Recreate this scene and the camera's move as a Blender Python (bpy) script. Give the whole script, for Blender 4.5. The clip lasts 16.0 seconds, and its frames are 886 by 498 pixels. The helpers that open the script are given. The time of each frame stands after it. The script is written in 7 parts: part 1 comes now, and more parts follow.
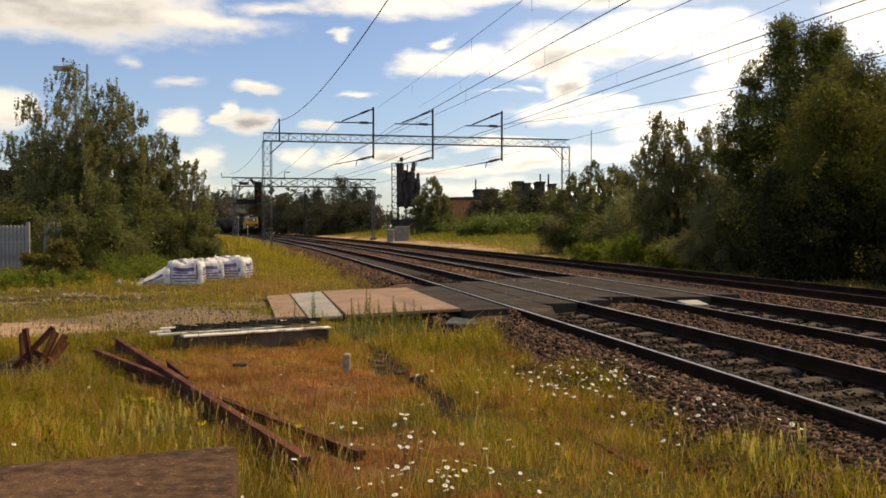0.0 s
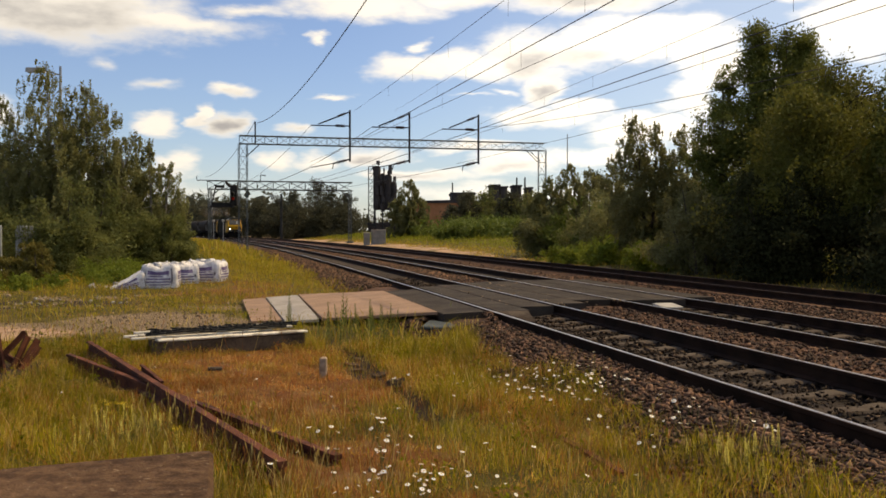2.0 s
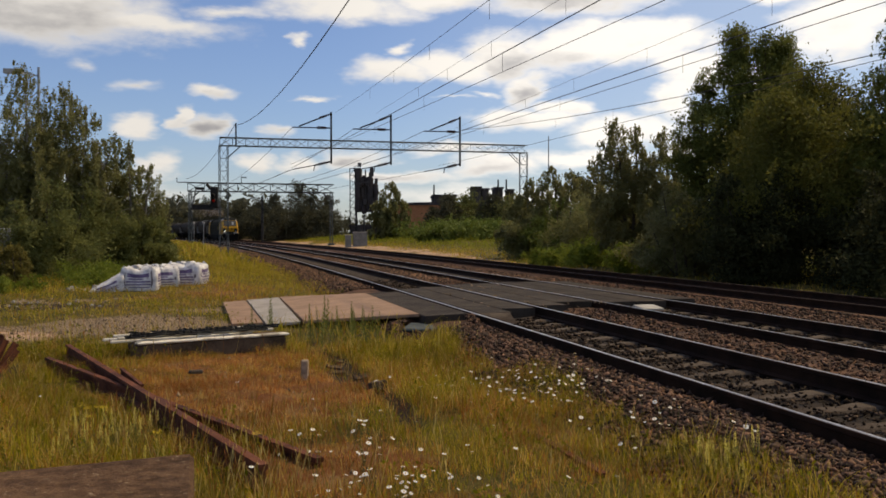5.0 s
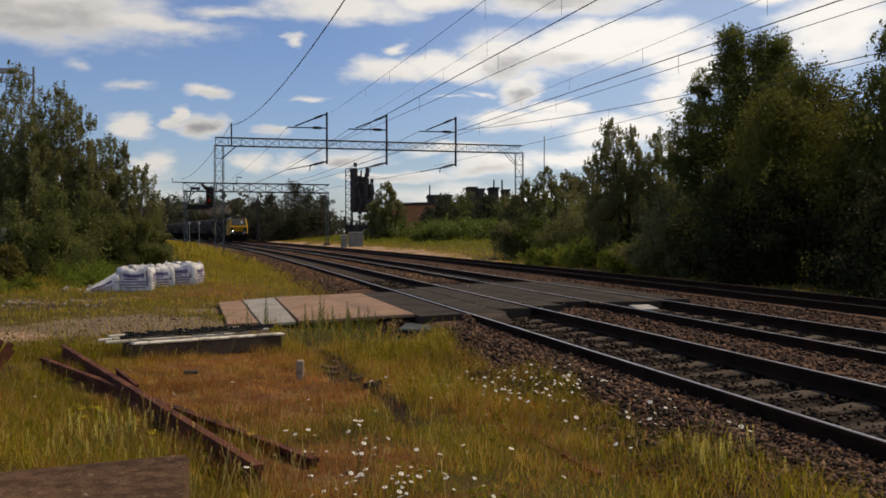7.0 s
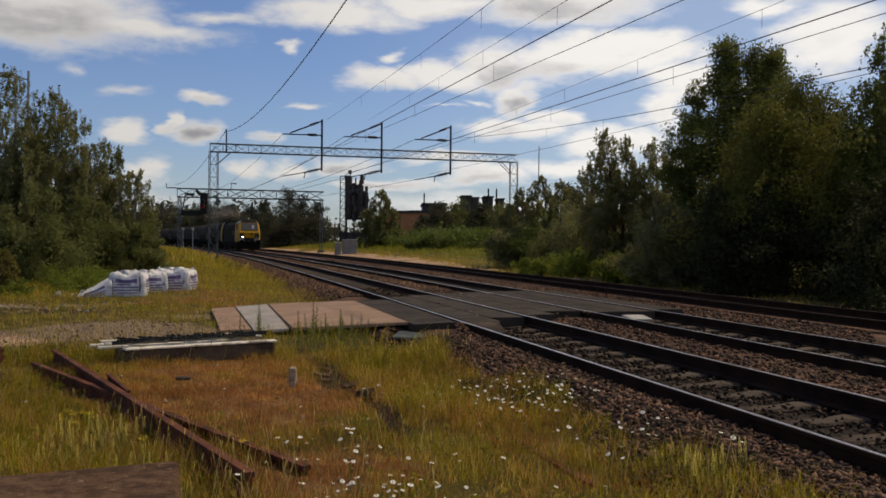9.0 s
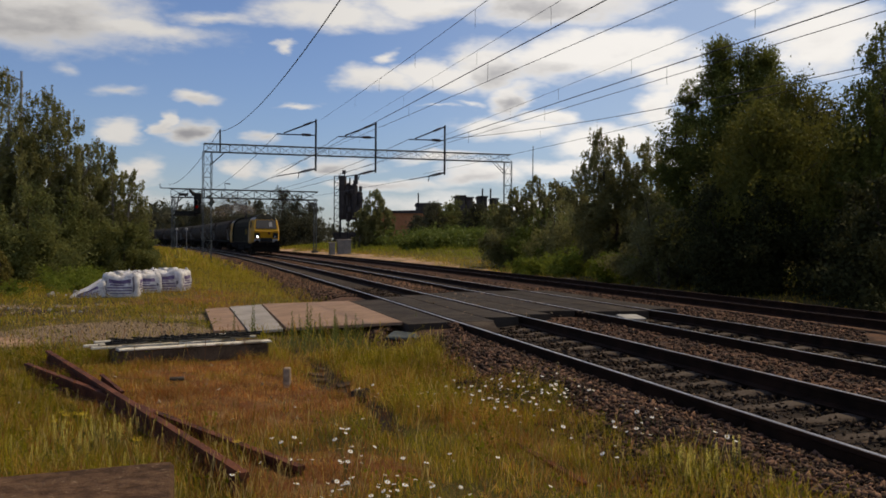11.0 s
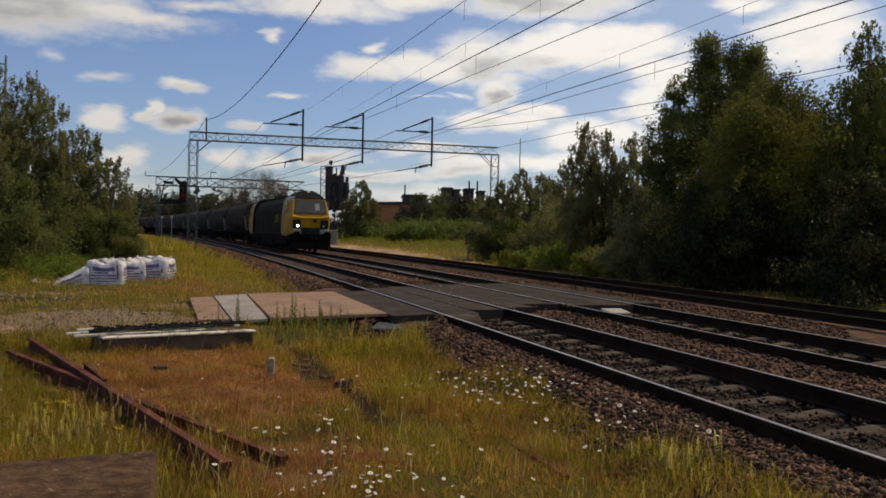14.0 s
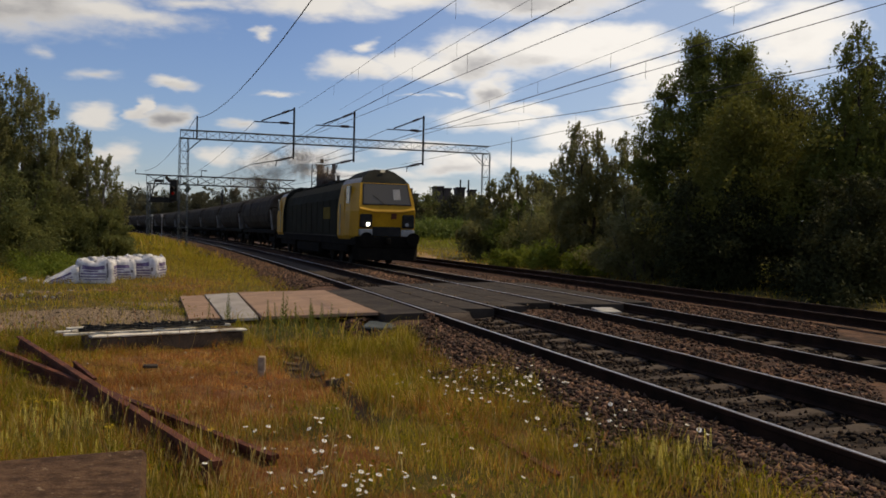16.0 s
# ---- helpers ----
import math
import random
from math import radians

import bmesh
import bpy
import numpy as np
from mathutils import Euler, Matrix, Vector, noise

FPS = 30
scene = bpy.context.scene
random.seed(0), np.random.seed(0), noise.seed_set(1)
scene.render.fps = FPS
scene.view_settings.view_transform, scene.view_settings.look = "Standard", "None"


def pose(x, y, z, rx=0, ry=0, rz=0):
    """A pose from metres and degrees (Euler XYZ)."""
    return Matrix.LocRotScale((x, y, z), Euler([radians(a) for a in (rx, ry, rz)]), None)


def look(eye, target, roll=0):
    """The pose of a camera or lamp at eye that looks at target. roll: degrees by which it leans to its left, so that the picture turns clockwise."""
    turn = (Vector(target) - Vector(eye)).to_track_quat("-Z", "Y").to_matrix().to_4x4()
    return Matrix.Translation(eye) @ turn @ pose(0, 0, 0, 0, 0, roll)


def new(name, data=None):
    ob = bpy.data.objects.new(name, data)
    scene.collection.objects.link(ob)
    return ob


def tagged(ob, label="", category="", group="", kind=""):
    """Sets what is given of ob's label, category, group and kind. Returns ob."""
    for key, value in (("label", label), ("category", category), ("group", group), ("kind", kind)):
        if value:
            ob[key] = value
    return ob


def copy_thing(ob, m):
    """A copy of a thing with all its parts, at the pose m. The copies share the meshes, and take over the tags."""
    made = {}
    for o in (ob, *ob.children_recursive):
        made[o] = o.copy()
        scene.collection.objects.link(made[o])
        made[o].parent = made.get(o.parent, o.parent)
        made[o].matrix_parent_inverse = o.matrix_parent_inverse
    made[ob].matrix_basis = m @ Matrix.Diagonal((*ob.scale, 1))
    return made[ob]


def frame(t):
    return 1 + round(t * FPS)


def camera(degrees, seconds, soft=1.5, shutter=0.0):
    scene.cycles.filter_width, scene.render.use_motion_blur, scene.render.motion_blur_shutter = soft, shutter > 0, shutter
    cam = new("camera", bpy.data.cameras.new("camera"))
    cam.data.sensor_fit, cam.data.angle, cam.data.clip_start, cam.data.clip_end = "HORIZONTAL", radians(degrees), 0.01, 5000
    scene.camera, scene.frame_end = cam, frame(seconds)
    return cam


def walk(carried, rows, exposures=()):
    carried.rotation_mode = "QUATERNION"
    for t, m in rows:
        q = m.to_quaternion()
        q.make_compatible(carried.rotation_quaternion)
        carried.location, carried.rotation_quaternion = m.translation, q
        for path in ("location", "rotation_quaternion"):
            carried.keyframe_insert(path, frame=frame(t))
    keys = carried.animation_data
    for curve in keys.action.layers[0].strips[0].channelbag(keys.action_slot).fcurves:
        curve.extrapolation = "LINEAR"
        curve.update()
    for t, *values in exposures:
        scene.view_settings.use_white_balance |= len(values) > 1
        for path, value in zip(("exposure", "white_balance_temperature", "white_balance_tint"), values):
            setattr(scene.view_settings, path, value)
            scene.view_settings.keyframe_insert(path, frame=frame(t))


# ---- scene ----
# The camera stands still on the grass and pans slowly to the right.
EYE = (0.0, 0.0, 1.30)
PAN = [(0.0, 0.0, -1.37, 0.0), (0.5, 0.002, -1.308, 0.003), (1.0, -0.953, -1.233, 0.123), (1.5, -1.055, -1.167, 0.118),
       (2.0, -1.451, -1.164, -0.004), (2.5, -1.445, -1.055, -0.011), (3.0, -1.764, -1.043, 0.041), (3.5, -1.869, -1.03, 0.048),
       (4.0, -2.204, -1.067, -0.036), (6.5, -2.805, -0.978, 0.094), (7.0, -2.865, -1.026, 0.017), (7.5, -2.951, -0.997, 0.046),
       (8.0, -2.98, -0.867, 0.138), (8.5, -3.099, -0.859, 0.035), (9.0, -3.236, -0.508, -0.529), (11.5, -3.656, -0.508, -0.394),
       (12.0, -3.695, -0.296, -0.343), (12.5, -4.073, -0.371, -0.651), (13.0, -4.096, -0.68, -1.214), (13.5, -4.122, -0.794, -1.167),
       (14.0, -4.465, -0.998, -1.22), (14.5, -4.505, -0.963, -1.123), (15.0, -4.726, -0.976, -1.238), (15.5, -4.894, -1.025, -1.237),
       (16.0, -5.016, -1.058, -1.321)]
cam = camera(51.5, 16.0, soft=1.68)
EXPOSURES = [(0.0, 0.86, 8000, 9), (2.0, 0.81, 7850, 9), (4.0, 0.60, 7300, 10), (7.0, 0.31, 6950, 10), (9.0, 0.23, 6800, 10), (16.0, 0.27, 7000, 10)]
walk(cam, [(t, pose(*EYE, 90 + p, r, y)) for t, y, p, r in PAN], EXPOSURES)

# ---- light ----
SUN_AZ, SUN_EL = radians(62), radians(53)      # to the right of the view, ahead of the camera
sun_way = Vector((math.sin(SUN_AZ) * math.cos(SUN_EL), math.cos(SUN_AZ) * math.cos(SUN_EL), math.sin(SUN_EL)))
sun = new("sun", bpy.data.lights.new("sun", "SUN"))
sun.data.energy, sun.data.angle, sun.data.color = 2.42, radians(0.6), (1.0, 0.81, 0.50)
sun.matrix_world = look(sun_way * 300, (0, 0, 0))

world = bpy.data.worlds.new("sky")
scene.world = world
world.use_nodes = True


class Nodes:
    """Short hand for a node tree."""

    def __init__(self, tree):
        self.t = tree
        tree.nodes.clear()

    def n(self, kind, **kw):
        node = self.t.nodes.new(kind)
        for k, v in kw.items():
            if k in node.inputs:
                self.put(node.inputs[k], v)
            else:
                setattr(node, k, v)
        return node

    def put(self, sock, v):
        if isinstance(v, bpy.types.NodeSocket):
            self.t.links.new(v, sock)
        else:
            sock.default_value = v

    def math(self, op, a, b=0.0, clamp=False):
        node = self.t.nodes.new("ShaderNodeMath")
        node.operation, node.use_clamp = op, clamp
        self.put(node.inputs[0], a)
        self.put(node.inputs[1], b)
        return node.outputs[0]

    def mix(self, fac, a, b):
        node = self.t.nodes.new("ShaderNodeMix")
        node.data_type = "RGBA"
        self.put(node.inputs[0], fac)
        self.put(node.inputs[6], a)
        self.put(node.inputs[7], b)
        return node.outputs[2]

    def ramp(self, v, lo, hi):
        node = self.t.nodes.new("ShaderNodeMapRange")
        node.interpolation_type = "SMOOTHSTEP"
        self.put(node.inputs[0], v)
        self.put(node.inputs[1], lo)
        self.put(node.inputs[2], hi)
        return node.outputs[0]

    def noise(self, vec, scale, detail=5.0, rough=0.55):
        node = self.n("ShaderNodeTexNoise", Scale=scale, Detail=detail, Roughness=rough)
        if vec is not None:
            self.put(node.inputs["Vector"], vec)
        return node.outputs["Fac"]


def build_sky():
    """Blue summer sky with cumulus: banks of cloud by azimuth and height, broken up by noise."""
    N = Nodes(world.node_tree)
    sky = N.n("ShaderNodeTexSky", sky_type="NISHITA", sun_disc=False, sun_elevation=SUN_EL, sun_rotation=SUN_AZ,
              air_density=1.0, dust_density=0.6, ozone_density=2.2)
    co = N.n("ShaderNodeTexCoord").outputs["Generated"]
    sep = N.n("ShaderNodeSeparateXYZ", Vector=co)
    x, y, z = sep.outputs
    az = N.math("MULTIPLY", N.math("ARCTAN2", x, y), 57.2958)
    el = N.math("MULTIPLY", N.math("ARCSINE", z), 57.2958)
    # cloud layer seen in perspective: stretched towards the horizon
    flat = N.n("ShaderNodeCombineXYZ", X=N.math("MULTIPLY", az, 0.06), Y=N.math("MULTIPLY", el, 0.15), Z=0.3).outputs[0]
    warp = N.n("ShaderNodeTexNoise", Scale=3.0, Detail=4.0, Roughness=0.6, Vector=flat)
    ws = N.n("ShaderNodeSeparateColor", Color=warp.outputs["Color"]).outputs
    az_w = N.math("ADD", az, N.math("MULTIPLY", N.math("SUBTRACT", ws[0], 0.5), 5.5))
    el_w = N.math("ADD", el, N.math("MULTIPLY", N.math("SUBTRACT", ws[1], 0.5), 2.2))
    big = N.noise(flat, 1.6, 8.0, 0.6)
    fine = N.noise(flat, 7.0, 6.0, 0.6)
    shape = N.math("ADD", N.math("MULTIPLY", big, 0.7), N.math("MULTIPLY", fine, 0.3))
    total = None
    # azimuth, height, half widths, weight of each bank
    shade = None
    for a, e, wa, we, s, grey in CLOUDS:
        da = N.math("DIVIDE", N.math("SUBTRACT", az_w, a), wa)
        de = N.math("DIVIDE", N.math("SUBTRACT", el_w, e), we)
        r = N.math("SQRT", N.math("ADD", N.math("MULTIPLY", da, da), N.math("MULTIPLY", de, de)))
        b = N.math("MULTIPLY", N.math("SUBTRACT", 1.0, r), s)
        # flat undersides: greyer below the middle of each cloud
        low = N.math("ADD", N.math("MULTIPLY", de, -0.55), grey * 1.1 - 0.12)
        if total is None:
            total, shade = b, low
        else:
            over = N.ramp(N.math("SUBTRACT", b, total), -0.5, 0.5)
            pick = N.n("ShaderNodeMix")
            N.put(pick.inputs["Factor"], over)
            N.put(pick.inputs[2], shade)
            N.put(pick.inputs[3], low)
            total, shade = N.math("MAXIMUM", total, b), pick.outputs[0]
    # broken cloud everywhere else
    away = N.ramp(N.math("ABSOLUTE", az), 34.0, 50.0)
    high = N.ramp(el, 17.0, 28.0)
    rest = N.math("SUBTRACT", N.math("MULTIPLY", N.math("MAXIMUM", away, high), 0.7), 0.75)
    total = N.math("MAXIMUM", total, rest)
    field = N.math("ADD", total, N.math("MULTIPLY", N.math("SUBTRACT", shape, 0.5), 2.5))
    cover = N.ramp(field, -0.25, 0.75)
    # undersides are greyer
    under = N.ramp(N.noise(flat, 2.6, 5.0, 0.55), 0.36, 0.64)
    thick = N.ramp(field, 0.1, 1.3)
    tone = N.mix(N.math("MULTIPLY", thick, N.ramp(N.math("ADD", shade, N.math("MULTIPLY", N.math("SUBTRACT", under, 0.5), 0.5)), 0.0, 0.9)), (1.0, 0.99, 0.985, 1), (0.44, 0.445, 0.485, 1))
    gain = N.n("ShaderNodeVectorMath", operation="SCALE")
    N.put(gain.inputs[0], tone)
    # brighter towards the sun
    N.put(gain.inputs["Scale"], N.math("MULTIPLY", N.math("ADD", N.math("MULTIPLY", N.ramp(az, -14.0, 16.0), 0.32), 0.94), CLOUD_GAIN))
    tint = N.n("ShaderNodeVectorMath", operation="MULTIPLY")
    N.put(tint.inputs[0], sky.outputs[0])
    N.put(tint.inputs[1], (0.90, 1.0, 1.29))
    haze = N.ramp(N.math("MULTIPLY", el, -1.0), -7.0, 0.0)
    # paler towards the sun
    haze = N.math("MAXIMUM", N.math("MULTIPLY", haze, 0.2), N.math("MULTIPLY", N.ramp(az, -6.0, 22.0), 0.34))
    blue = N.mix(haze, tint.outputs[0], (7.2, 8.2, 8.9, 1))
    out = N.mix(cover, blue, gain.outputs[0])
    bg = N.n("ShaderNodeBackground", Color=out, Strength=SKY_STRENGTH)
    N.n("ShaderNodeOutputWorld", Surface=bg.outputs[0])


SKY_STRENGTH, CLOUD_GAIN = 0.065, 9.3
# azimuth, elevation, half widths, density, greyness
CLOUDS = [(-23, 12.7, 9.5, 2.5, 1.4, 0.55), (-28, 14.5, 9, 3, 1.2, 0.6), (-15.5, 12.2, 5, 0.8, 0.9, 0.1), (-10.8, 13.3, 3.0, 0.4, 0.6, 0.1), (-18.5, 9.8, 1.0, 0.4, 0.5, 0.9), (-16.3, 8.6, 1.3, 0.45, 0.55, 0.9),
          (-11.6, 8.45, 1.5, 0.55, 1.1, 0.4), (-15.8, 6.2, 1.9, 0.8, 1.5, 0.1), (-13.1, 6.9, 0.9, 0.7, 1.6, 0), (-11.6, 6.5, 1.9, 0.9, 1.6, 0.8), (-25.5, 6.5, 2.2, 1.5, 1.2, 0.2), (-14.5, 3.9, 1.2, 0.9, 1, 0.3),
          (-8.9, 4.2, 1.5, 0.7, 1.1, 0.15), (-6.6, 4.4, 1.5, 0.7, 1.1, 0.15), (-7.4, 6.1, 1.0, 0.35, 0.7, 0.5), (-6.4, 11.5, 0.7, 0.3, 0.8, 0.1), (-20, 2.2, 8, 0.8, 0.7, 0.4), (-3, 13.7, 4.9, 1.13, 1.2, 0), (2.7, 14.4, 5.3, 0.99, 1.2, 0.2), (9.7, 14.2, 6.7, 1.2, 1.3, 0.85), (10.1, 11.3, 4.9, 1.48, 1.4, 0.2),
          (14.6, 11.3, 4.2, 1.41, 1.5, 0.1), (17.8, 9.8, 2.6, 1.7, 1.4, 0), (-0.1, 9.9, 3.3, 0.92, 1.4, 0.15), (3.4, 10.2, 3.3, 1.2, 1.4, 0.15), (6.4, 10.8, 2.8, 1.58, 1.4, 0.6), (8, 8.9, 1.5, 1.34, 1.2, 0.6),
          (8, 6.9, 3.9, 0.84, 1.3, 0.15), (13.9, 6.1, 3.9, 1.06, 1.3, 0), (10.4, 7.7, 1.9, 0.56, 1.1, 0), (17.1, 8.3, 1.9, 1.94, 1.3, 0), (26.0, 11.6, 3.2, 2.6, 1.3, 0.1), (21.2, 8.8, 2.6, 1.0, 1.2, 0.1), (22.5, 13.8, 2.2, 0.7, 0.9, 0), (-5.1, 8.3, 1.5, 0.18, 0.7, 0.1),
          (3, 8.2, 1.8, 0.14, 0.6, 0), (5.1, 8.5, 1.1, 0.18, 0.6, 0), (0, 11.2, 1, 0.56, 1.2, 0.3), (-3, 4.7, 2.1, 0.49, 0.9, 0.6), (3.4, 5.1, 2.5, 0.32, 0.8, 0.3), (0.2, 3.5, 3.6, 0.35, 0.7, 0.4),
          (6.2, 4.1, 2.5, 0.63, 1, 0.3), (11.1, 4.5, 4.6, 0.63, 1.2, 0.1), (7.6, 2.2, 9.2, 0.6, 0.6, 0.3), (18.2, 5, 3.2, 1.41, 1.2, 0)]
build_sky()


# ---- materials ----
def surface(name, low, high, scale=4.0, rough=0.8, bump=0.3, metal=0.0, fine=40.0, stain=None, stain_at=0.62, island=0.0, spec=0.22,
            through_light=0.0, objects=0.0, size=0.02):
    """A worn surface: two tones mixed by coarse and fine noise, stains, fine relief. island, objects: how far pieces differ in tone."""
    m = bpy.data.materials.new(name)
    m.use_nodes = True
    N = Nodes(m.node_tree)
    co = N.n("ShaderNodeTexCoord").outputs["Object"]
    a, b = N.noise(co, scale), N.noise(co, fine, 4.0, 0.65)
    f = N.ramp(N.math("ADD", N.math("MULTIPLY", a, 0.6), N.math("MULTIPLY", b, 0.4)), 0.34, 0.66)
    if island:
        rnd = N.n("ShaderNodeNewGeometry").outputs["Random Per Island"]
        if island > 0.8:
            rnd = N.math("POWER", rnd, 2.6)
        f = N.math("ADD", N.math("MULTIPLY", f, 1 - island), N.math("MULTIPLY", rnd, island))
    if objects:
        rnd = N.n("ShaderNodeObjectInfo").outputs["Random"]
        f = N.math("ADD", N.math("MULTIPLY", f, 1 - objects), N.math("MULTIPLY", rnd, objects))
    col = N.mix(f, (*low, 1), (*high, 1))
    if stain:
        s = N.ramp(N.noise(co, scale * 0.45, 6.0, 0.65), stain_at, stain_at + 0.12)
        col = N.mix(N.math("MULTIPLY", s, 0.85), col, (*stain, 1))
    bs = N.n("ShaderNodeBsdfPrincipled", Metallic=metal)
    N.put(bs.inputs["Base Color"], col)
    N.put(bs.inputs["Specular IOR Level"], spec)
    N.put(bs.inputs["Roughness"], N.math("ADD", rough - 0.12, N.math("MULTIPLY", b, 0.24), True))
    if bump:
        bp = N.n("ShaderNodeBump", Strength=bump, Distance=size, Height=N.math("ADD", N.math("MULTIPLY", a, 0.4), b))
        N.put(bs.inputs["Normal"], bp.outputs[0])
    out = bs.outputs[0]
    if through_light:
        tl = N.n("ShaderNodeBsdfTranslucent", Color=col)
        mx = N.n("ShaderNodeMixShader", Fac=through_light)
        N.put(mx.inputs[1], out)
        N.put(mx.inputs[2], tl.outputs[0])
        out = mx.outputs[0]
    N.n("ShaderNodeOutputMaterial", Surface=out)
    return m


def glow(name, colour, strength):
    m = bpy.data.materials.new(name)
    m.use_nodes = True
    N = Nodes(m.node_tree)
    e = N.n("ShaderNodeEmission", Color=(*colour, 1), Strength=strength)
    N.n("ShaderNodeOutputMaterial", Surface=e.outputs[0])
    return m


M = {}
M["steel_rail"] = surface("rail_steel_rusty", (0.013, 0.007, 0.0045), (0.036, 0.018, 0.011), 3, 0.85, 0.25, 0, 60, spec=0.08)
M["rail_head"] = surface("polished_rail_head", (0.50, 0.46, 0.42), (0.74, 0.69, 0.64), 2, 0.32, 0.05, 0.9, 30)
M["rail_head_dull"] = surface("dull_rail_head", (0.03, 0.02, 0.015), (0.08, 0.05, 0.04), 2, 0.6, 0.1, 0.6, 30)
M["concrete"] = surface("weathered_concrete", (0.20, 0.185, 0.165), (0.36, 0.34, 0.31), 3, 0.9, 0.4, 0, 50, (0.10, 0.085, 0.07), 0.6)
M["sleeper"] = surface("sleeper_concrete", (0.045, 0.034, 0.028), (0.12, 0.096, 0.078), 3, 0.9, 0.4, 0, 50, (0.035, 0.025, 0.02), 0.5, spec=0.1, objects=0.3)
M["stone"] = surface("ballast_stone", (0.014, 0.008, 0.0055), (0.228, 0.122, 0.078), 6, 0.85, 0.4, 0, 30, island=0.88, spec=0.25)
M["gravel"] = surface("pale_gravel", (0.05, 0.037, 0.026), (0.42, 0.31, 0.21), 6, 0.9, 0.4, 0, 30, island=0.85, spec=0.15)
M["dark_stone"] = surface("dark_ballast_stone", (0.006, 0.004, 0.003), (0.12, 0.08, 0.056), 6, 0.9, 0.4, 0, 30, island=0.85, spec=0.15)
M["dark_bed"] = surface("dark_ballast_bed", (0.005, 0.0035, 0.003), (0.032, 0.021, 0.016), 2.5, 0.95, 0.9, 0, 9, (0.045, 0.03, 0.021), 0.62, size=0.05)
M["ballast"] = surface("ballast_bed", (0.014, 0.0075, 0.005), (0.13, 0.067, 0.04), 2.5, 0.95, 0.9, 0, 9, (0.03, 0.02, 0.016), 0.58, size=0.05)
M["rust"] = surface("red_rust", (0.05, 0.016, 0.009), (0.16, 0.055, 0.027), 5, 0.85, 0.4, 0.15, 60, (0.035, 0.014, 0.009), 0.55)
M["plywood"] = surface("brown_board", (0.205, 0.13, 0.085), (0.32, 0.205, 0.138), 2, 0.8, 0.2, 0, 50, (0.2, 0.12, 0.08), 0.6)
M["grey_board"] = surface("grey_board", (0.225, 0.20, 0.178), (0.34, 0.31, 0.285), 2, 0.75, 0.2, 0, 50, (0.2, 0.18, 0.16), 0.6)
M["rubber"] = surface("black_rubber", (0.022, 0.0175, 0.0145), (0.06, 0.048, 0.039), 1.6, 0.88, 0.5, 0, 40, (0.11, 0.085, 0.066), 0.6, spec=0.12)
M["white_paint"] = surface("white_paint_worn", (0.26, 0.245, 0.22), (0.46, 0.44, 0.41), 3, 0.6, 0.2, 0, 40, (0.3, 0.27, 0.24), 0.62)
M["pale_timber"] = surface("bleached_timber", (0.46, 0.42, 0.35), (0.76, 0.71, 0.62), 4, 0.85, 0.4, 0, 30, (0.2, 0.17, 0.13), 0.5, objects=0.5, spec=0.15)
M["tan_timber"] = surface("tan_timber", (0.20, 0.14, 0.09), (0.42, 0.32, 0.23), 5, 0.85, 0.4, 0, 30, (0.12, 0.085, 0.06), 0.55)
M["dark_timber"] = surface("tarred_timber", (0.045, 0.03, 0.02), (0.12, 0.085, 0.058), 4, 0.9, 0.4, 0, 30, spec=0.08)
M["black_iron"] = surface("black_iron", (0.010, 0.010, 0.010), (0.03, 0.028, 0.026), 6, 0.7, 0.3, 0, spec=0.15)
M["galv"] = surface("galvanised_steel", (0.22, 0.23, 0.24), (0.38, 0.39, 0.40), 2, 0.55, 0.1, 0.6, 30)
M["gantry"] = surface("grey_painted_steel", (0.055, 0.066, 0.072), (0.11, 0.125, 0.13), 2, 0.6, 0.1, 0.3, 30)
M["dark_steel"] = surface("dark_steel", (0.016, 0.017, 0.019), (0.04, 0.042, 0.045), 2, 0.7, 0.1, 0.0, 30, spec=0.1)
M["fence"] = surface("grey_fence_paint", (0.17, 0.175, 0.175), (0.30, 0.305, 0.30), 2, 0.6, 0.1, 0.1, 30)
M["sack"] = surface("white_woven_sack", (0.40, 0.39, 0.41), (0.74, 0.73, 0.75), 5, 0.7, 0.9, 0, 14, (0.26, 0.24, 0.26), 0.58)
M["sack_print"] = surface("violet_print", (0.10, 0.075, 0.17), (0.20, 0.155, 0.29), 5, 0.7, 0.2, 0, 20)
M["strap"] = surface("grey_strap", (0.12, 0.11, 0.13), (0.22, 0.2, 0.22), 5, 0.8, 0.2)
M["yellow"] = surface("warning_yellow_paint", (0.38, 0.20, 0.006), (0.52, 0.28, 0.012), 1.4, 0.5, 0.05, 0, 12, (0.36, 0.19, 0.02), 0.66)
M["dull_yellow"] = surface("faded_yellow_paint", (0.10, 0.075, 0.01), (0.17, 0.12, 0.02), 2, 0.8, 0.05, spec=0.05)
M["green_body"] = surface("dark_green_paint", (0.015, 0.015, 0.010), (0.028, 0.027, 0.018), 1.5, 0.8, 0.05, 0, 10, spec=0.04)
M["loco_roof"] = surface("sooty_roof", (0.007, 0.008, 0.007), (0.018, 0.019, 0.017), 2, 0.8, 0.1, spec=0.08)
M["underframe"] = surface("grimy_underframe", (0.005, 0.0045, 0.004), (0.014, 0.012, 0.010), 3, 0.9, 0.3, spec=0.05)
M["loco_grey"] = surface("light_grey_panel", (0.20, 0.20, 0.19), (0.34, 0.33, 0.32), 3, 0.6, 0.1)
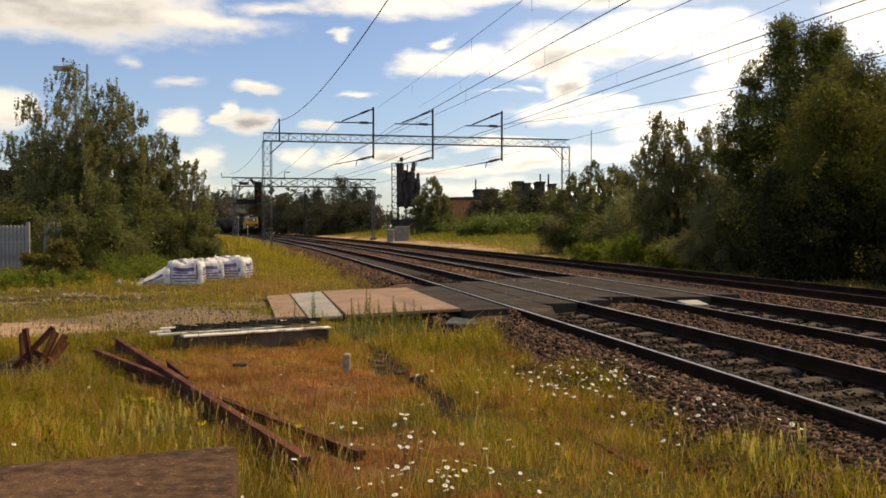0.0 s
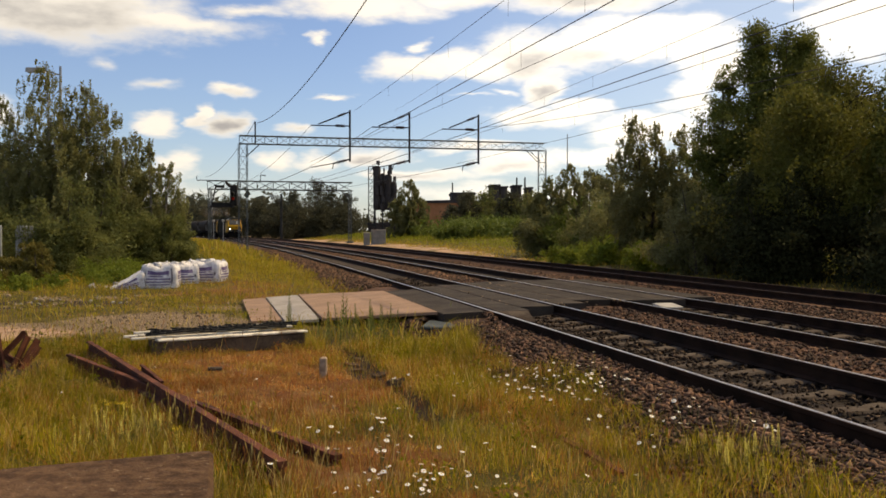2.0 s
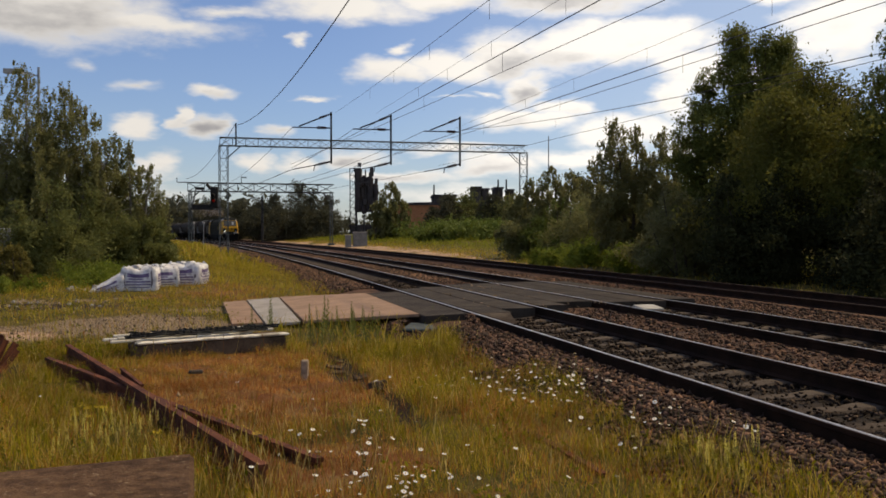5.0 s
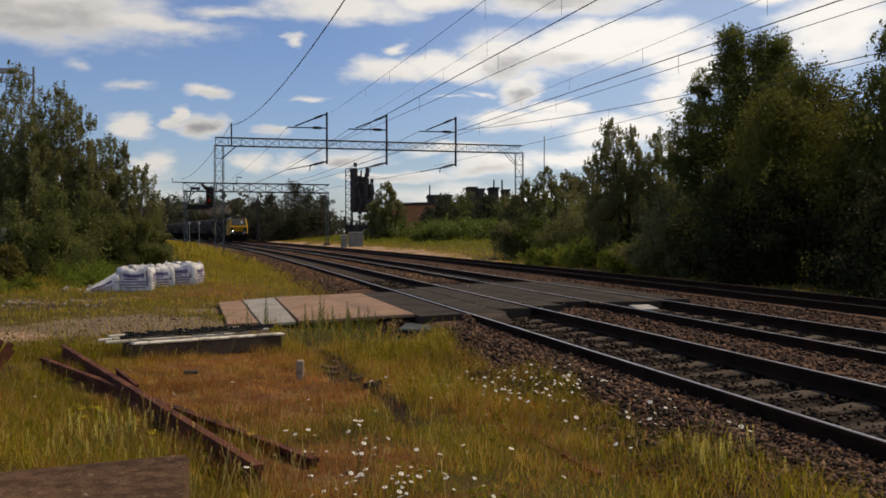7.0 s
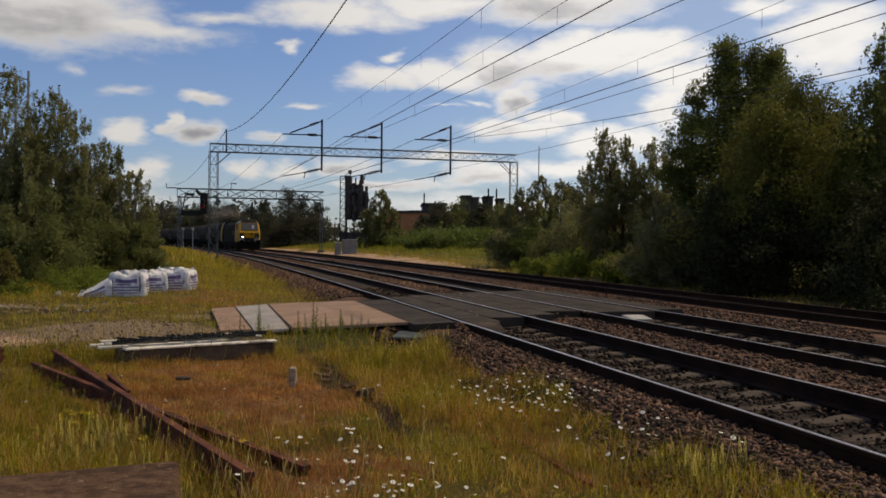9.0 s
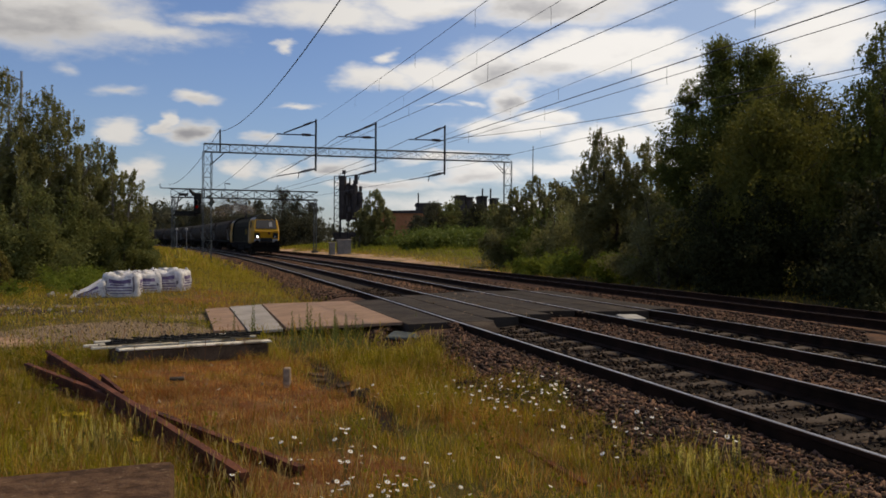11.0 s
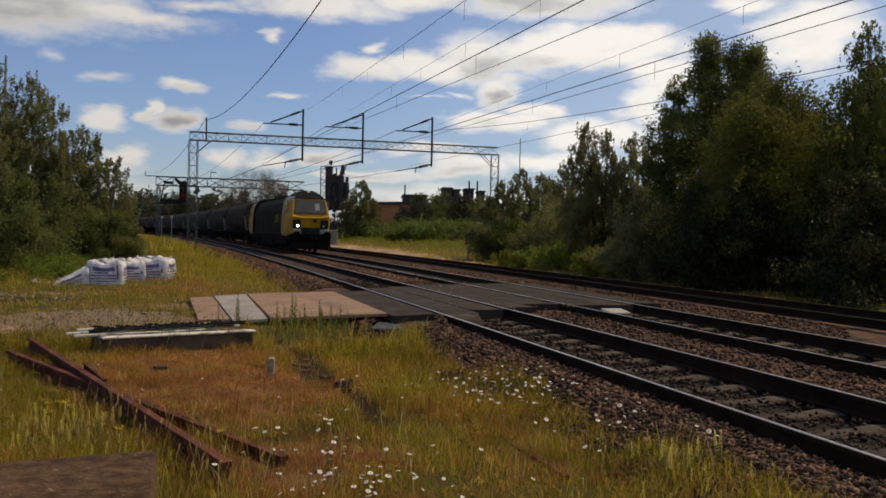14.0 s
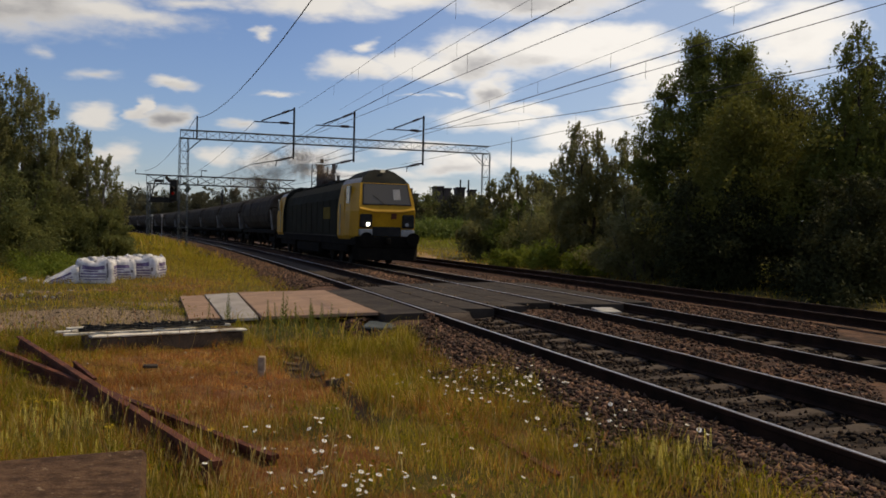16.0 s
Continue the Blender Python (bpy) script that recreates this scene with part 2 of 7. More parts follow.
M["wagon"] = surface("coal_hopper_grey", (0.028, 0.024, 0.020), (0.062, 0.053, 0.044), 1.2, 0.85, 0.15, 0, 12, (0.075, 0.05, 0.033), 0.6, spec=0.06)
M["wagon_light"] = surface("pale_hopper_end", (0.08, 0.08, 0.077), (0.17, 0.165, 0.16), 2, 0.7, 0.1)
M["wheel"] = surface("wheel_steel", (0.008, 0.007, 0.006), (0.02, 0.017, 0.015), 4, 0.8, 0.1, 0.1, spec=0.08)
M["bark"] = surface("bark", (0.035, 0.026, 0.02), (0.10, 0.08, 0.062), 6, 0.9, 0.6)
M["pale_bark"] = surface("birch_bark", (0.16, 0.14, 0.12), (0.34, 0.31, 0.27), 5, 0.85, 0.5, stain=(0.03, 0.025, 0.02), stain_at=0.55)
M["leaf_birch"] = surface("birch_leaf", (0.14, 0.143, 0.054), (0.255, 0.245, 0.098), 0.6, 0.6, 0, 0, 2, island=0.3, through_light=0.45, spec=0.15)
M["leaf_dusky"] = surface("dusky_birch_leaf", (0.145, 0.142, 0.058), (0.25, 0.235, 0.095), 0.6, 0.6, 0, 0, 2, island=0.3, through_light=0.45, spec=0.12)
M["leaf_sallow"] = surface("sallow_leaf", (0.10, 0.112, 0.034), (0.19, 0.195, 0.064), 0.6, 0.6, 0, 0, 2, island=0.3, through_light=0.4, spec=0.1)
M["leaf_willow"] = surface("willow_leaf", (0.095, 0.098, 0.02), (0.17, 0.165, 0.037), 0.6, 0.6, 0, 0, 2, island=0.3, through_light=0.4, spec=0.12)
# Darker copy of the foliage: tree shade is put into its colour.
M["leaf_shaded"] = surface("shaded_leaf", (0.024, 0.028, 0.012), (0.058, 0.060, 0.023), 0.6, 0.7, 0, 0, 2, island=0.3, through_light=0.25, spec=0.06)
M["leaf_poplar"] = surface("poplar_leaf", (0.09, 0.108, 0.022), (0.18, 0.19, 0.046), 0.6, 0.6, 0, 0, 2, island=0.3, through_light=0.4, spec=0.15)
M["leaf_yellowing"] = surface("yellowing_bramble_leaf", (0.10, 0.09, 0.022), (0.21, 0.17, 0.045), 1.5, 0.6, 0, 0, 2, island=0.4, through_light=0.35, spec=0.1)
M["leaf_fresh"] = surface("fresh_weed_leaf", (0.115, 0.15, 0.018), (0.21, 0.24, 0.04), 0.6, 0.6, 0, 0, 2, island=0.3, through_light=0.45, spec=0.1)
# Muted grey leaves for far trees: distance haze is put into the colour.
M["leaf_far_haze"] = surface("hazed_far_leaf", (0.05, 0.052, 0.033), (0.095, 0.092, 0.056), 0.2, 0.7, 0, 0, 2, island=0.45, through_light=0.35, spec=0.1)
M["leaf_bright"] = surface("bramble_leaf", (0.085, 0.115, 0.018), (0.15, 0.18, 0.036), 0.6, 0.6, 0, 0, 2, island=0.3, through_light=0.35, spec=0.2)
M["brick_far"] = surface("brown_brick", (0.26, 0.11, 0.055), (0.40, 0.19, 0.10), 0.2, 0.9, 0.1, 0, 2)
M["clad_dark"] = surface("dark_cladding", (0.035, 0.031, 0.033), (0.068, 0.06, 0.062), 0.2, 0.9, 0.1, 0, 2)
M["clad_grey"] = surface("grey_cladding", (0.11, 0.115, 0.12), (0.18, 0.185, 0.19), 0.3, 0.7, 0.1, 0, 3)
M["cabinet"] = surface("grey_cabinet_paint", (0.13, 0.13, 0.125), (0.21, 0.21, 0.20), 2, 0.6, 0.1)
M["petal"] = surface("white_petal", (0.74, 0.73, 0.70), (0.86, 0.85, 0.83), 9, 0.7, 0, through_light=0.2)
M["disc"] = surface("yellow_disc", (0.55, 0.33, 0.02), (0.7, 0.45, 0.04), 9, 0.8, 0)
M["floret"] = surface("pale_yellow_floret", (0.74, 0.62, 0.12), (0.93, 0.82, 0.27), 9, 0.8, 0, island=0.5, through_light=0.5)
M["ragwort"] = surface("yellow_flower", (0.55, 0.40, 0.02), (0.7, 0.52, 0.04), 9, 0.8, 0, island=0.5, through_light=0.25)
M["stem"] = surface("green_stem", (0.06, 0.08, 0.02), (0.13, 0.14, 0.04), 9, 0.8, 0, island=0.5, through_light=0.2)
M["mat_green"] = surface("grey_green_mat", (0.03, 0.038, 0.04), (0.07, 0.082, 0.085), 4, 0.8, 0.4, 0, 40)
M["lamp_red"] = glow("red_signal_light", (1.0, 0.05, 0.03), 0.05)
M["lamp_white"] = glow("headlight_glow", (1.0, 0.94, 0.82), 14.0)
M["lamp_dim"] = glow("marker_glow", (1.0, 0.9, 0.7), 0.25)


def smoke_material():
    """Thin brown exhaust, thickest in the middle of a puff."""
    m = bpy.data.materials.new("exhaust_smoke")
    m.use_nodes = True
    N = Nodes(m.node_tree)
    co = N.n("ShaderNodeTexCoord").outputs["Object"]
    r = N.n("ShaderNodeVectorMath", operation="LENGTH")
    N.put(r.inputs[0], co)
    body = N.ramp(N.math("MULTIPLY", r.outputs["Value"], -1.0), -1.0, -0.1)
    rag = N.ramp(N.noise(co, 1.6, 4.0, 0.6), 0.3, 0.7)
    mx = N.n("ShaderNodeMixShader", Fac=N.math("MULTIPLY", N.math("MULTIPLY", body, rag), 0.6))
    N.put(mx.inputs[1], N.n("ShaderNodeBsdfTransparent").outputs[0])
    N.put(mx.inputs[2], N.n("ShaderNodeBsdfTranslucent", Color=(0.24, 0.20, 0.165, 1)).outputs[0])
    N.n("ShaderNodeOutputMaterial", Surface=mx.outputs[0])
    return m


M["smoke"] = smoke_material()
M["wire"] = surface("copper_wire_dark", (0.03, 0.03, 0.032), (0.06, 0.06, 0.06), 2, 0.6, 0, 0.4)
M["ceramic"] = surface("brown_insulator", (0.03, 0.02, 0.018), (0.06, 0.04, 0.035), 6, 0.35, 0)


def grass_material():
    """Blades take their tone from a colour stored with each clump."""
    m = bpy.data.materials.new("grass_blades")
    m.use_nodes = True
    N = Nodes(m.node_tree)
    col = N.n("ShaderNodeAttribute", attribute_name="tone").outputs["Color"]
    d = N.n("ShaderNodeBsdfPrincipled", Roughness=0.7)
    N.put(d.inputs["Base Color"], col)
    N.put(d.inputs["Specular IOR Level"], 0.06)
    tl = N.n("ShaderNodeBsdfTranslucent", Color=col)
    mx = N.n("ShaderNodeMixShader", Fac=0.5)
    N.put(mx.inputs[1], d.outputs[0])
    N.put(mx.inputs[2], tl.outputs[0])
    N.n("ShaderNodeOutputMaterial", Surface=mx.outputs[0])
    return m


def ground_material():
    """Soil, turf, dry moss, gravel and sand, spread by values stored on the sheet and broken up by noise."""
    m = bpy.data.materials.new("ground_mixed")
    m.use_nodes = True
    N = Nodes(m.node_tree)
    co = N.n("ShaderNodeTexCoord").outputs["Object"]
    spread = N.n("ShaderNodeAttribute", attribute_name="zone")
    zone = N.n("ShaderNodeSeparateColor", Color=spread.outputs["Color"])
    a, b, c = N.noise(co, 0.7, 6), N.noise(co, 5.0, 6), N.noise(co, 45.0, 4, 0.7)
    jit = N.math("MULTIPLY", N.math("SUBTRACT", N.math("ADD", N.math("MULTIPLY", b, 0.6), N.math("MULTIPLY", c, 0.4)), 0.5), 1.1)
    turf = N.mix(N.ramp(a, 0.35, 0.65), (0.085, 0.072, 0.013, 1), (0.165, 0.122, 0.024, 1))
    turf = N.mix(N.ramp(c, 0.4, 0.7), turf, (0.032, 0.023, 0.011, 1))
    dry = N.mix(N.ramp(b, 0.35, 0.65), (0.13, 0.045, 0.014, 1), (0.24, 0.105, 0.03, 1))
    dry = N.mix(N.ramp(N.math("ADD", N.math("MULTIPLY", b, 0.5), N.math("MULTIPLY", c, 0.5)), 0.5, 0.66), dry, (0.05, 0.026, 0.012, 1))
    dry = N.mix(N.math("MULTIPLY", N.ramp(N.noise(co, 2.3, 5, 0.65), 0.52, 0.66), 0.6), dry, (0.25, 0.165, 0.075, 1))
    gravel = N.mix(N.ramp(c, 0.36, 0.64), (0.075, 0.052, 0.032, 1), (0.345, 0.25, 0.16, 1))
    sand = N.mix(N.ramp(b, 0.35, 0.65), (0.32, 0.20, 0.125, 1), (0.49, 0.325, 0.215, 1))
    col = N.mix(N.ramp(N.math("ADD", zone.outputs[0], jit), 0.35, 0.65), turf, dry)
    col = N.mix(N.ramp(N.math("ADD", zone.outputs[1], jit), 0.35, 0.65), col, gravel)
    col = N.mix(N.ramp(N.math("ADD", zone.outputs[2], jit), 0.35, 0.65), col, sand)
    mud = N.mix(c, (0.022, 0.013, 0.008, 1), (0.062, 0.04, 0.025, 1))
    col = N.mix(N.ramp(N.math("ADD", spread.outputs["Alpha"], N.math("MULTIPLY", jit, 0.7)), 0.3, 0.6), col, mud)
    bs = N.n("ShaderNodeBsdfPrincipled", Roughness=0.95)
    N.put(bs.inputs["Base Color"], col)
    N.put(bs.inputs["Specular IOR Level"], 0.15)
    N.put(bs.inputs["Normal"], N.n("ShaderNodeBump", Strength=0.8, Distance=0.05, Height=N.math("ADD", b, c)).outputs[0])
    N.n("ShaderNodeOutputMaterial", Surface=bs.outputs[0])
    return m


def slab_material():
    """Old concrete: brown weathering in bands, dark moss, pale lichen flecks and exposed grit."""
    m = bpy.data.materials.new("mossy_slab")
    m.use_nodes = True
    N = Nodes(m.node_tree)
    co = N.n("ShaderNodeTexCoord").outputs["Object"]
    big, mid, grit, fleck = N.noise(co, 1.7, 6), N.noise(co, 11.0, 6, 0.65), N.noise(co, 70.0, 4, 0.7), N.noise(co, 34.0, 3, 0.6)
    col = N.mix(N.ramp(N.math("ADD", N.math("MULTIPLY", big, 0.45), N.math("MULTIPLY", mid, 0.55)), 0.36, 0.64), (0.05, 0.027, 0.016, 1), (0.165, 0.095, 0.055, 1))
    col = N.mix(N.math("MULTIPLY", N.ramp(grit, 0.42, 0.66), 0.5), col, (0.03, 0.019, 0.012, 1))
    col = N.mix(N.math("MULTIPLY", N.ramp(fleck, 0.63, 0.70), N.ramp(mid, 0.4, 0.6)), col, (0.33, 0.25, 0.17, 1))
    bs = N.n("ShaderNodeBsdfPrincipled", Roughness=0.95)
    N.put(bs.inputs["Base Color"], col)
    N.put(bs.inputs["Specular IOR Level"], 0.1)
    N.put(bs.inputs["Normal"], N.n("ShaderNodeBump", Strength=0.9, Distance=0.03, Height=N.math("ADD", N.math("MULTIPLY", mid, 1.2), N.math("MULTIPLY", grit, 0.4))).outputs[0])
    N.n("ShaderNodeOutputMaterial", Surface=bs.outputs[0])
    return m


def glass_material():
    m = bpy.data.materials.new("cab_glass")
    m.use_nodes = True
    N = Nodes(m.node_tree)
    bs = N.n("ShaderNodeBsdfPrincipled", Roughness=0.1)
    N.put(bs.inputs["Base Color"], (0.07, 0.062, 0.052, 1))
    N.put(bs.inputs["Specular IOR Level"], 0.45)
    N.n("ShaderNodeOutputMaterial", Surface=bs.outputs[0])
    return m


M["grass"], M["ground"], M["glass"], M["slab"] = grass_material(), ground_material(), glass_material(), slab_material()


# ---- mesh helpers ----
class Geo:
    """Gathers vertices and faces of one mesh."""

    def __init__(self):
        self.v, self.f = [], []

    def add(self, verts, faces):
        o = len(self.v)
        self.v += [tuple(p) for p in verts]
        self.f += [tuple(i + o for i in q) for q in faces]
        return self

    def box(self, x, y, z, sx, sy, sz, m=None, cut=0.0):
        """A box with its centre at x, y, z; cut: chamfer of its edges."""
        bm = bmesh.new()
        bmesh.ops.create_cube(bm, size=1.0)
        bmesh.ops.scale(bm, vec=(sx, sy, sz), verts=bm.verts)
        if cut:
            bmesh.ops.bevel(bm, geom=bm.edges[:], offset=cut, segments=1, affect="EDGES", clamp_overlap=True)
        t = Matrix.Translation((x, y, z))
        t = m @ t if m else t
        bm.verts.ensure_lookup_table()
        self.add([t @ v.co for v in bm.verts], [[v.index for v in f.verts] for f in bm.faces])
        bm.free()
        return self

    def tube(self, points, radii, n=8, cap=True):
        """A tube through points, with a radius at each."""
        pts = [Vector(p) for p in points]
        if not hasattr(radii, "__len__"):
            radii = [radii] * len(pts)
        verts, faces = [], []
        for i, p in enumerate(pts):
            d = (pts[min(i + 1, len(pts) - 1)] - pts[max(i - 1, 0)]).normalized()
            u = d.orthogonal().normalized() if abs(d.z) > 0.9 else d.cross(Vector((0, 0, 1))).normalized()
            w = d.cross(u)
            for k in range(n):
                a = 2 * math.pi * k / n
                verts.append(p + (u * math.cos(a) + w * math.sin(a)) * radii[i])
        for i in range(len(pts) - 1):
            for k in range(n):
                faces.append((i * n + k, i * n + (k + 1) % n, (i + 1) * n + (k + 1) % n, (i + 1) * n + k))
        if cap:
            faces += [tuple(range(n))[::-1], tuple(range((len(pts) - 1) * n, len(pts) * n))]
        return self.add(verts, faces)

    def loft(self, rings, cap=True):
        """Joins closed rings of equally many points."""
        n = len(rings[0])
        faces = [(i * n + k, i * n + (k + 1) % n, (i + 1) * n + (k + 1) % n, (i + 1) * n + k)
                 for i in range(len(rings) - 1) for k in range(n)]
        if cap:
            faces += [tuple(range(n))[::-1], tuple(range((len(rings) - 1) * n, len(rings) * n))]
        return self.add([p for r in rings for p in r], faces)

    def mesh(self, name, material, smooth=False):
        me = bpy.data.meshes.new(name)
        me.from_pydata(self.v, [], self.f)
        me.materials.append(material)
        if smooth:
            me.polygons.foreach_set("use_smooth", [True] * len(me.polygons))
        me.update()
        bm = bmesh.new()
        bm.from_mesh(me)
        bmesh.ops.recalc_face_normals(bm, faces=bm.faces)
        bm.to_mesh(me)
        bm.free()
        return me


def part(name, geo, material, parent=None, label="", smooth=False):
    """Links a Geo as one mesh object under a thing or a part."""
    ob = new(name, geo.mesh(name, material, smooth))
    if parent:
        ob.parent = parent
    if label:
        ob["label"] = label
    return ob


def thing(name, label, category, m=None, group="", kind=""):
    ob = new(name)
    ob.empty_display_size = 0.2
    if m:
        ob.matrix_world = m
    return tagged(ob, label, category, group, kind)


def quick(name, verts, faces, material, smooth=False):
    """A mesh from arrays, for stuff in large numbers."""
    me = bpy.data.meshes.new(name)
    verts, faces = np.asarray(verts, dtype=np.float32), np.asarray(faces, dtype=np.int32)
    n, k = faces.shape
    me.vertices.add(len(verts))
    me.vertices.foreach_set("co", verts.ravel())
    me.loops.add(n * k)
    me.loops.foreach_set("vertex_index", faces.ravel())
    me.polygons.add(n)
    me.polygons.foreach_set("loop_start", np.arange(0, n * k, k, dtype=np.int32))
    me.materials.append(material)
    me.update(calc_edges=True)
    me.validate()
    return me


# ---- the lines of the railway ----
def line_x(y):
    """x of the middle of the near line at y."""
    return 4.877 - 0.19636 * y - 0.000355 * y * y


def line_dx(y):
    return -0.19636 - 0.00071 * y


def at(y, off=0.0, z=0.0):
    """The place beside the near line's middle: off metres to the right of it, level with y."""
    n = math.hypot(1, line_dx(y))
    return Vector((line_x(y) + off / n, y - off * line_dx(y) / n, z))


def turn_at(y):
    """Degrees by which the line leans to the left of the y axis."""
    return math.degrees(math.atan(-line_dx(y)))


OFF2, OFF3, HALF = 2.99, 7.2, 0.7175


def off_of(x, y):
    return (x - line_x(y)) / np.sqrt(1 + line_dx(y) ** 2)


def rough_noise(x, y, s, seed=0.0):
    """Smooth noise for arrays, from a few sines."""
    x, y = x * s + seed, y * s + seed * 1.7
    return (np.sin(x * 1.3 + 2.1 * np.sin(y * 0.7)) + np.sin(y * 1.7 + 1.9 * np.sin(x * 0.9 + 1)) + np.sin((x + y) * 2.9 + 1.3 * np.sin(x * 2.3)) * 0.5) / 2.5


def step(v, lo, hi):
    t = np.clip((v - lo) / (hi - lo), 0, 1)
    return t * t * (3 - 2 * t)


def rut_at(x, y):
    """1 in the middle of the muddy wheel rut through the near turf, 0 off it."""
    side = np.abs(x + 1.43 - (14.0 - y) * 0.248 - 0.07 * np.sin(y * 2.3))
    wide = 0.10 + 0.10 * step(y, 9.6, 10.6) * (1 - step(y, 11.8, 13.2)) + 0.04 * np.sin(y * 3.7)
    return (1 - step(side, wide * 0.5, wide * 1.5)) * step(y, 6.8, 8.0) * (1 - step(y, 13.6, 14.2))


def bare_soil(x, y):
    """Bare dark soil with rubble in the yard and round the scrap, 0 to 1."""
    yard = 1.25 - np.sqrt(((x + 7.9) / 2.3) ** 2 + ((y - 20.3) / 1.7) ** 2)
    heap = 1.5 - np.sqrt(((x + 4.7) / 0.55) ** 2 + ((y - 10.3) / 0.95) ** 2)
    return np.clip(np.maximum(yard + 0.5 * rough_noise(x, y, 1.7, 4.0), heap), 0, 1)


def ground_z(x, y):
    """Height of the ground sheet (rail tops are at 0)."""
    o = off_of(x, y)
    z = -0.31 + 0.04 * rough_noise(x, y, 0.5)
    z = z - 0.13 * step(o, 8.6, 10.2) * (1 - step(o, 10.2, 13)) - 0.1 * step(o, -1.6, -1.0) * (1 - step(o, 8.6, 9.2))
    far = step(y, 30, 110)
    z = z - 0.07 * rut_at(x, y)
    z = z + far * (1.1 * step(o, 11, 30)) + 0.25 * step(y, 22, 40) * step(-o, 2.6, 5.0)
    # a low mound hides the foot of the portal on the near side
    return z + 0.35 * step(y, 34, 48) * step(-o, 2.6, 4.5) * step(-y, -90, -64)


def surface_z(x, y):
    """Height of the ground or of the ballast shoulder lying on it."""
    o = off_of(x, y)
    bed_z = np.interp(o, [-2.31, -2.3, -2.0, -1.6, -1.25, -0.8, -0.79], [-9, -0.45, -0.30, -0.215, -0.13, -0.125, -9])
    return np.maximum(ground_z(x, y), bed_z)


# ---- ground ----
def zones(x, y):
    """How far the ground is dry moss, gravel and sand, 0 to 1 each."""
    n, n2 = rough_noise(x, y, 1.1, 3.0) * 0.25, rough_noise(x, y, 3.1, 8.0) * 0.2

    def spot(cx, cy, rx, ry):
        return 1.0 - np.sqrt(((x - cx) / rx) ** 2 + ((y - cy) / ry) ** 2)
    side = step((x + 4.02) * 0.834 + (y - 10.6) * 0.552, -0.3, 0.25)
    dry = np.maximum.reduce([spot(-1.7, 9.3, 2.0, 3.3) * side, 0.8 * spot(-0.6, 5.9, 1.2, 1.6) * side, 0.4 * spot(-4.6, 24, 3.2, 7), 0.7 * spot(-2.4, 11.0, 2.6, 1.6) * side, 0.33 * spot(0.95, 8.0, 0.75, 2.9), 0.45 * spot(0.1, 5.4, 0.9, 0.8)]) * 1.4 + 0.12 + n + n2
    gravel = np.maximum.reduce([spot(-4.6, 15.8, 3.0, 2.8), 0.45 * spot(-10.5, 20.0, 4.8, 5.0), 0.7 * spot(0.3, 14.2, 1.4, 1.0), 0.8 * spot(-3.2, 19.3, 3.0, 1.0)]) * 1.6 + 2.0 * n + 2.0 * n2 - 0.1
    o = off_of(x, y)
    gravel = np.maximum(gravel, step(o, -1.5, -1.2) * (1 - step(o, 9.0, 9.4)) * 1.3)
    sand = np.maximum(spot(-7.6, 14.4, 3.0, 1.5), 0.0) * 2.0 + n
    edge = 11.2 + 3.6 * step(y, 45, 85)
    sand = np.maximum(sand, step(o, 8.4, 9.0) * (1 - step(o, edge, edge + 1.8)) * (0.6 + 1.3 * n + 1.2 * n2) * step(y, 22, 40))
    return np.clip(dry, 0, 1), np.clip(gravel, 0, 1), np.clip(sand, 0, 1)


def build_ground():
    xs = np.unique(np.concatenate([np.arange(-14, 6.01, 0.16), np.arange(-40, 40.1, 1.0), np.arange(-160, 161, 10.0), np.linspace(-1500, 1500, 31)]))
    ys = np.unique(np.concatenate([np.arange(2, 30.01, 0.2), np.arange(-12, 120, 1.0), np.arange(-100, 400, 10.0), np.linspace(-1000, 2600, 37)]))
    X, Y = np.meshgrid(xs, ys)
    Z = ground_z(X, Y)
    far = (Y > 300) | (Y < -60) | (np.abs(X) > 150)
    Z = np.where(far, -0.3, Z)
    nx, ny = len(xs), len(ys)
    i = np.arange(nx * ny).reshape(ny, nx)
    faces = np.stack([i[:-1, :-1], i[:-1, 1:], i[1:, 1:], i[1:, :-1]], -1).reshape(-1, 4)
    me = quick("ground", np.stack([X, Y, Z], -1).reshape(-1, 3), faces, M["ground"])
    d, g, s = zones(X.ravel(), Y.ravel())
    col = me.color_attributes.new("zone", "FLOAT_COLOR", "POINT")
    mud = np.maximum(rut_at(X.ravel(), Y.ravel()), 0.75 * bare_soil(X.ravel(), Y.ravel()))
    col.data.foreach_set("color", np.stack([d, g, s, mud], -1).astype(np.float32).ravel())
    me.polygons.foreach_set("use_smooth", [True] * len(me.polygons))
    tagged(new("ground", me), "rough trackside ground of turf, dry moss and gravel", "ground", kind="structure")


build_ground()


def strip(offs_z, y0, y1, dy):
    """A sheet along the line: offs_z are pairs of offset and height."""
    g = Geo()
    ys = np.arange(y0, y1 + dy / 2, dy)
    k = len(offs_z)
    g.v = [tuple(at(y, o, z)) for y in ys for o, z in offs_z]
    g.f = [(r * k + c, r * k + c + 1, (r + 1) * k + c + 1, (r + 1) * k + c) for r in range(len(ys) - 1) for c in range(k - 1)]
    return g


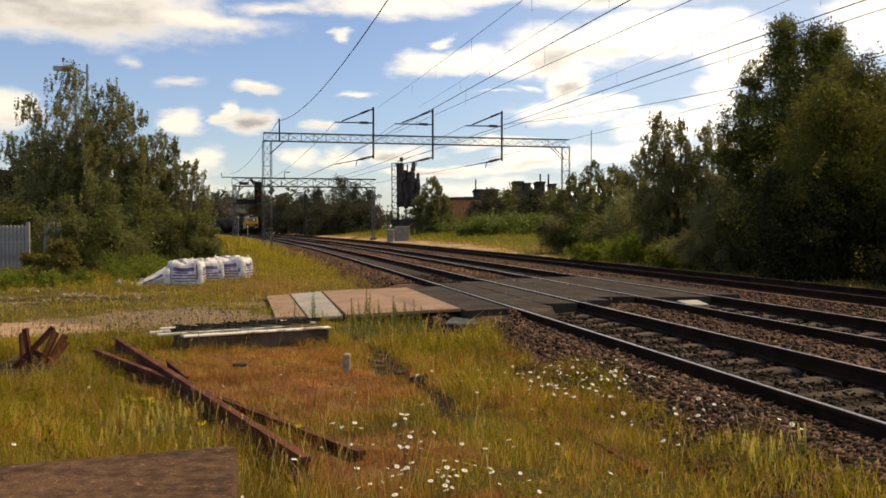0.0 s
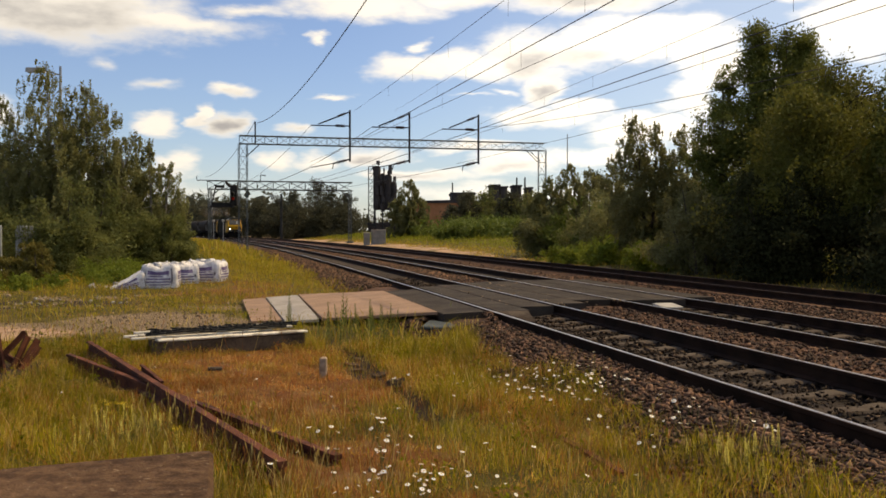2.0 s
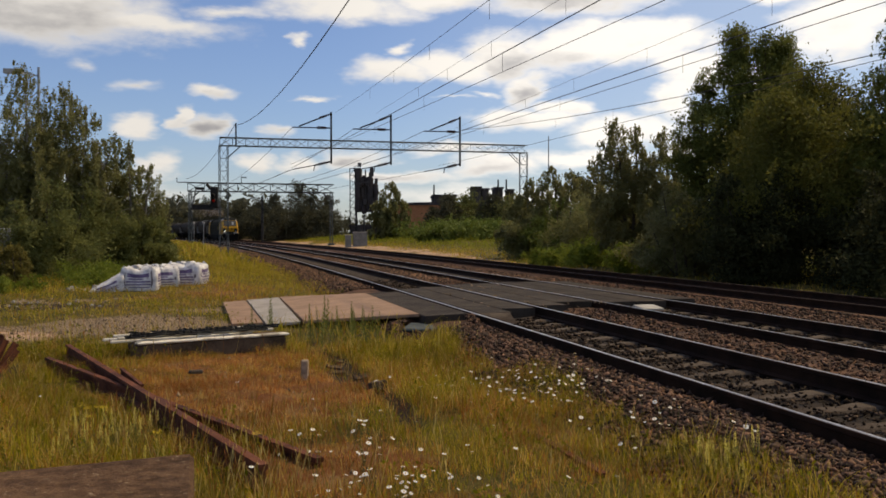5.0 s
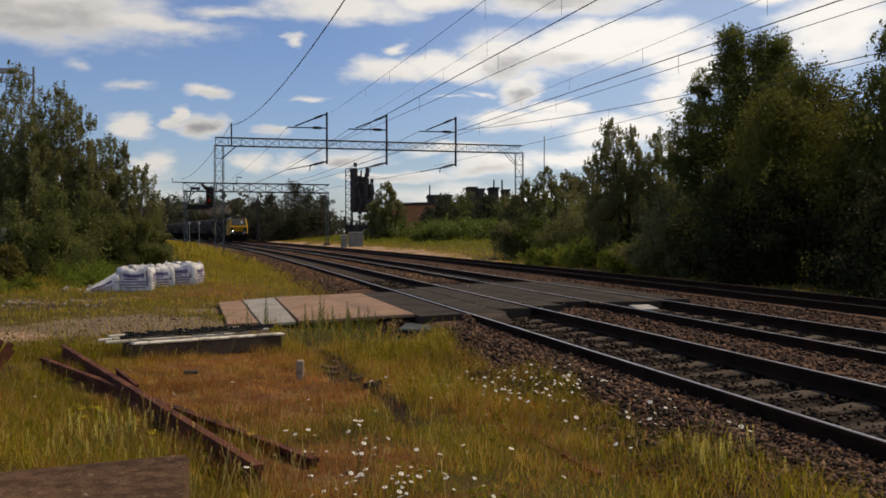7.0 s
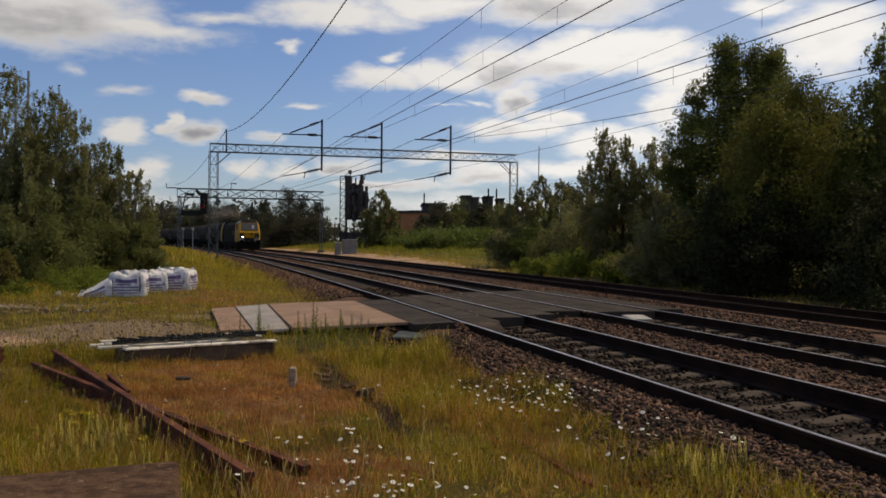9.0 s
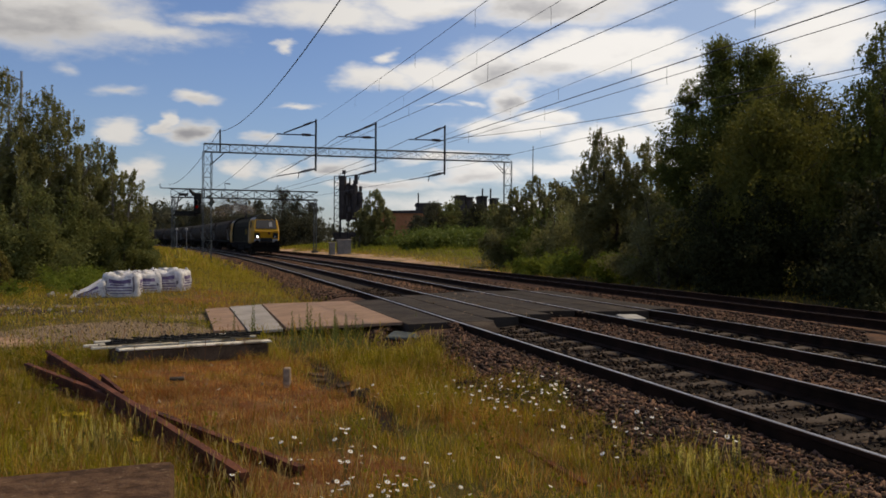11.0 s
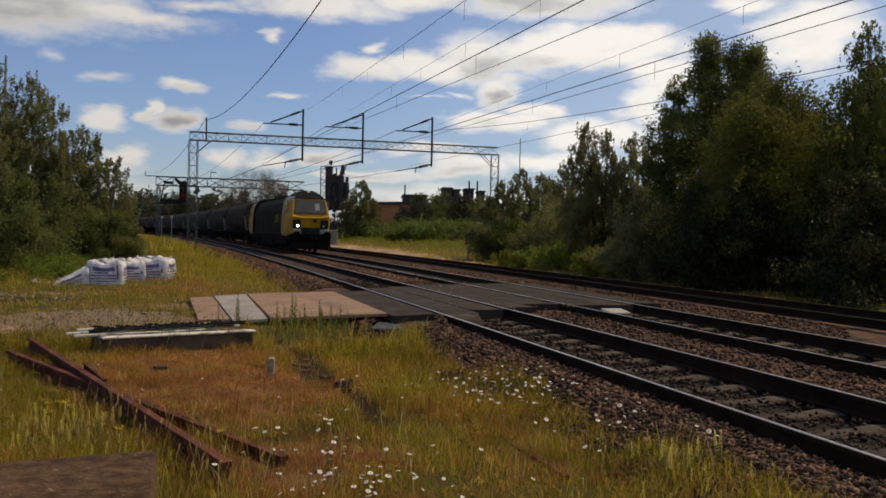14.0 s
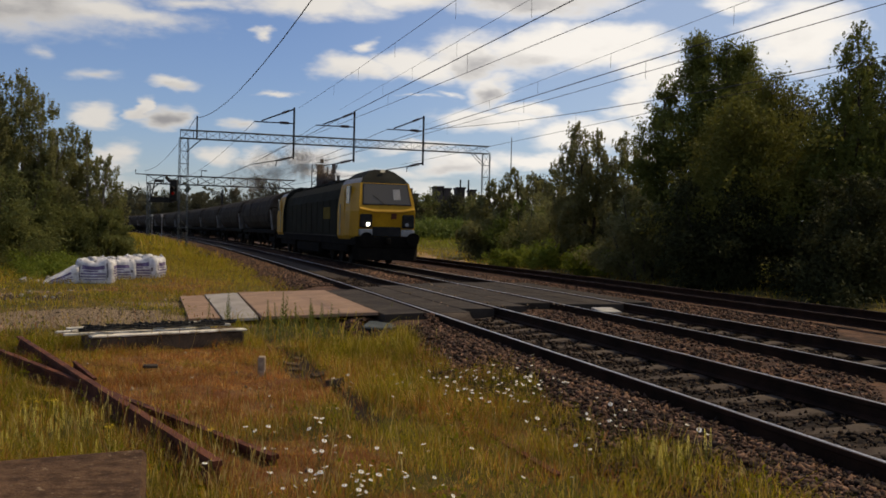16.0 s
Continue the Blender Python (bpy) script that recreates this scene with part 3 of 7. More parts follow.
bed = part("ballast", strip([(-2.3, -0.45), (-2.0, -0.30), (-1.6, -0.215), (-1.25, -0.13), (-0.83, -0.125), (-0.73, -0.15), (-0.70, -0.215), (0, -0.222), (0.70, -0.215), (0.74, -0.15), (1.3, -0.14), (1.7, -0.14), (2.15, -0.13), (2.24, -0.15), (2.3, -0.215), (2.99, -0.222), (3.69, -0.215), (3.85, -0.165), (4.4, -0.165), (5.0, -0.25), (5.8, -0.22),
                            (7.2, -0.2), (8.6, -0.215), (9.3, -0.42)], -30, 330, 1.5), M["ballast"])
bed.data.materials.append(M["dark_bed"])
for k, p in enumerate(bed.data.polygons):
    if k % 23 in (5, 6, 7, 8, 13, 14, 15, 16):
        p.material_index = 1
tagged(bed, "brown stone ballast bed under three railway lines", "ballast", kind="structure")


def rail_ring(y, off, part_of):
    """Cross-section of a flat-bottomed rail at y."""
    if part_of == "head":
        pts = [(-0.016, -0.004), (-0.016, -0.002), (-0.013, 0.0), (0.013, 0.0), (0.016, -0.002), (0.016, -0.004)]
    else:
        pts = [(-0.07, -0.16), (-0.07, -0.148), (-0.012, -0.125), (-0.010, -0.045), (-0.035, -0.034), (-0.033, -0.0041), (0.033, -0.0041), (0.035, -0.034), (0.010, -0.045),
               (0.012, -0.125), (0.07, -0.148), (0.07, -0.16)]
    return [at(y, off + a, b) for a, b in pts]


def sleeper_geo():
    """Concrete sleeper with raised ends and sunk middle."""
    g = Geo()
    rings = []
    for x, top, w in ((-1.25, -0.172, 0.11), (-1.2, -0.162, 0.125), (-0.5, -0.163, 0.125), (-0.3, -0.185, 0.115), (0.3, -0.185, 0.115), (0.5, -0.163, 0.125), (1.2, -0.162, 0.125), (1.25, -0.172, 0.11)):
        rings.append([(x, -w - 0.02, -0.34), (x, w + 0.02, -0.34), (x, w, top - 0.02), (x, w * 0.8, top), (x, -w * 0.8, top), (x, -w, top - 0.02)])
    return g.loft(rings)


SLEEPER, OLD_SLEEPER = sleeper_geo().mesh("sleeper", M["sleeper"]), sleeper_geo().mesh("sleeper", M["dark_timber"])


def build_line(off, head, label, near_y, far_y, parts_to):
    track = thing("railway_track", label, "railway track", kind="structure")
    ys = np.concatenate([np.arange(-30, 60, 1.5), np.arange(60, 331, 5.0)])
    for s in (-HALF, HALF):
        rail = part("rail", Geo().loft([rail_ring(y, off + s, "web") for y in ys]), M["steel_rail"], track)
        part("rail_head", Geo().loft([rail_ring(y, off + s, "head") for y in ys]), head, rail, "worn running surface")
    n, y, rest = 0, near_y, Geo()
    while y < far_y:
        m = Matrix.Translation(at(y, off, -0.06 if off == OFF3 else 0.0)) @ pose(0, 0, 0, 0, 0, turn_at(y))
        if y < parts_to:
            ob = new("sleeper", SLEEPER if off < OFF3 else OLD_SLEEPER)
            ob.parent, ob.matrix_local = track, m
        else:
            rest.box(0, 0, -0.25, 2.5, 0.25, 0.18, m)
        y += 0.65 * math.cos(math.radians(turn_at(y)))
        n += 1
    tagged(part("far_sleepers", rest, M["sleeper"] if off < OFF3 else M["dark_timber"], track), kind="stuff")
    return track


build_line(0.0, M["rail_head"], "polished steel rails on concrete sleepers, near line", -4, 150, 75)
build_line(OFF2, M["rail_head"], "polished steel rails on concrete sleepers, middle line", -4, 150, 85)
build_line(OFF3, M["rail_head_dull"], "dull rusty rails of a little-used siding line", -4, 150, 75)


# ---- the foot crossing ----
def along(y, off, z=0.0):
    return Matrix.Translation(at(y, off, z)) @ pose(0, 0, 0, 0, 0, turn_at(y))


def panel(name, label, y0, y1, o0, o1, z, thick, material, cat="panel", slope=0.0):
    """A thick board laid flush with the rails."""
    g = Geo()
    ys = np.linspace(y0, y1, 5)
    rings = []
    for y in ys:
        a, b = at(y, o0, z - slope), at(y, o1, z)
        rings.append([a + Vector((0, 0, -thick)), b + Vector((0, 0, -thick)), b + Vector((0, 0, -0.012)), b - (b - a).normalized() * 0.012,
                      a + (b - a).normalized() * 0.012, a + Vector((0, 0, -0.012))])
    return tagged(part(name, g.loft(rings), material), label, cat, "crossing boards")


panel("crossing_panel", "black rubber crossing panel between the near line's rails", 15.0, 21.5, -HALF + 0.09, -0.02, -0.01, 0.17, M["rubber"])
panel("crossing_panel", "black rubber crossing panel between the near line's rails", 15.7, 22.0, 0.0, HALF - 0.09, -0.01, 0.17, M["rubber"])
panel("crossing_panel", "black rubber crossing panel beside the near rail", 15.0, 20.6, -1.5, -HALF - 0.06, -0.012, 0.2, M["rubber"], slope=0.03)
panel("crossing_panel", "black rubber crossing panel between the two lines", 16.2, 22.8, HALF + 0.06, HALF + 0.72, -0.012, 0.17, M["rubber"])
panel("crossing_panel", "black rubber crossing panel between the two lines", 16.9, 23.2, HALF + 0.74, OFF2 - HALF - 0.06, -0.014, 0.17, M["rubber"])
panel("crossing_panel", "black rubber crossing panel between the middle line's rails", 16.6, 23.5, OFF2 - HALF + 0.09, OFF2 - 0.01, -0.01, 0.17, M["rubber"])
panel("crossing_panel", "black rubber crossing panel between the middle line's rails", 16.6, 23.5, OFF2 + 0.01, OFF2 + HALF - 0.09, -0.01, 0.17, M["rubber"])
panel("crossing_panel", "black rubber crossing panel beyond the middle line", 17.0, 23.5, OFF2 + HALF + 0.06, OFF2 + HALF + 0.75, -0.012, 0.17, M["rubber"], slope=0.0)


def ramp_end(y, off, w, material, label):
    """Sloped steel end of a crossing panel."""
    m = along(y, off)
    g = Geo().loft([[m @ Vector((x, -0.34, -0.15)), m @ Vector((x, -0.36, -0.165)), m @ Vector((x, 0, -0.165)), m @ Vector((x, 0, -0.012))] for x in (-w / 2, w / 2)])
    tagged(part("panel_ramp", g, material), label, "panel ramp", "crossing boards")


ramp_end(14.98, -0.36, 0.55, M["sleeper"], "sloped rubber end of the crossing panel")
tagged(part("white_board", Geo().box(0, 0, 0, 0.42, 0.42, 0.04, along(16.15, OFF2 + 0.02, -0.09) @ pose(0, 0, 0, 6, 0, 0), 0.01), M["white_paint"]), "worn white board at the end of the crossing panel", "board", "crossing boards")


def board(name, label, corners, thick, material):
    """A board with the four given corners (x, y, z) of its upper face."""
    g = Geo()
    ring = [Vector(p) for p in corners]
    c = sum(ring, Vector()) / 4
    ins = [p + (c - p).normalized() * 0.012 for p in ring]
    g.loft([[p - Vector((0, 0, thick)) for p in ring], [p - Vector((0, 0, 0.01)) for p in ring], ins])
    return tagged(part(name, g, material), label, "board", "crossing boards")


# ---- portals that carry the overhead line ----
def truss(g, a, b, w, h, bays, r=0.045):
    """A box lattice from a to b: four chords and zigzag braces; w across, h deep."""
    a, b = Vector(a), Vector(b)
    d = (b - a).normalized()
    up = Vector((0, 0, 1)) if abs(d.z) < 0.9 else Vector((0, 1, 0))
    s = d.cross(up).normalized()
    up = s.cross(d).normalized()
    offs = [s * (w / 2) * i + up * (h / 2) * j for i, j in ((-1, -1), (1, -1), (1, 1), (-1, 1))]
    for o in offs:
        g.tube([a + o, b + o], r, 5)
    for k in range(bays):
        p, q = a.lerp(b, k / bays), a.lerp(b, (k + 1) / bays)
        for i in range(4):
            o1, o2 = offs[i], offs[(i + 1) % 4]
            if k % 2:
                o1, o2 = o2, o1
            g.tube([p + o1, q + o2], r * 0.5, 4)
            g.tube([p + offs[i], p + offs[(i + 1) % 4]], r * 0.5, 4)
    return g


def cantilever(parent, base, left, top=1.75, low=-1.5, reach=2.45):
    """Mast through the beam with an upper bracket and a registration arm reaching along left."""
    base, left = Vector(base), Vector(left)
    z = Vector((0, 0, 1))
    post = part("mast", Geo().tube([base + z * low, base + z * top], 0.065, 6), M["dark_steel"], parent)
    tip = base + left * reach + z * 0.72
    part("top_arm", Geo().tube([base + z * (top - 0.1), base + left * reach * 0.82 + z * 0.80], 0.045, 5), M["dark_steel"], parent)
    part("bracket_arm", Geo().tube([base + z * 0.75, tip], 0.04, 5), M["dark_steel"], parent)
    g, g2 = Geo(), Geo()
    for k in range(6):
        p = base + left * (0.35 + 0.09 * k) + z * (0.748)
        g2.tube([p, p + left * 0.1], [0.10, 0.06], 8)
        p = base.lerp(tip, 0) + left * (0.3 + 0.08 * k) * 1.0 + z * (top - 0.1 - (top - 0.9) * (0.3 + 0.08 * k) / (reach * 0.82))
        g.tube([p, p + left * 0.09], [0.09, 0.05], 8)
    part("insulator", g, M["ceramic"], parent)
    part("insulator", g2, M["ceramic"], parent)
    lo = base + z * (low + 0.15)
    knee = lo + left * 1.05 - z * 0.28
    g = Geo().tube([lo, knee], 0.05, 5).tube([knee, knee + left * 0.06 - z * 0.35], 0.03, 5).tube([knee, base + left * reach + z * (low - 0.42)], 0.03, 5)
    part("registration_arm", g, M["dark_steel"], parent)
    g = Geo()
    for k in range(6):
        p = lo.lerp(knee, 0.25 + 0.1 * k)
        g.tube([p, lo.lerp(knee, 0.29 + 0.1 * k)], 0.10, 8)
    part("insulator", g, M["ceramic"], parent)
    return tip, base + left * reach + z * (low - 0.42)


def build_portal(left, right, z_top, label, depth=0.5, masts=(), leg_bays=9, bays=26, w=0.5, leg_w=0.44, r=0.03, leg_r=0.03):
    L, R = Vector(left), Vector(right)
    d = (R - L).normalized()
    portal = thing("overhead_line_portal", label, "gantry")
    paint = M["gantry"] if r < 0.05 else M["dark_steel"]
    part("beam", truss(Geo(), Vector((L.x, L.y, z_top - depth / 2)), Vector((R.x, R.y, z_top - depth / 2)), w, depth, bays, r), paint, portal)
    for p, s in ((L, 1), (R, -1)):
        q = p + d * s * leg_w / 2
        g = truss(Geo(), (q.x, q.y, p.z), (q.x, q.y, z_top - depth), w, leg_w, leg_bays, leg_r)
        # splayed knee under the beam
        for k in (-1, 1):
            off = Vector((d.y, -d.x, 0)) * k * w / 2
            g.tube([q + d * s * leg_w / 2 + Vector((0, 0, z_top - depth * 1.0 - 0.75 - p.z)) + off, q + d * s * (leg_w / 2 + 0.8) + Vector((0, 0, z_top - depth - p.z)) + off], r, 5)
        g.box(q.x, q.y, p.z - 0.3, 0.8, 0.8, 0.9)
        part("leg", g, M["gantry"], portal)
    return portal, d


portal, d1 = build_portal((-11.15, 57.2, -0.35), (8.45, 61.8, -0.5), 7.15, "grey lattice steel portal carrying the overhead wires", r=0.027, leg_r=0.022)
ARMS = []
for x in (-4.42, -0.66, 3.86):
    y = 57.2 + (x + 11.15) * 4.6 / 19.6
    ARMS.append(cantilever(portal, (x, y - 0.32, 7.15), -d1))
feeder_top = Vector((-10.2, 57.4, 8.05))
part("feeder_post", Geo().tube([(-10.2, 57.4, 6.6), feeder_top], 0.05, 6), M["dark_steel"], portal)
# the second portal, further along
portal2, d2 = build_portal((-25.0, 109.0, -0.3), (-8.3, 113.2, -0.2), 7.15, "grey steel portal further along the line carrying a signal", 1.0, bays=9, w=0.3, leg_w=0.55, r=0.075, leg_bays=6, leg_r=0.042)
ARMS2 = []
for o in (0.0, OFF2, OFF3 - 1.0):
    ARMS2.append((at(109.5, o, 6.9), at(109.5, o, 5.5)))
part("bracket_post", Geo().tube([(-19.0, 110.3, 7.1), (-19.0, 110.3, 7.9), (-18.4, 110.4, 7.85)], 0.08, 6), M["dark_steel"], portal2)
part("bracket_post", Geo().tube([(-25.0, 109, 7.2), (-26.2, 108.8, 7.2), (-26.2, 108.8, 7.7)], 0.06, 6), M["dark_steel"], portal2)


def build_signal():
    s = thing("railway_signal", "black colour-light signal showing red, hung from the portal", "signal")
    x, y = -21.4, 106.5
    part("head", Geo().box(x, y, 5.35, 0.85, 0.5, 2.4, cut=0.1), M["black_iron"], s)
    part("hood", Geo().tube([(x - 0.1, y - 0.25, 5.55), (x - 0.1, y - 0.7, 5.5)], [0.26, 0.24], 10, False), M["black_iron"], s)
    part("red_light", Geo().tube([(x - 0.05, y - 0.27, 4.95), (x - 0.05, y - 0.3, 4.95)], 0.16, 14), M["lamp_red"], s, "lit red lens")
    part("hood", Geo().tube([(x - 0.1, y - 0.25, 4.98), (x - 0.1, y - 0.6, 4.98)], [0.3, 0.28], 10, False), M["black_iron"], s)
    part("side_arm", Geo().tube([(x - 0.4, y, 6.3), (x - 0.9, y, 6.85)], 0.17, 8).box(x - 1.6, y, 6.35, 1.0, 0.3, 0.3), M["black_iron"], s)
    part("cage", Geo().box(x - 1.4, y + 0.2, 4.0, 2.6, 0.9, 0.14).box(x - 1.4, y + 0.3, 4.3, 2.4, 0.1, 0.4), M["black_iron"], s)
    part("hanger", Geo().tube([(x, y + 0.2, 4.0), (x, y + 2.6, 7.0)], 0.08, 5), M["dark_steel"], s)
    part("hanger", Geo().tube([(x - 2.6, y + 0.2, 4.0), (x - 2.6, y + 2.4, 6.6)], 0.08, 5), M["dark_steel"], s)
    # thin posts below it
    for k, px in enumerate((-20.2, -21.4)):
        post = thing("location_post", "slim pale steel post beside the line", "post", group="posts under the portal")
        post.location = (px, 95.0 + k, -0.3)
        part("shaft", Geo().tube([(0, 0, -0.2), (0, 0, 2.6)], 0.04, 6), M["galv"], post)
        part("lamp", Geo().box(0, -0.05, 2.6, 0.22, 0.2, 0.24, cut=0.03), M["white_paint"], post)


build_signal()


def build_far_masts():
    """Line masts standing further off between the trees."""
    for x, y, h in ((-20.9, 140, 7.2), (-22.6, 150, 7.4)):
        m = thing("line_mast", "grey steel line mast among the far trees", "mast", pose(x, y, -0.2), "far line masts")
        part("shaft", Geo().box(0, 0, h / 2 - 0.1, 0.17, 0.15, h + 0.2, cut=0.03), M["dark_steel"], m)
        part("arm", Geo().tube([(0, 0, h - 0.6), (-1.9, 0, h - 0.3)], 0.05, 5).tube([(0, 0, h - 1.3), (-1.9, 0, h - 0.3)], 0.05, 5), M["gantry"], m)


build_far_masts()


# ---- overhead wires ----
def wire(a, b, sag, r=0.012, name="contact_wire", label="thin dark overhead wire"):
    pts = []
    a, b = Vector(a), Vector(b)
    for k in range(17):
        t = k / 16
        p = a.lerp(b, t)
        pts.append(p - Vector((0, 0, sag * 4 * t * (1 - t))))
    ob = part(name, Geo().tube(pts, r, 4), M["wire"])
    tagged(ob, label, "wire", "overhead wires")
    return pts


def past(a, b, k):
    """Carries the line from a through b on, k times its length."""
    return Vector(a).lerp(Vector(b), k)


# ---- the train ----
def front_y(t):
    """Where along the line the locomotive's nose is, at t seconds."""
    return TRAIN[0] + TRAIN[1] * t + TRAIN[2] * t ** 2 + TRAIN[3] * t ** 3


TRAIN = (166.606, -5.3104, -0.29956, 0.0069096)


def body_ring(y, shape):
    """Closed ring from the right half of a section: pairs of half width and height."""
    return [(w, y, z) for w, z in shape] + [(-w, y, z) for w, z in reversed(shape) if w > 0.001]


def wheelset(parent, y, r):
    """Axle with two spoked-looking wheels, turning about its own middle."""
    g = Geo().tube([(-0.72, 0, 0), (0.72, 0, 0)], 0.09, 8)
    for s in (-1, 1):
        g.tube([(s * 0.68, 0, 0), (s * 0.71, 0, 0), (s * 0.715, 0, 0), (s * 0.80, 0, 0)], [r + 0.03, r + 0.03, r, r], 20)
        g.box(s * 0.81, r * 0.45, 0, 0.03, r * 0.4, 0.12).box(s * 0.81, -r * 0.45, 0, 0.03, r * 0.4, 0.12)
    ob = part("wheelset", g, M["wheel"], parent)
    ob.location = (0, y, r)
    ob["radius"] = r
    return ob


def build_loco():
    loco = thing("locomotive", "yellow and dark green diesel freight locomotive with lit headlight", "locomotive")
    lev = [(1.18, 0.95), (1.24, 1.10), (1.24, 2.0), (1.19, 2.50), (1.08, 3.06), (0.92, 3.26), (0.56, 3.52), (0.30, 3.61)]

    def nose_y(z):
        if z <= 2.05:
            return 10.86 - 0.20 * (2.05 - z)
        if z <= 3.12:
            return 10.86 - (z - 2.05) * 0.47
        return 10.35 - (z - 3.12) * 1.3

    def cab(sign):
        """Both ends alike: sign 1 is the leading end."""
        ring0 = [(w, 7.7, z) for w, z in lev]
        ring1 = [(w, nose_y(z) - 0.75, z) for w, z in lev]
        ring2 = [(w * 0.86, nose_y(z), z) for w, z in lev]

        def shell(i0, i1, front):
            g = Geo()
            for side in (1, -1):
                for ra, rb in ((ring0, ring1), (ring1, ring2)):
                    for i in range(i0, i1):
                        g.add([(side * x, sign * y, z) for x, y, z in (ra[i], rb[i], rb[i + 1], ra[i + 1])], [(0, 1, 2, 3)])
            if front:
                for i in range(i0, i1):
                    (x0, y0, z0), (x1, y1, z1) = ring2[i], ring2[i + 1]
                    g.add([(-x0, sign * y0, z0), (x0, sign * y0, z0), (x1, sign * y1, z1), (-x1, sign * y1, z1)], [(0, 1, 2, 3)])
            return g
        c = part("cab", shell(0, 4, True), M["yellow"], loco, "bright yellow cab")
        # Roof-edge chamfer in light grey: the light falling on it is painted.
        for s in (-1, 1):
            part("cantrail", Geo().add([(s * x, sign * y, z) for x, y, z in (ring0[4], ring1[4], ring2[4], ring2[5], ring1[5], ring0[5])], [(0, 1, 4, 5), (1, 2, 3, 4)]), M["loco_grey"], c, "roof-edge strip painted light grey as if lit")
        g = shell(5, 7, True)
        (x0, y0, z0), (x1, y1, z1) = ring2[4], ring2[5]
        g.add([(-x0, sign * y0, z0), (x0, sign * y0, z0), (x1, sign * y1, z1), (-x1, sign * y1, z1)], [(0, 1, 2, 3)])
        x, y, z = ring2[7]
        back = [(w, sign * 7.7, zz) for w, zz in lev]
        g.add(back + [(-a, b, c) for a, b, c in reversed(back)], [tuple(range(16))])
        g.add([(-x, sign * y, z), (x, sign * y, z), (x, sign * 7.7, z), (-x, sign * 7.7, z)], [(0, 1, 2, 3)])
        part("cab_roof", g, M["loco_roof"], c, "black domed cab roof")

        def pane(x0, x1, z0, z1, lift, taper=0.0):
            return [(x0, sign * (nose_y(z0) + lift), z0), (x1, sign * (nose_y(z0) + lift), z0), (x1 - taper, sign * (nose_y(z1) + lift), z1), (x0 + taper, sign * (nose_y(z1) + lift), z1)]

        def slab_of(q, depth):
            q = [Vector(p) for p in q]
            back = [p - Vector((0, sign * depth, 0)) for p in q]
            return Geo().loft([back, q])
        part("window_frame", slab_of(pane(-0.93, 0.93, 2.24, 3.04, 0.012, 0.07), 0.05), M["black_iron"], c)
        part("windscreen", slab_of(pane(-0.88, 0.88, 2.28, 3.01, 0.02, 0.06), 0.05), M["glass"], c, "wide dark windscreen")
        # Pale panel on the glass stands in for a bright reflection.
        part("blind", slab_of(pane(-0.54, -0.26, 2.44, 2.84, 0.026, 0.01), 0.01), M["loco_grey"], c, "pale patch painted on the windscreen as a reflection")
        part("wiper", Geo().tube([(0.1, sign * (nose_y(2.27) + 0.035), 2.27), (0.5, sign * (nose_y(2.6) + 0.035), 2.6)], 0.008, 4), M["black_iron"], c)
        for s in (-1, 1):
            part("lamp_recess", Geo().box(s * 0.80, sign * 10.80, 1.65, 0.46, 0.16, 0.50, cut=0.04), M["black_iron"], c)
            part("corner_panel", Geo().box(s * 0.80, sign * 10.79, 1.21, 0.5, 0.16, 0.28, cut=0.04), M["loco_grey"], c, "light grey lower corner panel")
            lit = sign > 0 and s > 0
            part("headlight", Geo().tube([(s * 0.74, sign * 10.87, 1.53), (s * 0.74, sign * 10.90, 1.53)], 0.06 if lit else 0.07, 12),
                 M["lamp_white"] if lit else M["galv"], c, "lit round headlight" if lit else "unlit round headlight")
            part("side_window", Geo().box(s * 1.195, sign * 9.55, 2.62, 0.06, 0.62, 0.66, cut=0.01), M["glass"], c)
            part("cab_door", Geo().box(s * 1.235, sign * 8.75, 1.95, 0.03, 0.6, 1.8, cut=0.01), M["yellow"], c)
            part("handrail", Geo().tube([(s * 1.28, sign * 8.42, 1.1), (s * 1.28, sign * 8.42, 2.3)], 0.018, 5), M["galv"], c)
        part("grille", Geo().box(-0.25, sign * 10.83, 1.84, 0.2, 0.06, 0.2, cut=0.01), M["rust"], c, "red-brown horn grille")
        part("ridge", Geo().loft([[(x, sign * (nose_y(z) - 0.03), z - 0.05), (x, sign * (nose_y(z) + 0.055), z - 0.02), (x, sign * (nose_y(z) + 0.045), z + 0.02), (x, sign * (nose_y(z + 0.08) - 0.01), z + 0.08)]
                                  for x, z in ((-1.04, 2.08), (-0.50, 1.99), (0.50, 1.99), (1.04, 2.08))]), M["yellow"], c)
        part("jumper_recess", Geo().box(0, sign * 10.72, 1.26, 1.08, 0.1, 0.36, cut=0.02), M["black_iron"], c, "black recess for the jumper cables")
        part("roof_lamp", Geo().box(0, sign * 9.98, 3.54, 0.16, 0.1, 0.1, cut=0.02), M["lamp_dim"] if sign > 0 else M["galv"], c, "small roof lamp")
        # buffer beam, buffers, deflector
        b = part("buffer_beam", Geo().box(0, sign * 10.70, 0.86, 2.36, 0.3, 0.42, cut=0.03), M["underframe"], loco)
        for s in (-1, 1):
            part("buffer", Geo().tube([(s * 0.87, sign * 10.8, 1.0), (s * 0.87, sign * 11.25, 1.0)], 0.10, 10).tube([(s * 0.87, sign * 11.25, 1.0), (s * 0.87, sign * 11.33, 1.0)], 0.24, 14), M["underframe"], b)
        part("coupling", Geo().box(0, sign * 10.95, 0.9, 0.16, 0.4, 0.25, cut=0.03), M["underframe"], b)
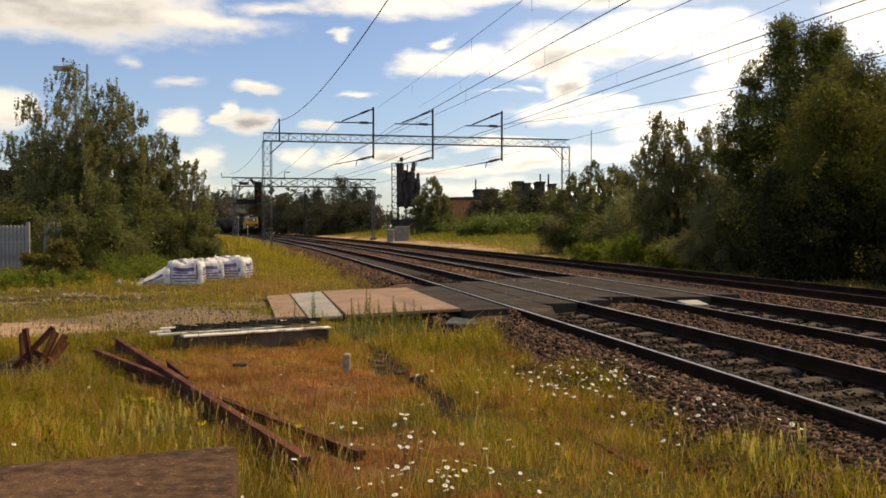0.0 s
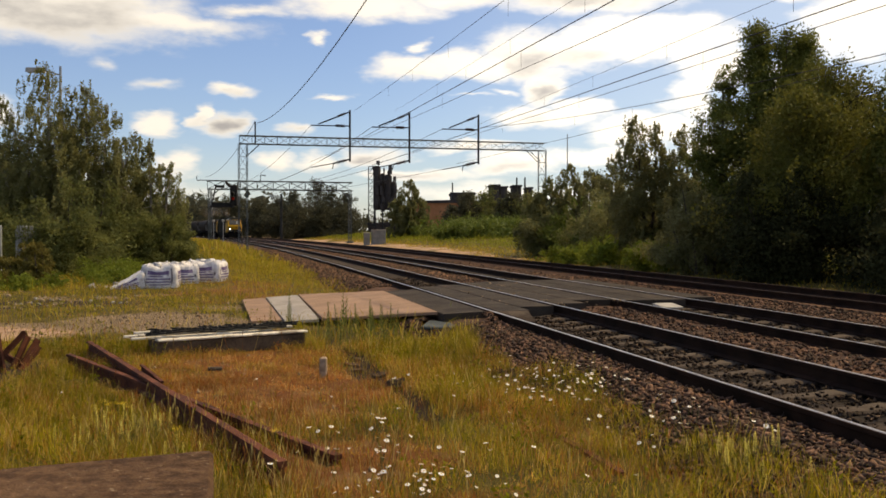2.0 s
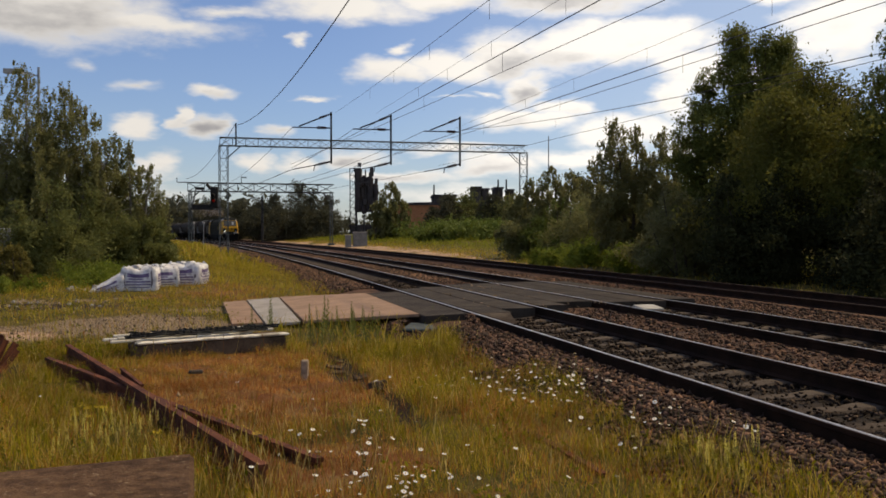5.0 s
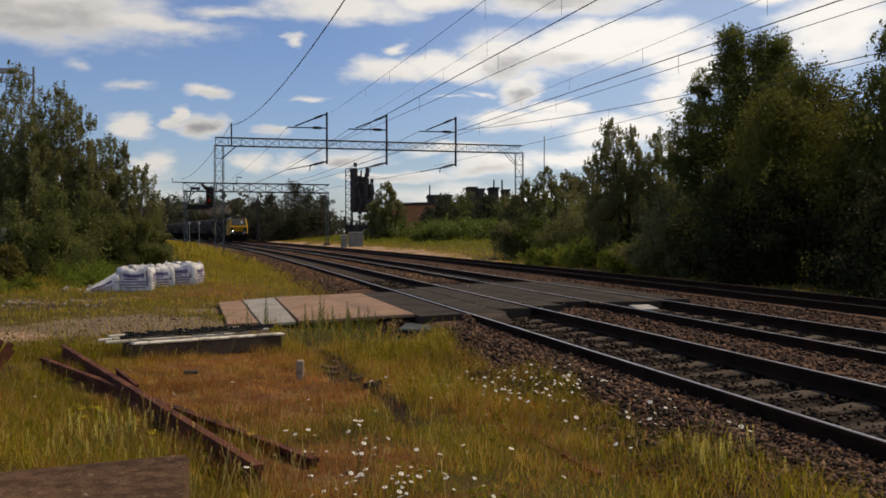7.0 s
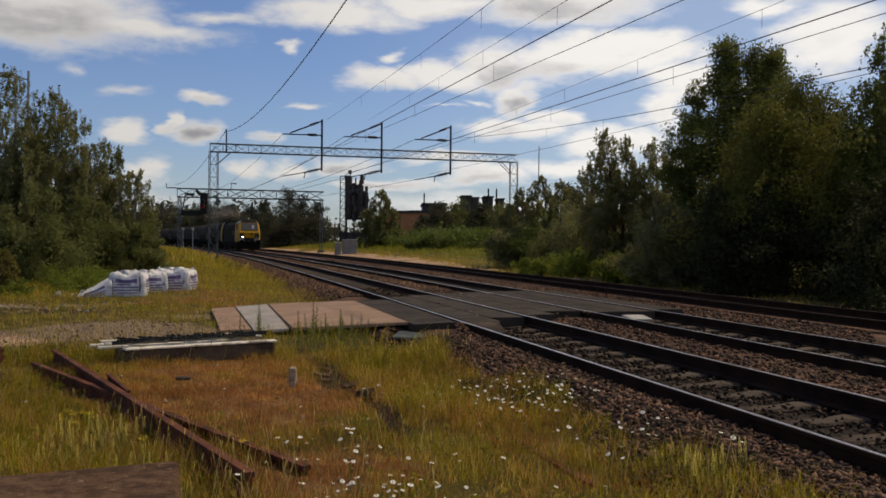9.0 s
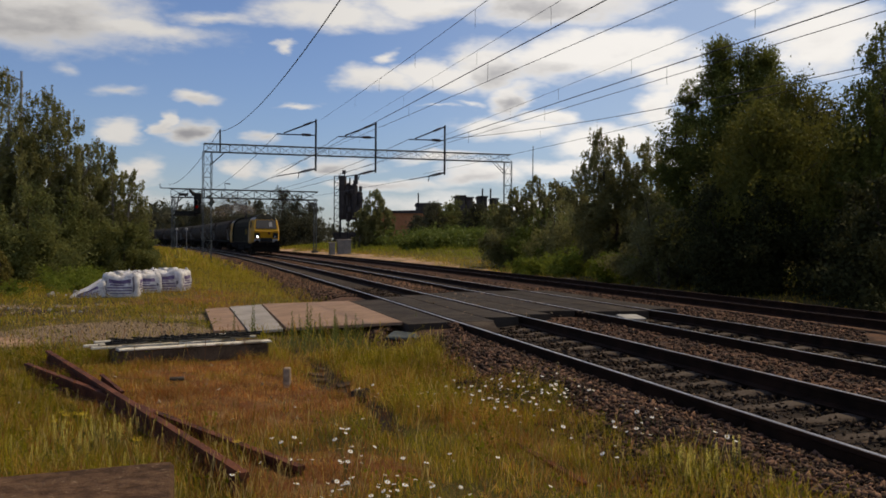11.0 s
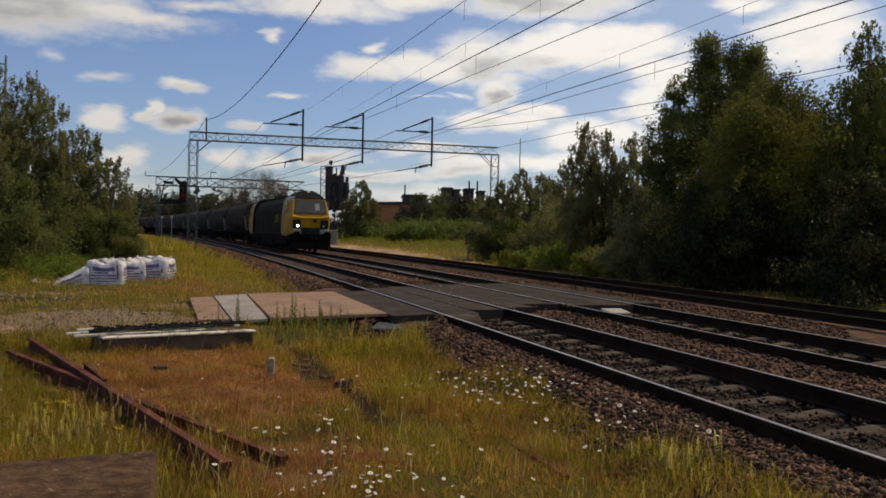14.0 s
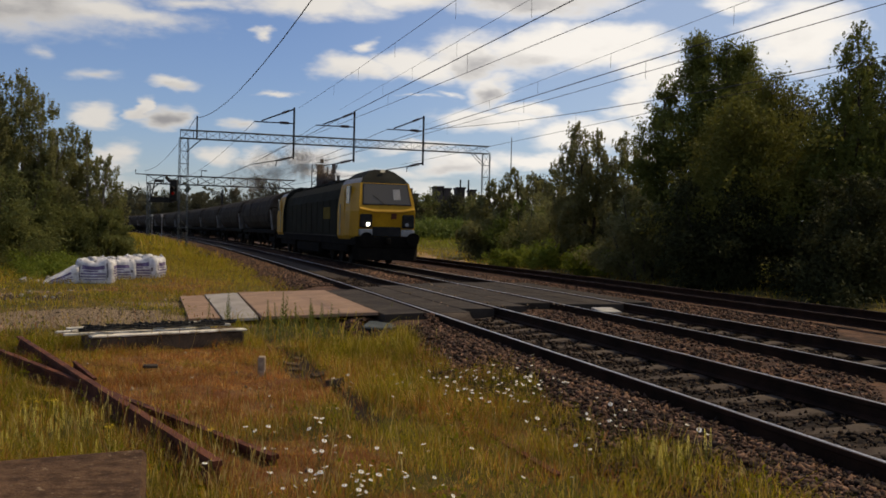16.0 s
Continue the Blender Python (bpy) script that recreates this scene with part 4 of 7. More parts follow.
        part("deflector", Geo().loft([[(-1.2, sign * 10.6, 0.2), (1.2, sign * 10.6, 0.2), (1.25, sign * 10.6, 0.65), (-1.25, sign * 10.6, 0.65)],
                                      [(-1.0, sign * 10.95, 0.22), (1.0, sign * 10.95, 0.22), (1.1, sign * 10.9, 0.65), (-1.1, sign * 10.9, 0.65)]]), M["underframe"], b)
    cab(1)
    cab(-1)
    sec = [(1.06, 1.0), (1.06, 2.5), (0.94, 2.95), (0.56, 3.3), (0.2, 3.4)]
    body = part("body", Geo().loft([body_ring(-7.65, sec), body_ring(7.65, sec)]), M["green_body"], loco)
    for k in range(9):
        for s in (-1, 1):
            part("door_panel", Geo().box(s * 1.065, -6.0 + 1.5 * k, 1.85, 0.03, 1.3, 1.4, cut=0.01), M["green_body"], body)
    for k in range(5):
        part("roof_grille", Geo().box(0, -5.0 + 2.4 * k, 3.4, 0.9, 1.9, 0.08, None, 0.01), M["loco_roof"], body)
    for s in (-1, 1):
        part("emblem", Geo().box(s * 1.09, 4.6, 2.0, 0.02, 1.5, 0.5, cut=0.004), M["dull_yellow"], body, "faded yellow emblem on the side")
        part("side_stripe", Geo().box(s * 1.2, 0, 1.06, 0.03, 15.2, 0.06), M["wagon"], body)
    part("exhaust", Geo().box(0, 1.5, 3.46, 0.7, 1.1, 0.22, cut=0.05), M["loco_roof"], body)
    frame_ = part("underframe", Geo().box(0, 0, 0.88, 2.36, 21.2, 0.3, cut=0.03).box(0, 0, 0.5, 2.28, 6.4, 0.6, cut=0.12), M["underframe"], loco)
    for e in (-1, 1):
        bogie = part("bogie", Geo().box(1.05, e * 6.4, 0.62, 0.16, 5.4, 0.36, cut=0.05).box(-1.05, e * 6.4, 0.62, 0.16, 5.4, 0.36, cut=0.05).box(0, e * 6.4, 0.6, 2.1, 0.4, 0.3), M["underframe"], loco)
        for k in (-1.9, 0, 1.9):
            wheelset(bogie, e * 6.4 + k, 0.53)
    return loco


def build_wagon():
    w = thing("hopper_wagon", "dark grey bogie coal hopper wagon with rounded sides", "freight wagon", group="coal hopper wagons")
    sec = [(0.62, 1.15), (1.02, 1.38), (1.28, 1.72), (1.40, 2.15), (1.38, 2.6), (1.24, 3.0), (0.98, 3.28), (0.62, 3.45), (0.25, 3.52)]
    body = part("body", Geo().loft([body_ring(-7.9, [(a * 0.94, max(z, 2.6) - 0.04) for a, z in sec]), body_ring(-7.75, [(a, max(z, 2.5)) for a, z in sec]), body_ring(-6.5, sec), body_ring(6.5, sec), body_ring(7.75, [(a, max(z, 2.5)) for a, z in sec]), body_ring(7.9, [(a * 0.94, max(z, 2.6) - 0.04) for a, z in sec])]), M["wagon"], w)
    for k in range(4):
        part("rib", Geo().loft([body_ring(-6.3 + 4.2 * k + dy, [(a * 1.012 + 0.01, z + 0.01) for a, z in sec]) for dy in (-0.07, 0.07)]), M["wagon"], body)
    for e in (-1, 1):
        part("end_panel", Geo().loft([[(-1.1, e * 6.7, 1.25), (1.1, e * 6.7, 1.25), (1.1, e * 6.82, 1.25), (-1.1, e * 6.82, 1.25)],
                                      [(-1.25, e * 7.82, 2.5), (1.25, e * 7.82, 2.5), (1.25, e * 7.9, 2.5), (-1.25, e * 7.9, 2.5)]]), M["wagon_light"], body, "pale sloping end sheet")
        for s in (-1, 1):
            part("end_strut", Geo().loft([[(s * 1.2, e * 7.9, 1.2), (s * 1.28, e * 7.9, 1.2), (s * 1.28, e * 8.2, 1.2), (s * 1.2, e * 8.2, 1.2)],
                                          [(s * 1.3, e * 7.6, 2.4), (s * 1.38, e * 7.6, 2.4), (s * 1.38, e * 7.75, 2.4), (s * 1.3, e * 7.75, 2.4)]]), M["wagon_light"], body)
        bogie = part("bogie", Geo().box(1.0, e * 6.6, 0.6, 0.15, 2.6, 0.34, cut=0.05).box(-1.0, e * 6.6, 0.6, 0.15, 2.6, 0.34, cut=0.05).box(0, e * 6.6, 0.62, 2.0, 0.4, 0.3), M["underframe"], w)
        for k in (-0.95, 0.95):
            wheelset(bogie, e * 6.6 + k, 0.46)
        part("buffer", Geo().tube([(0.87, e * 8.5, 1.05), (0.87, e * 8.95, 1.05)], 0.16, 8).tube([(-0.87, e * 8.5, 1.05), (-0.87, e * 8.95, 1.05)], 0.16, 8), M["underframe"], w)
    part("underframe", Geo().box(0, 0, 1.08, 2.3, 16.9, 0.26, cut=0.03), M["underframe"], w)
    for y in (-3.2, 0, 3.2):
        part("hopper_door", Geo().loft([[(-1.0, y - 1.3, 1.3), (1.0, y - 1.3, 1.3), (1.0, y + 1.3, 1.3), (-1.0, y + 1.3, 1.3)],
                                        [(-0.5, y - 0.5, 0.45), (0.5, y - 0.5, 0.45), (0.5, y + 0.5, 0.45), (-0.5, y + 0.5, 0.45)]]), M["underframe"], w)
    return w


LOCO = build_loco()
WAGON = build_wagon()
WAGONS = [WAGON] + [copy_thing(WAGON, pose(0, 0, 0)) for _ in range(15)]


def vehicle_pose(y, half):
    """On the middle line with the bogies at either side of y; the vehicle's front looks towards smaller y."""
    a, b = at(y - half, OFF2), at(y + half, OFF2)
    d, c = (a - b).normalized(), (a + b) / 2
    return pose(c.x, c.y, 0.0, 0, 0, math.degrees(math.atan2(-d.x, d.y)))


def build_smoke():
    """Puffs of exhaust that hang over the train behind the locomotive's roof."""
    t = thing("exhaust_smoke", "thin brown exhaust smoke over the train", "smoke")
    rng = np.random.default_rng(6)
    for x, y, z, r in ((0.0, 0.8, 4.0, 0.55), (0.1, -1.2, 4.3, 0.8), (-0.2, -3.5, 4.6, 1.0), (0.3, -6.5, 4.9, 1.3), (0.1, -9.0, 5.0, 1.5), (-0.3, -11.5, 5.2, 1.6), (0.4, -18.0, 5.4, 1.9), (-0.4, -26.0, 5.6, 2.2), (0.3, -36.0, 5.6, 2.4)):
        g = Geo()
        ring = [(0.0, 0.0, 0.0)]
        for q in (0.5, 1.0):
            ring += [(math.cos(a) * q * (1 + 0.2 * math.sin(3 * a + y)), -0.25 * q * q, math.sin(a) * q * 0.8) for a in (2 * math.pi * k / 16 for k in range(16))]
        g.v = ring
        g.f = [(0, 1 + k, 1 + (k + 1) % 16) for k in range(16)] + [(1 + k, 17 + k, 17 + (k + 1) % 16, 1 + (k + 1) % 16) for k in range(16)]
        ob = part("puff", g, M["smoke"], t)
        ob.matrix_local = pose(x, y, z, 0, 0, 20 * rng.normal())
        ob.scale = (r, r, r)
    return t


SMOKE = build_smoke()


def motions():
    times = [0.5 * k for k in range(33)]
    walk(SMOKE, [(t, vehicle_pose(front_y(t) + 10.85 * 0.97, 6.2)) for t in times])
    walk(LOCO, [(t, vehicle_pose(front_y(t) + 10.85 * 0.97, 6.2)) for t in times])
    for k, w in enumerate(WAGONS):
        back = (11.33 + 10.85 + 8.95 + 17.95 * k) * 0.965
        walk(w, [(t, vehicle_pose(front_y(t) + back * (1.0 - 0.00012 * back), 6.3)) for t in times])
    # wheels of the locomotive and the leading wagons roll along
    fine = [k / 15 for k in range(241)]
    for vehicle in [LOCO] + WAGONS[:3]:
        for ob in vehicle.children_recursive:
            if ob.name.startswith("wheelset"):
                r, (x, y, z) = ob["radius"], ob.location
                walk(ob, [(t, pose(x, y, z, math.degrees((front_y(t) - front_y(0)) * 1.025 / r))) for t in fine])


# ---- trees and shrubs ----
def leaf_cloud(rng, centres, radii, n, size, droop=0.3):
    """n leaves as small triangles scattered through lobes, more in the larger ones. centres: k x 3, radii: k x 3."""
    share = radii[:, 0] * radii[:, 2]
    which = np.sort(rng.choice(len(centres), n, p=share / share.sum()))
    d = rng.normal(size=(n, 3)) * 0.52
    p = centres[which] + d * radii[which]
    a = rng.normal(size=(n, 3)) + np.array([0, 0, -droop])
    a /= np.linalg.norm(a, axis=1, keepdims=True)
    b = np.cross(a, rng.normal(size=(n, 3)))
    b /= np.linalg.norm(b, axis=1, keepdims=True) + 1e-9
    s = size * (0.6 + 0.8 * rng.random((n, 1)))
    l, w = a * s, b * s * 0.36
    v = np.stack([p - l * 0.42 + w, p - l * 0.28 - w, p + l * 0.58], 1).reshape(-1, 3)
    return v, np.arange(n * 3).reshape(n, 3)


def build_tree(name, label, category, x, y, z0, height, width, leaf, bark, seed, lobes=40, per=420, size=0.17, trunk=0.16, low=0.12, taper=0.6, feather=0.0, group="",
               squash=1.0, stems=1):
    """Trunk and limbs, and a crown of leafy lobes along the limbs with an uneven outline. taper: how far the crown narrows to its top;
    feather: thin drooping twigs at the edge."""
    rng = np.random.default_rng(seed)
    t = thing(name, label, category, pose(x, y, z0), group)
    g = Geo()
    cs, rs = [], []
    for st in range(stems):
        sx, sy = (0, 0) if stems == 1 else tuple(rng.normal(size=2) * width * 0.16)
        top = Vector((sx * 2 + rng.normal() * 0.05 * width, sy * 2 + rng.normal() * 0.05 * width, height * (0.93 if st == 0 else rng.uniform(0.65, 0.9))))
        spine = [Vector((sx, sy, -0.2)), Vector((sx * 1.3, sy * 1.3, height * 0.3)), Vector((sx * 1.7 + rng.normal() * 0.03 * width, sy * 1.7, height * 0.62)), top]
        g.tube(spine, [trunk, trunk * 0.75, trunk * 0.4, trunk * 0.08], 8)
        m = max(4, lobes // stems)
        for k in range(m):
            h = low + (1 - low) * ((k + rng.random()) / m) ** 0.9
            q = spine[0].lerp(top, h * 0.98)
            shape = (math.sin(math.pi * min(1, (h - low) / (1 - low) * 0.72 + 0.28)) ** 0.7) * (1 - taper * max(0, h - 0.35) / 0.65) + 0.06
            reach = width / 2 * shape * rng.uniform(0.35, 1.0)
            a = rng.random() * 2 * math.pi
            tip = q + Vector((math.cos(a) * reach, math.sin(a) * reach, reach * rng.uniform(-0.1, 0.45) * (1 - feather)))
            tip.z = min(tip.z, height)
            start = spine[0].lerp(top, max(0.05, h - 0.16))
            g.tube([start, start.lerp(tip, 0.5) + Vector((0, 0, 0.05 * height * rng.random())), tip], [trunk * 0.34 * (1.1 - h), trunk * 0.2 * (1.1 - h), 0.012], 5)
            rad = width * rng.uniform(0.07, 0.13) * (0.55 + 0.6 * shape)
            for f in (0.35, 0.6, 0.8, 0.92, 1.02):
                j = Vector(rng.normal(size=3) * rad * 0.8)
                cs.append(q.lerp(tip, f) + j), rs.append((rad * rng.uniform(0.7, 1.3), rad * rng.uniform(0.7, 1.3), rad * rng.uniform(0.6, 1.2) * squash))
            # thin hanging twigs that make the edge feathery
            for _ in range(int(5 * feather)):
                out = Vector(rng.normal(size=3) * rad * 1.1) + (tip - q) * rng.uniform(0.0, 0.25)
                e = q.lerp(tip, rng.uniform(0.5, 1.05)) + out + Vector((0, 0, rng.uniform(0.0, 0.9) * rad))
                drop, side = rng.uniform(0.35, 0.95), rng.normal(size=2) * 0.18
                for f in (0.0, 0.25, 0.5, 0.75, 1.0):
                    cs.append(e + Vector((side[0] * f - 0.15 * f, side[1] * f, -drop * f * f))), rs.append((0.10, 0.10, 0.17))
    part("trunk", g, bark, t)
    v, f = leaf_cloud(rng, np.array([tuple(c) for c in cs]), np.array(rs), int((1.0 if y < 70 else 0.33) * per * lobes * 2), size * (0.74 if y < 70 else 1.1), 0.3 + feather)
    ob = new("crown", quick("crown", v, f, leaf))
    ob.parent = t
    tagged(ob, kind="stuff")
    return t


def build_birch(name, label, category, x, y, z0, stems, leaf, bark, seed, n, size=0.085, trunk=0.1, lean=-0.35, hang=0.75, group=""):
    """Slender stems with arching limbs and hanging twigs full of small leaves.
    stems: (foot x, foot y, top x, top y, height, spread, how low the limbs start)."""
    rng = np.random.default_rng(seed)
    t = thing(name, label, category, pose(x, y, z0), group)
    g = Geo()
    cs, rs = [], []
    for fx, fy, tx, ty, h, spread, low in stems:
        foot, top = Vector((fx, fy, -0.2)), Vector((tx, ty, h))
        mid = foot.lerp(top, 0.55) + Vector((-0.35 * (tx - fx), 0, 0.05 * h))

        def stem(f):
            return foot.lerp(mid, f).lerp(mid.lerp(top, f), f)
        g.tube([stem(f) for f in (0, 0.25, 0.5, 0.75, 0.92)], [trunk, trunk * 0.8, trunk * 0.55, trunk * 0.28, 0.012], 7)
        count = int(13 * h)
        for k in range(count):
            f = low + (1 - low) * (k + rng.random()) / count
            q = stem(f)
            body = (1 - (f - low) / (1 - low)) ** 0.62 * (0.6 + 0.4 * min(1, (f - low) * 4)) + 0.03
            reach = spread * body * rng.uniform(0.25, 1.0)
            a = rng.random() * 2 * math.pi
            out = Vector((math.cos(a), math.sin(a), 0)) * reach + Vector((lean * reach * 0.4 + lean * 0.25 * f, 0, 0))
            rise = reach * rng.uniform(0.25, 0.6) + 0.15
            limb = [q, q + out * 0.5 + Vector((0, 0, rise * 0.8)), q + out * 0.9 + Vector((0, 0, rise)), q + out * 1.1 + Vector((lean * 0.15, 0, rise * 0.75))]
            if k % 2 == 0:
                g.tube(limb, [trunk * 0.22 * (1.15 - f), trunk * 0.13, 0.008, 0.004], 4)
            for j in range(int(3 + 7 * reach)):
                s = rng.uniform(0.3, 1.0) ** 0.7 * 3
                i = min(2, int(s))
                e = limb[i].lerp(limb[i + 1], s - i) + Vector(rng.normal(size=3) * 0.10)
                drop = hang * rng.uniform(0.25, 1.0) * (0.35 + 0.65 * min(1, reach))
                sway = Vector((lean * 0.3 + rng.normal() * 0.12, rng.normal() * 0.12, 0)) * drop
                for w in (0.0, 0.2, 0.4, 0.6, 0.8, 1.0):
                    cs.append(e + sway * w + Vector((0, 0, -drop * w))), rs.append((0.085 - 0.045 * f, 0.085 - 0.045 * f, 0.11 - 0.05 * f))
        for w in range(10):
            cs.append(stem(0.82 + 0.018 * w) + Vector((lean * 0.012 * w * w * 0.3, 0, 0))), rs.append((0.05, 0.05, 0.08))
    part("trunk", g, bark, t)
    v, f = leaf_cloud(rng, np.array([tuple(c) for c in cs]), np.array(rs), n, size, 0.8)
    ob = new("crown", quick("crown", v, f, leaf))
    ob.parent = t
    tagged(ob, kind="stuff")
    return t


def plant_trees():
    F = M["leaf_far_haze"]
    B, D, P, W, G = M["leaf_birch"], M["leaf_shaded"], M["leaf_poplar"], M["leaf_willow"], M["leaf_bright"]
    bark, pale = M["bark"], M["pale_bark"]
    birch, willow, poplar = "feathery birch with drooping olive-green leaves", "broad willow with yellow-green leaves", "tall dense poplar with dark green leaves"
    gl, gr = "trees beyond the bags", "trees beside the siding"
    # beyond the bags
    build_birch("birch_tree", birch, "tree", -14.1, 34.6, -0.1, [(0.4, 0, 0.25, 0, 7.45, 2.2, 0.08), (-0.1, 0.3, -1.5, 0.2, 6.2, 1.5, 0.15), (-0.3, -0.2, -1.9, -0.4, 4.7, 1.9, 0.1), (0.9, -0.5, 1.0, -0.5, 5.4, 1.9, 0.05)],
                B, pale, 11, 68000, 0.076, group=gl)
    build_birch("birch_tree", birch, "tree", -12.5, 35.2, -0.1, [(0, 0, -0.15, 0, 6.75, 2.2, 0.06), (0.3, 0.2, 0.75, 0, 6.0, 2.2, 0.06), (0.5, -0.4, 1.9, -0.3, 4.9, 2.1, 0.05), (-0.4, -0.6, -0.3, -0.9, 5.2, 2.0, 0.04)],
                B, pale, 12, 88000, 0.076, group=gl)
    build_birch("birch_tree", birch, "tree", -10.4, 36.0, -0.1, [(0, 0, -0.1, 0, 4.7, 1.7, 0.05), (0.3, 0.1, 0.8, 0, 3.8, 1.5, 0.03), (-0.6, -0.8, -0.8, -1.0, 4.1, 1.9, 0.03)],
                B, pale, 13, 52000, 0.076, group=gl)
    build_tree("birch_tree", birch, "tree", -16.6, 37.0, -0.1, 4.4, 5.0, D, bark, 14, 26, 380, 0.15, 0.12, 0.06, 0.5, 0.2, gl)
    for k, (x, y, h, w) in enumerate(((-12.6, 32.2, 3.4, 3.2), (-10.9, 33.4, 2.6, 2.6), (-9.9, 34.6, 2.4, 2.0), (-12.4, 30.6, 1.8, 2.2), (-15.4, 33.5, 2.8, 2.6), (-11.3, 31.6, 1.9, 2.2))):
        build_tree("shrub", "rounded sallow bush with dull green leaves", "shrub", x, y, -0.15, h, w, M["leaf_sallow"], bark, 30 + k, 28, 340, 0.11, 0.06, 0.02, 0.4, 0.1, gl, stems=4)
    for k, (x, y, h, w) in enumerate(((-11.75, 26.7, 0.95, 1.1), (-10.5, 25.7, 1.3, 1.15), (-11.0, 26.3, 1.0, 1.0), (-11.2, 25.0, 0.5, 0.9))):
        build_tree("bramble", "yellowing bramble bush beside the fence", "shrub", x, y, -0.3, h, w, M["leaf_yellowing"], bark, 36 + 60 * k, 18, 240, 0.10, 0.03, 0.02, 0.3, 0.1, gl, stems=4)
    for k, (x, y, h, w) in enumerate(((-9.0, 26.4, 0.35, 1.8), (-8.0, 27.4, 0.3, 1.6), (-10.2, 24.8, 0.3, 1.2), (-9.6, 29.0, 0.5, 2.0), (-11.3, 23.6, 0.45, 1.5))):
        build_tree("low_weeds", "clump of low bright green weeds", "weeds", x, y, -0.3, h, w, M["leaf_fresh"], bark, 140 + k, 16, 200, 0.09, 0.02, 0.02, 0.2, 0.0, gl, stems=5)
    # beside the siding
    build_tree("poplar_tree", poplar, "tree", 13.05, 35.5, -0.3, 10.3, 4.3, P, bark, 121, 70, 430, 0.125, 0.2, 0.06, 0.5, 0.15, gr)
    build_tree("poplar_tree", poplar, "tree", 15.2, 35.6, -0.3, 10.0, 4.0, P, bark, 22, 64, 430, 0.125, 0.2, 0.06, 0.55, 0.15, gr)
    build_tree("poplar_tree", poplar, "tree", 12.15, 36.2, -0.3, 8.4, 3.0, P, bark, 47, 44, 380, 0.125, 0.18, 0.06, 0.5, 0.15, gr)
    build_tree("poplar_tree", poplar, "tree", 14.1, 35.1, -0.3, 10.0, 4.2, P, bark, 39, 52, 400, 0.125, 0.18, 0.06, 0.5, 0.15, gr)
    build_tree("willow_tree", willow, "tree", 13.2, 31.2, -0.3, 7.7, 5.5, W, bark, 23, 66, 480, 0.125, 0.2, 0.36, 0.45, 0.2, gr, stems=3)
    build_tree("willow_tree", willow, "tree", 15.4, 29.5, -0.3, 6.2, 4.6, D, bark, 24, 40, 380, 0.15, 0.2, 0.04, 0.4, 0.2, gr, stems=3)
    build_birch("birch_tree", "tall thin-topped birch with dark leaves", "tree", 15.9, 28.6, -0.3, [(0, 0, 0.1, 0, 8.5, 1.9, 0.06), (0.7, 0.3, 1.5, 0.1, 7.9, 1.9, 0.06), (-0.5, -0.2, -0.5, -0.2, 6.3, 1.9, 0.04), (0.3, -0.5, 0.6, -0.8, 5.6, 2.0, 0.03)],
                P, bark, 25, 62000, 0.095, group=gr)
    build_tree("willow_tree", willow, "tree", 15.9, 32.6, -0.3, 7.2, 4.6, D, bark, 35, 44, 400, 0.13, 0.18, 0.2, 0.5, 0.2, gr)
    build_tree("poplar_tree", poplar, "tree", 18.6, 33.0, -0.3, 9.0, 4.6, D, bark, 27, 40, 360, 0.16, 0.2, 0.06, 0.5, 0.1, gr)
    dusky = "feathery birch with drooping dull brown-green leaves"
    U = M["leaf_dusky"]
    build_birch("birch_tree", dusky, "tree", 10.3, 41.5, -0.2, [(0, 0, -0.6, 0, 6.4, 1.9, 0.06), (0.3, 0.2, 0.5, 0, 6.2, 2.0, 0.05)], U, bark, 28, 34000, 0.10, lean=-0.45, group=gr)
    build_birch("birch_tree", dusky, "tree", 12.1, 41.0, -0.2, [(0, 0, -0.2, 0, 5.9, 2.1, 0.05), (0.5, 0.2, 1.0, 0, 5.6, 2.0, 0.05)], U, bark, 29, 32000, 0.10, lean=-0.45, group=gr)
    build_birch("birch_tree", dusky, "tree", 9.6, 56.0, -0.1, [(0, 0, -0.3, 0, 5.3, 2.0, 0.05), (1.2, 0.2, 1.0, 0, 5.0, 2.0, 0.05), (2.6, 0.2, 2.3, 0, 5.3, 2.1, 0.05)], U, bark, 33, 24000, 0.14, lean=-0.45, group=gr)
    build_birch("birch_tree", dusky, "tree", 8.3, 57.0, -0.1, [(0, 0, -0.2, 0, 4.5, 1.8, 0.05), (-0.8, 0, -1.0, 0, 3.6, 1.7, 0.05)], B, bark, 34, 15000, 0.14, group=gr)
    build_tree("shrub", "dark thorn bush beside the siding", "shrub", 10.8, 34.0, -0.3, 3.6, 3.4, M["leaf_dusky"], bark, 40, 24, 420, 0.13, 0.06, 0.02, 0.4, 0.1, gr, stems=4)
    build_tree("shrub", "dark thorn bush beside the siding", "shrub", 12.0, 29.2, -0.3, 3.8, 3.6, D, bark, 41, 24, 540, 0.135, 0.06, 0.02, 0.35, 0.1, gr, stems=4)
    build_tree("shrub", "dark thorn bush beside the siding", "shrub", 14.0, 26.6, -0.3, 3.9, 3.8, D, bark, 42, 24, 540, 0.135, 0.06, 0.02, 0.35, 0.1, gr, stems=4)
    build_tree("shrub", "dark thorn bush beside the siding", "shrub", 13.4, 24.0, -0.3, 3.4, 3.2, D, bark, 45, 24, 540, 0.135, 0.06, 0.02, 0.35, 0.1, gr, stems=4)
    build_tree("shrub", "dark thorn bush beside the siding", "shrub", 10.6, 38.0, -0.2, 3.2, 3.6, M["leaf_dusky"], bark, 44, 24, 420, 0.13, 0.06, 0.02, 0.4, 0.1, gr, stems=4)
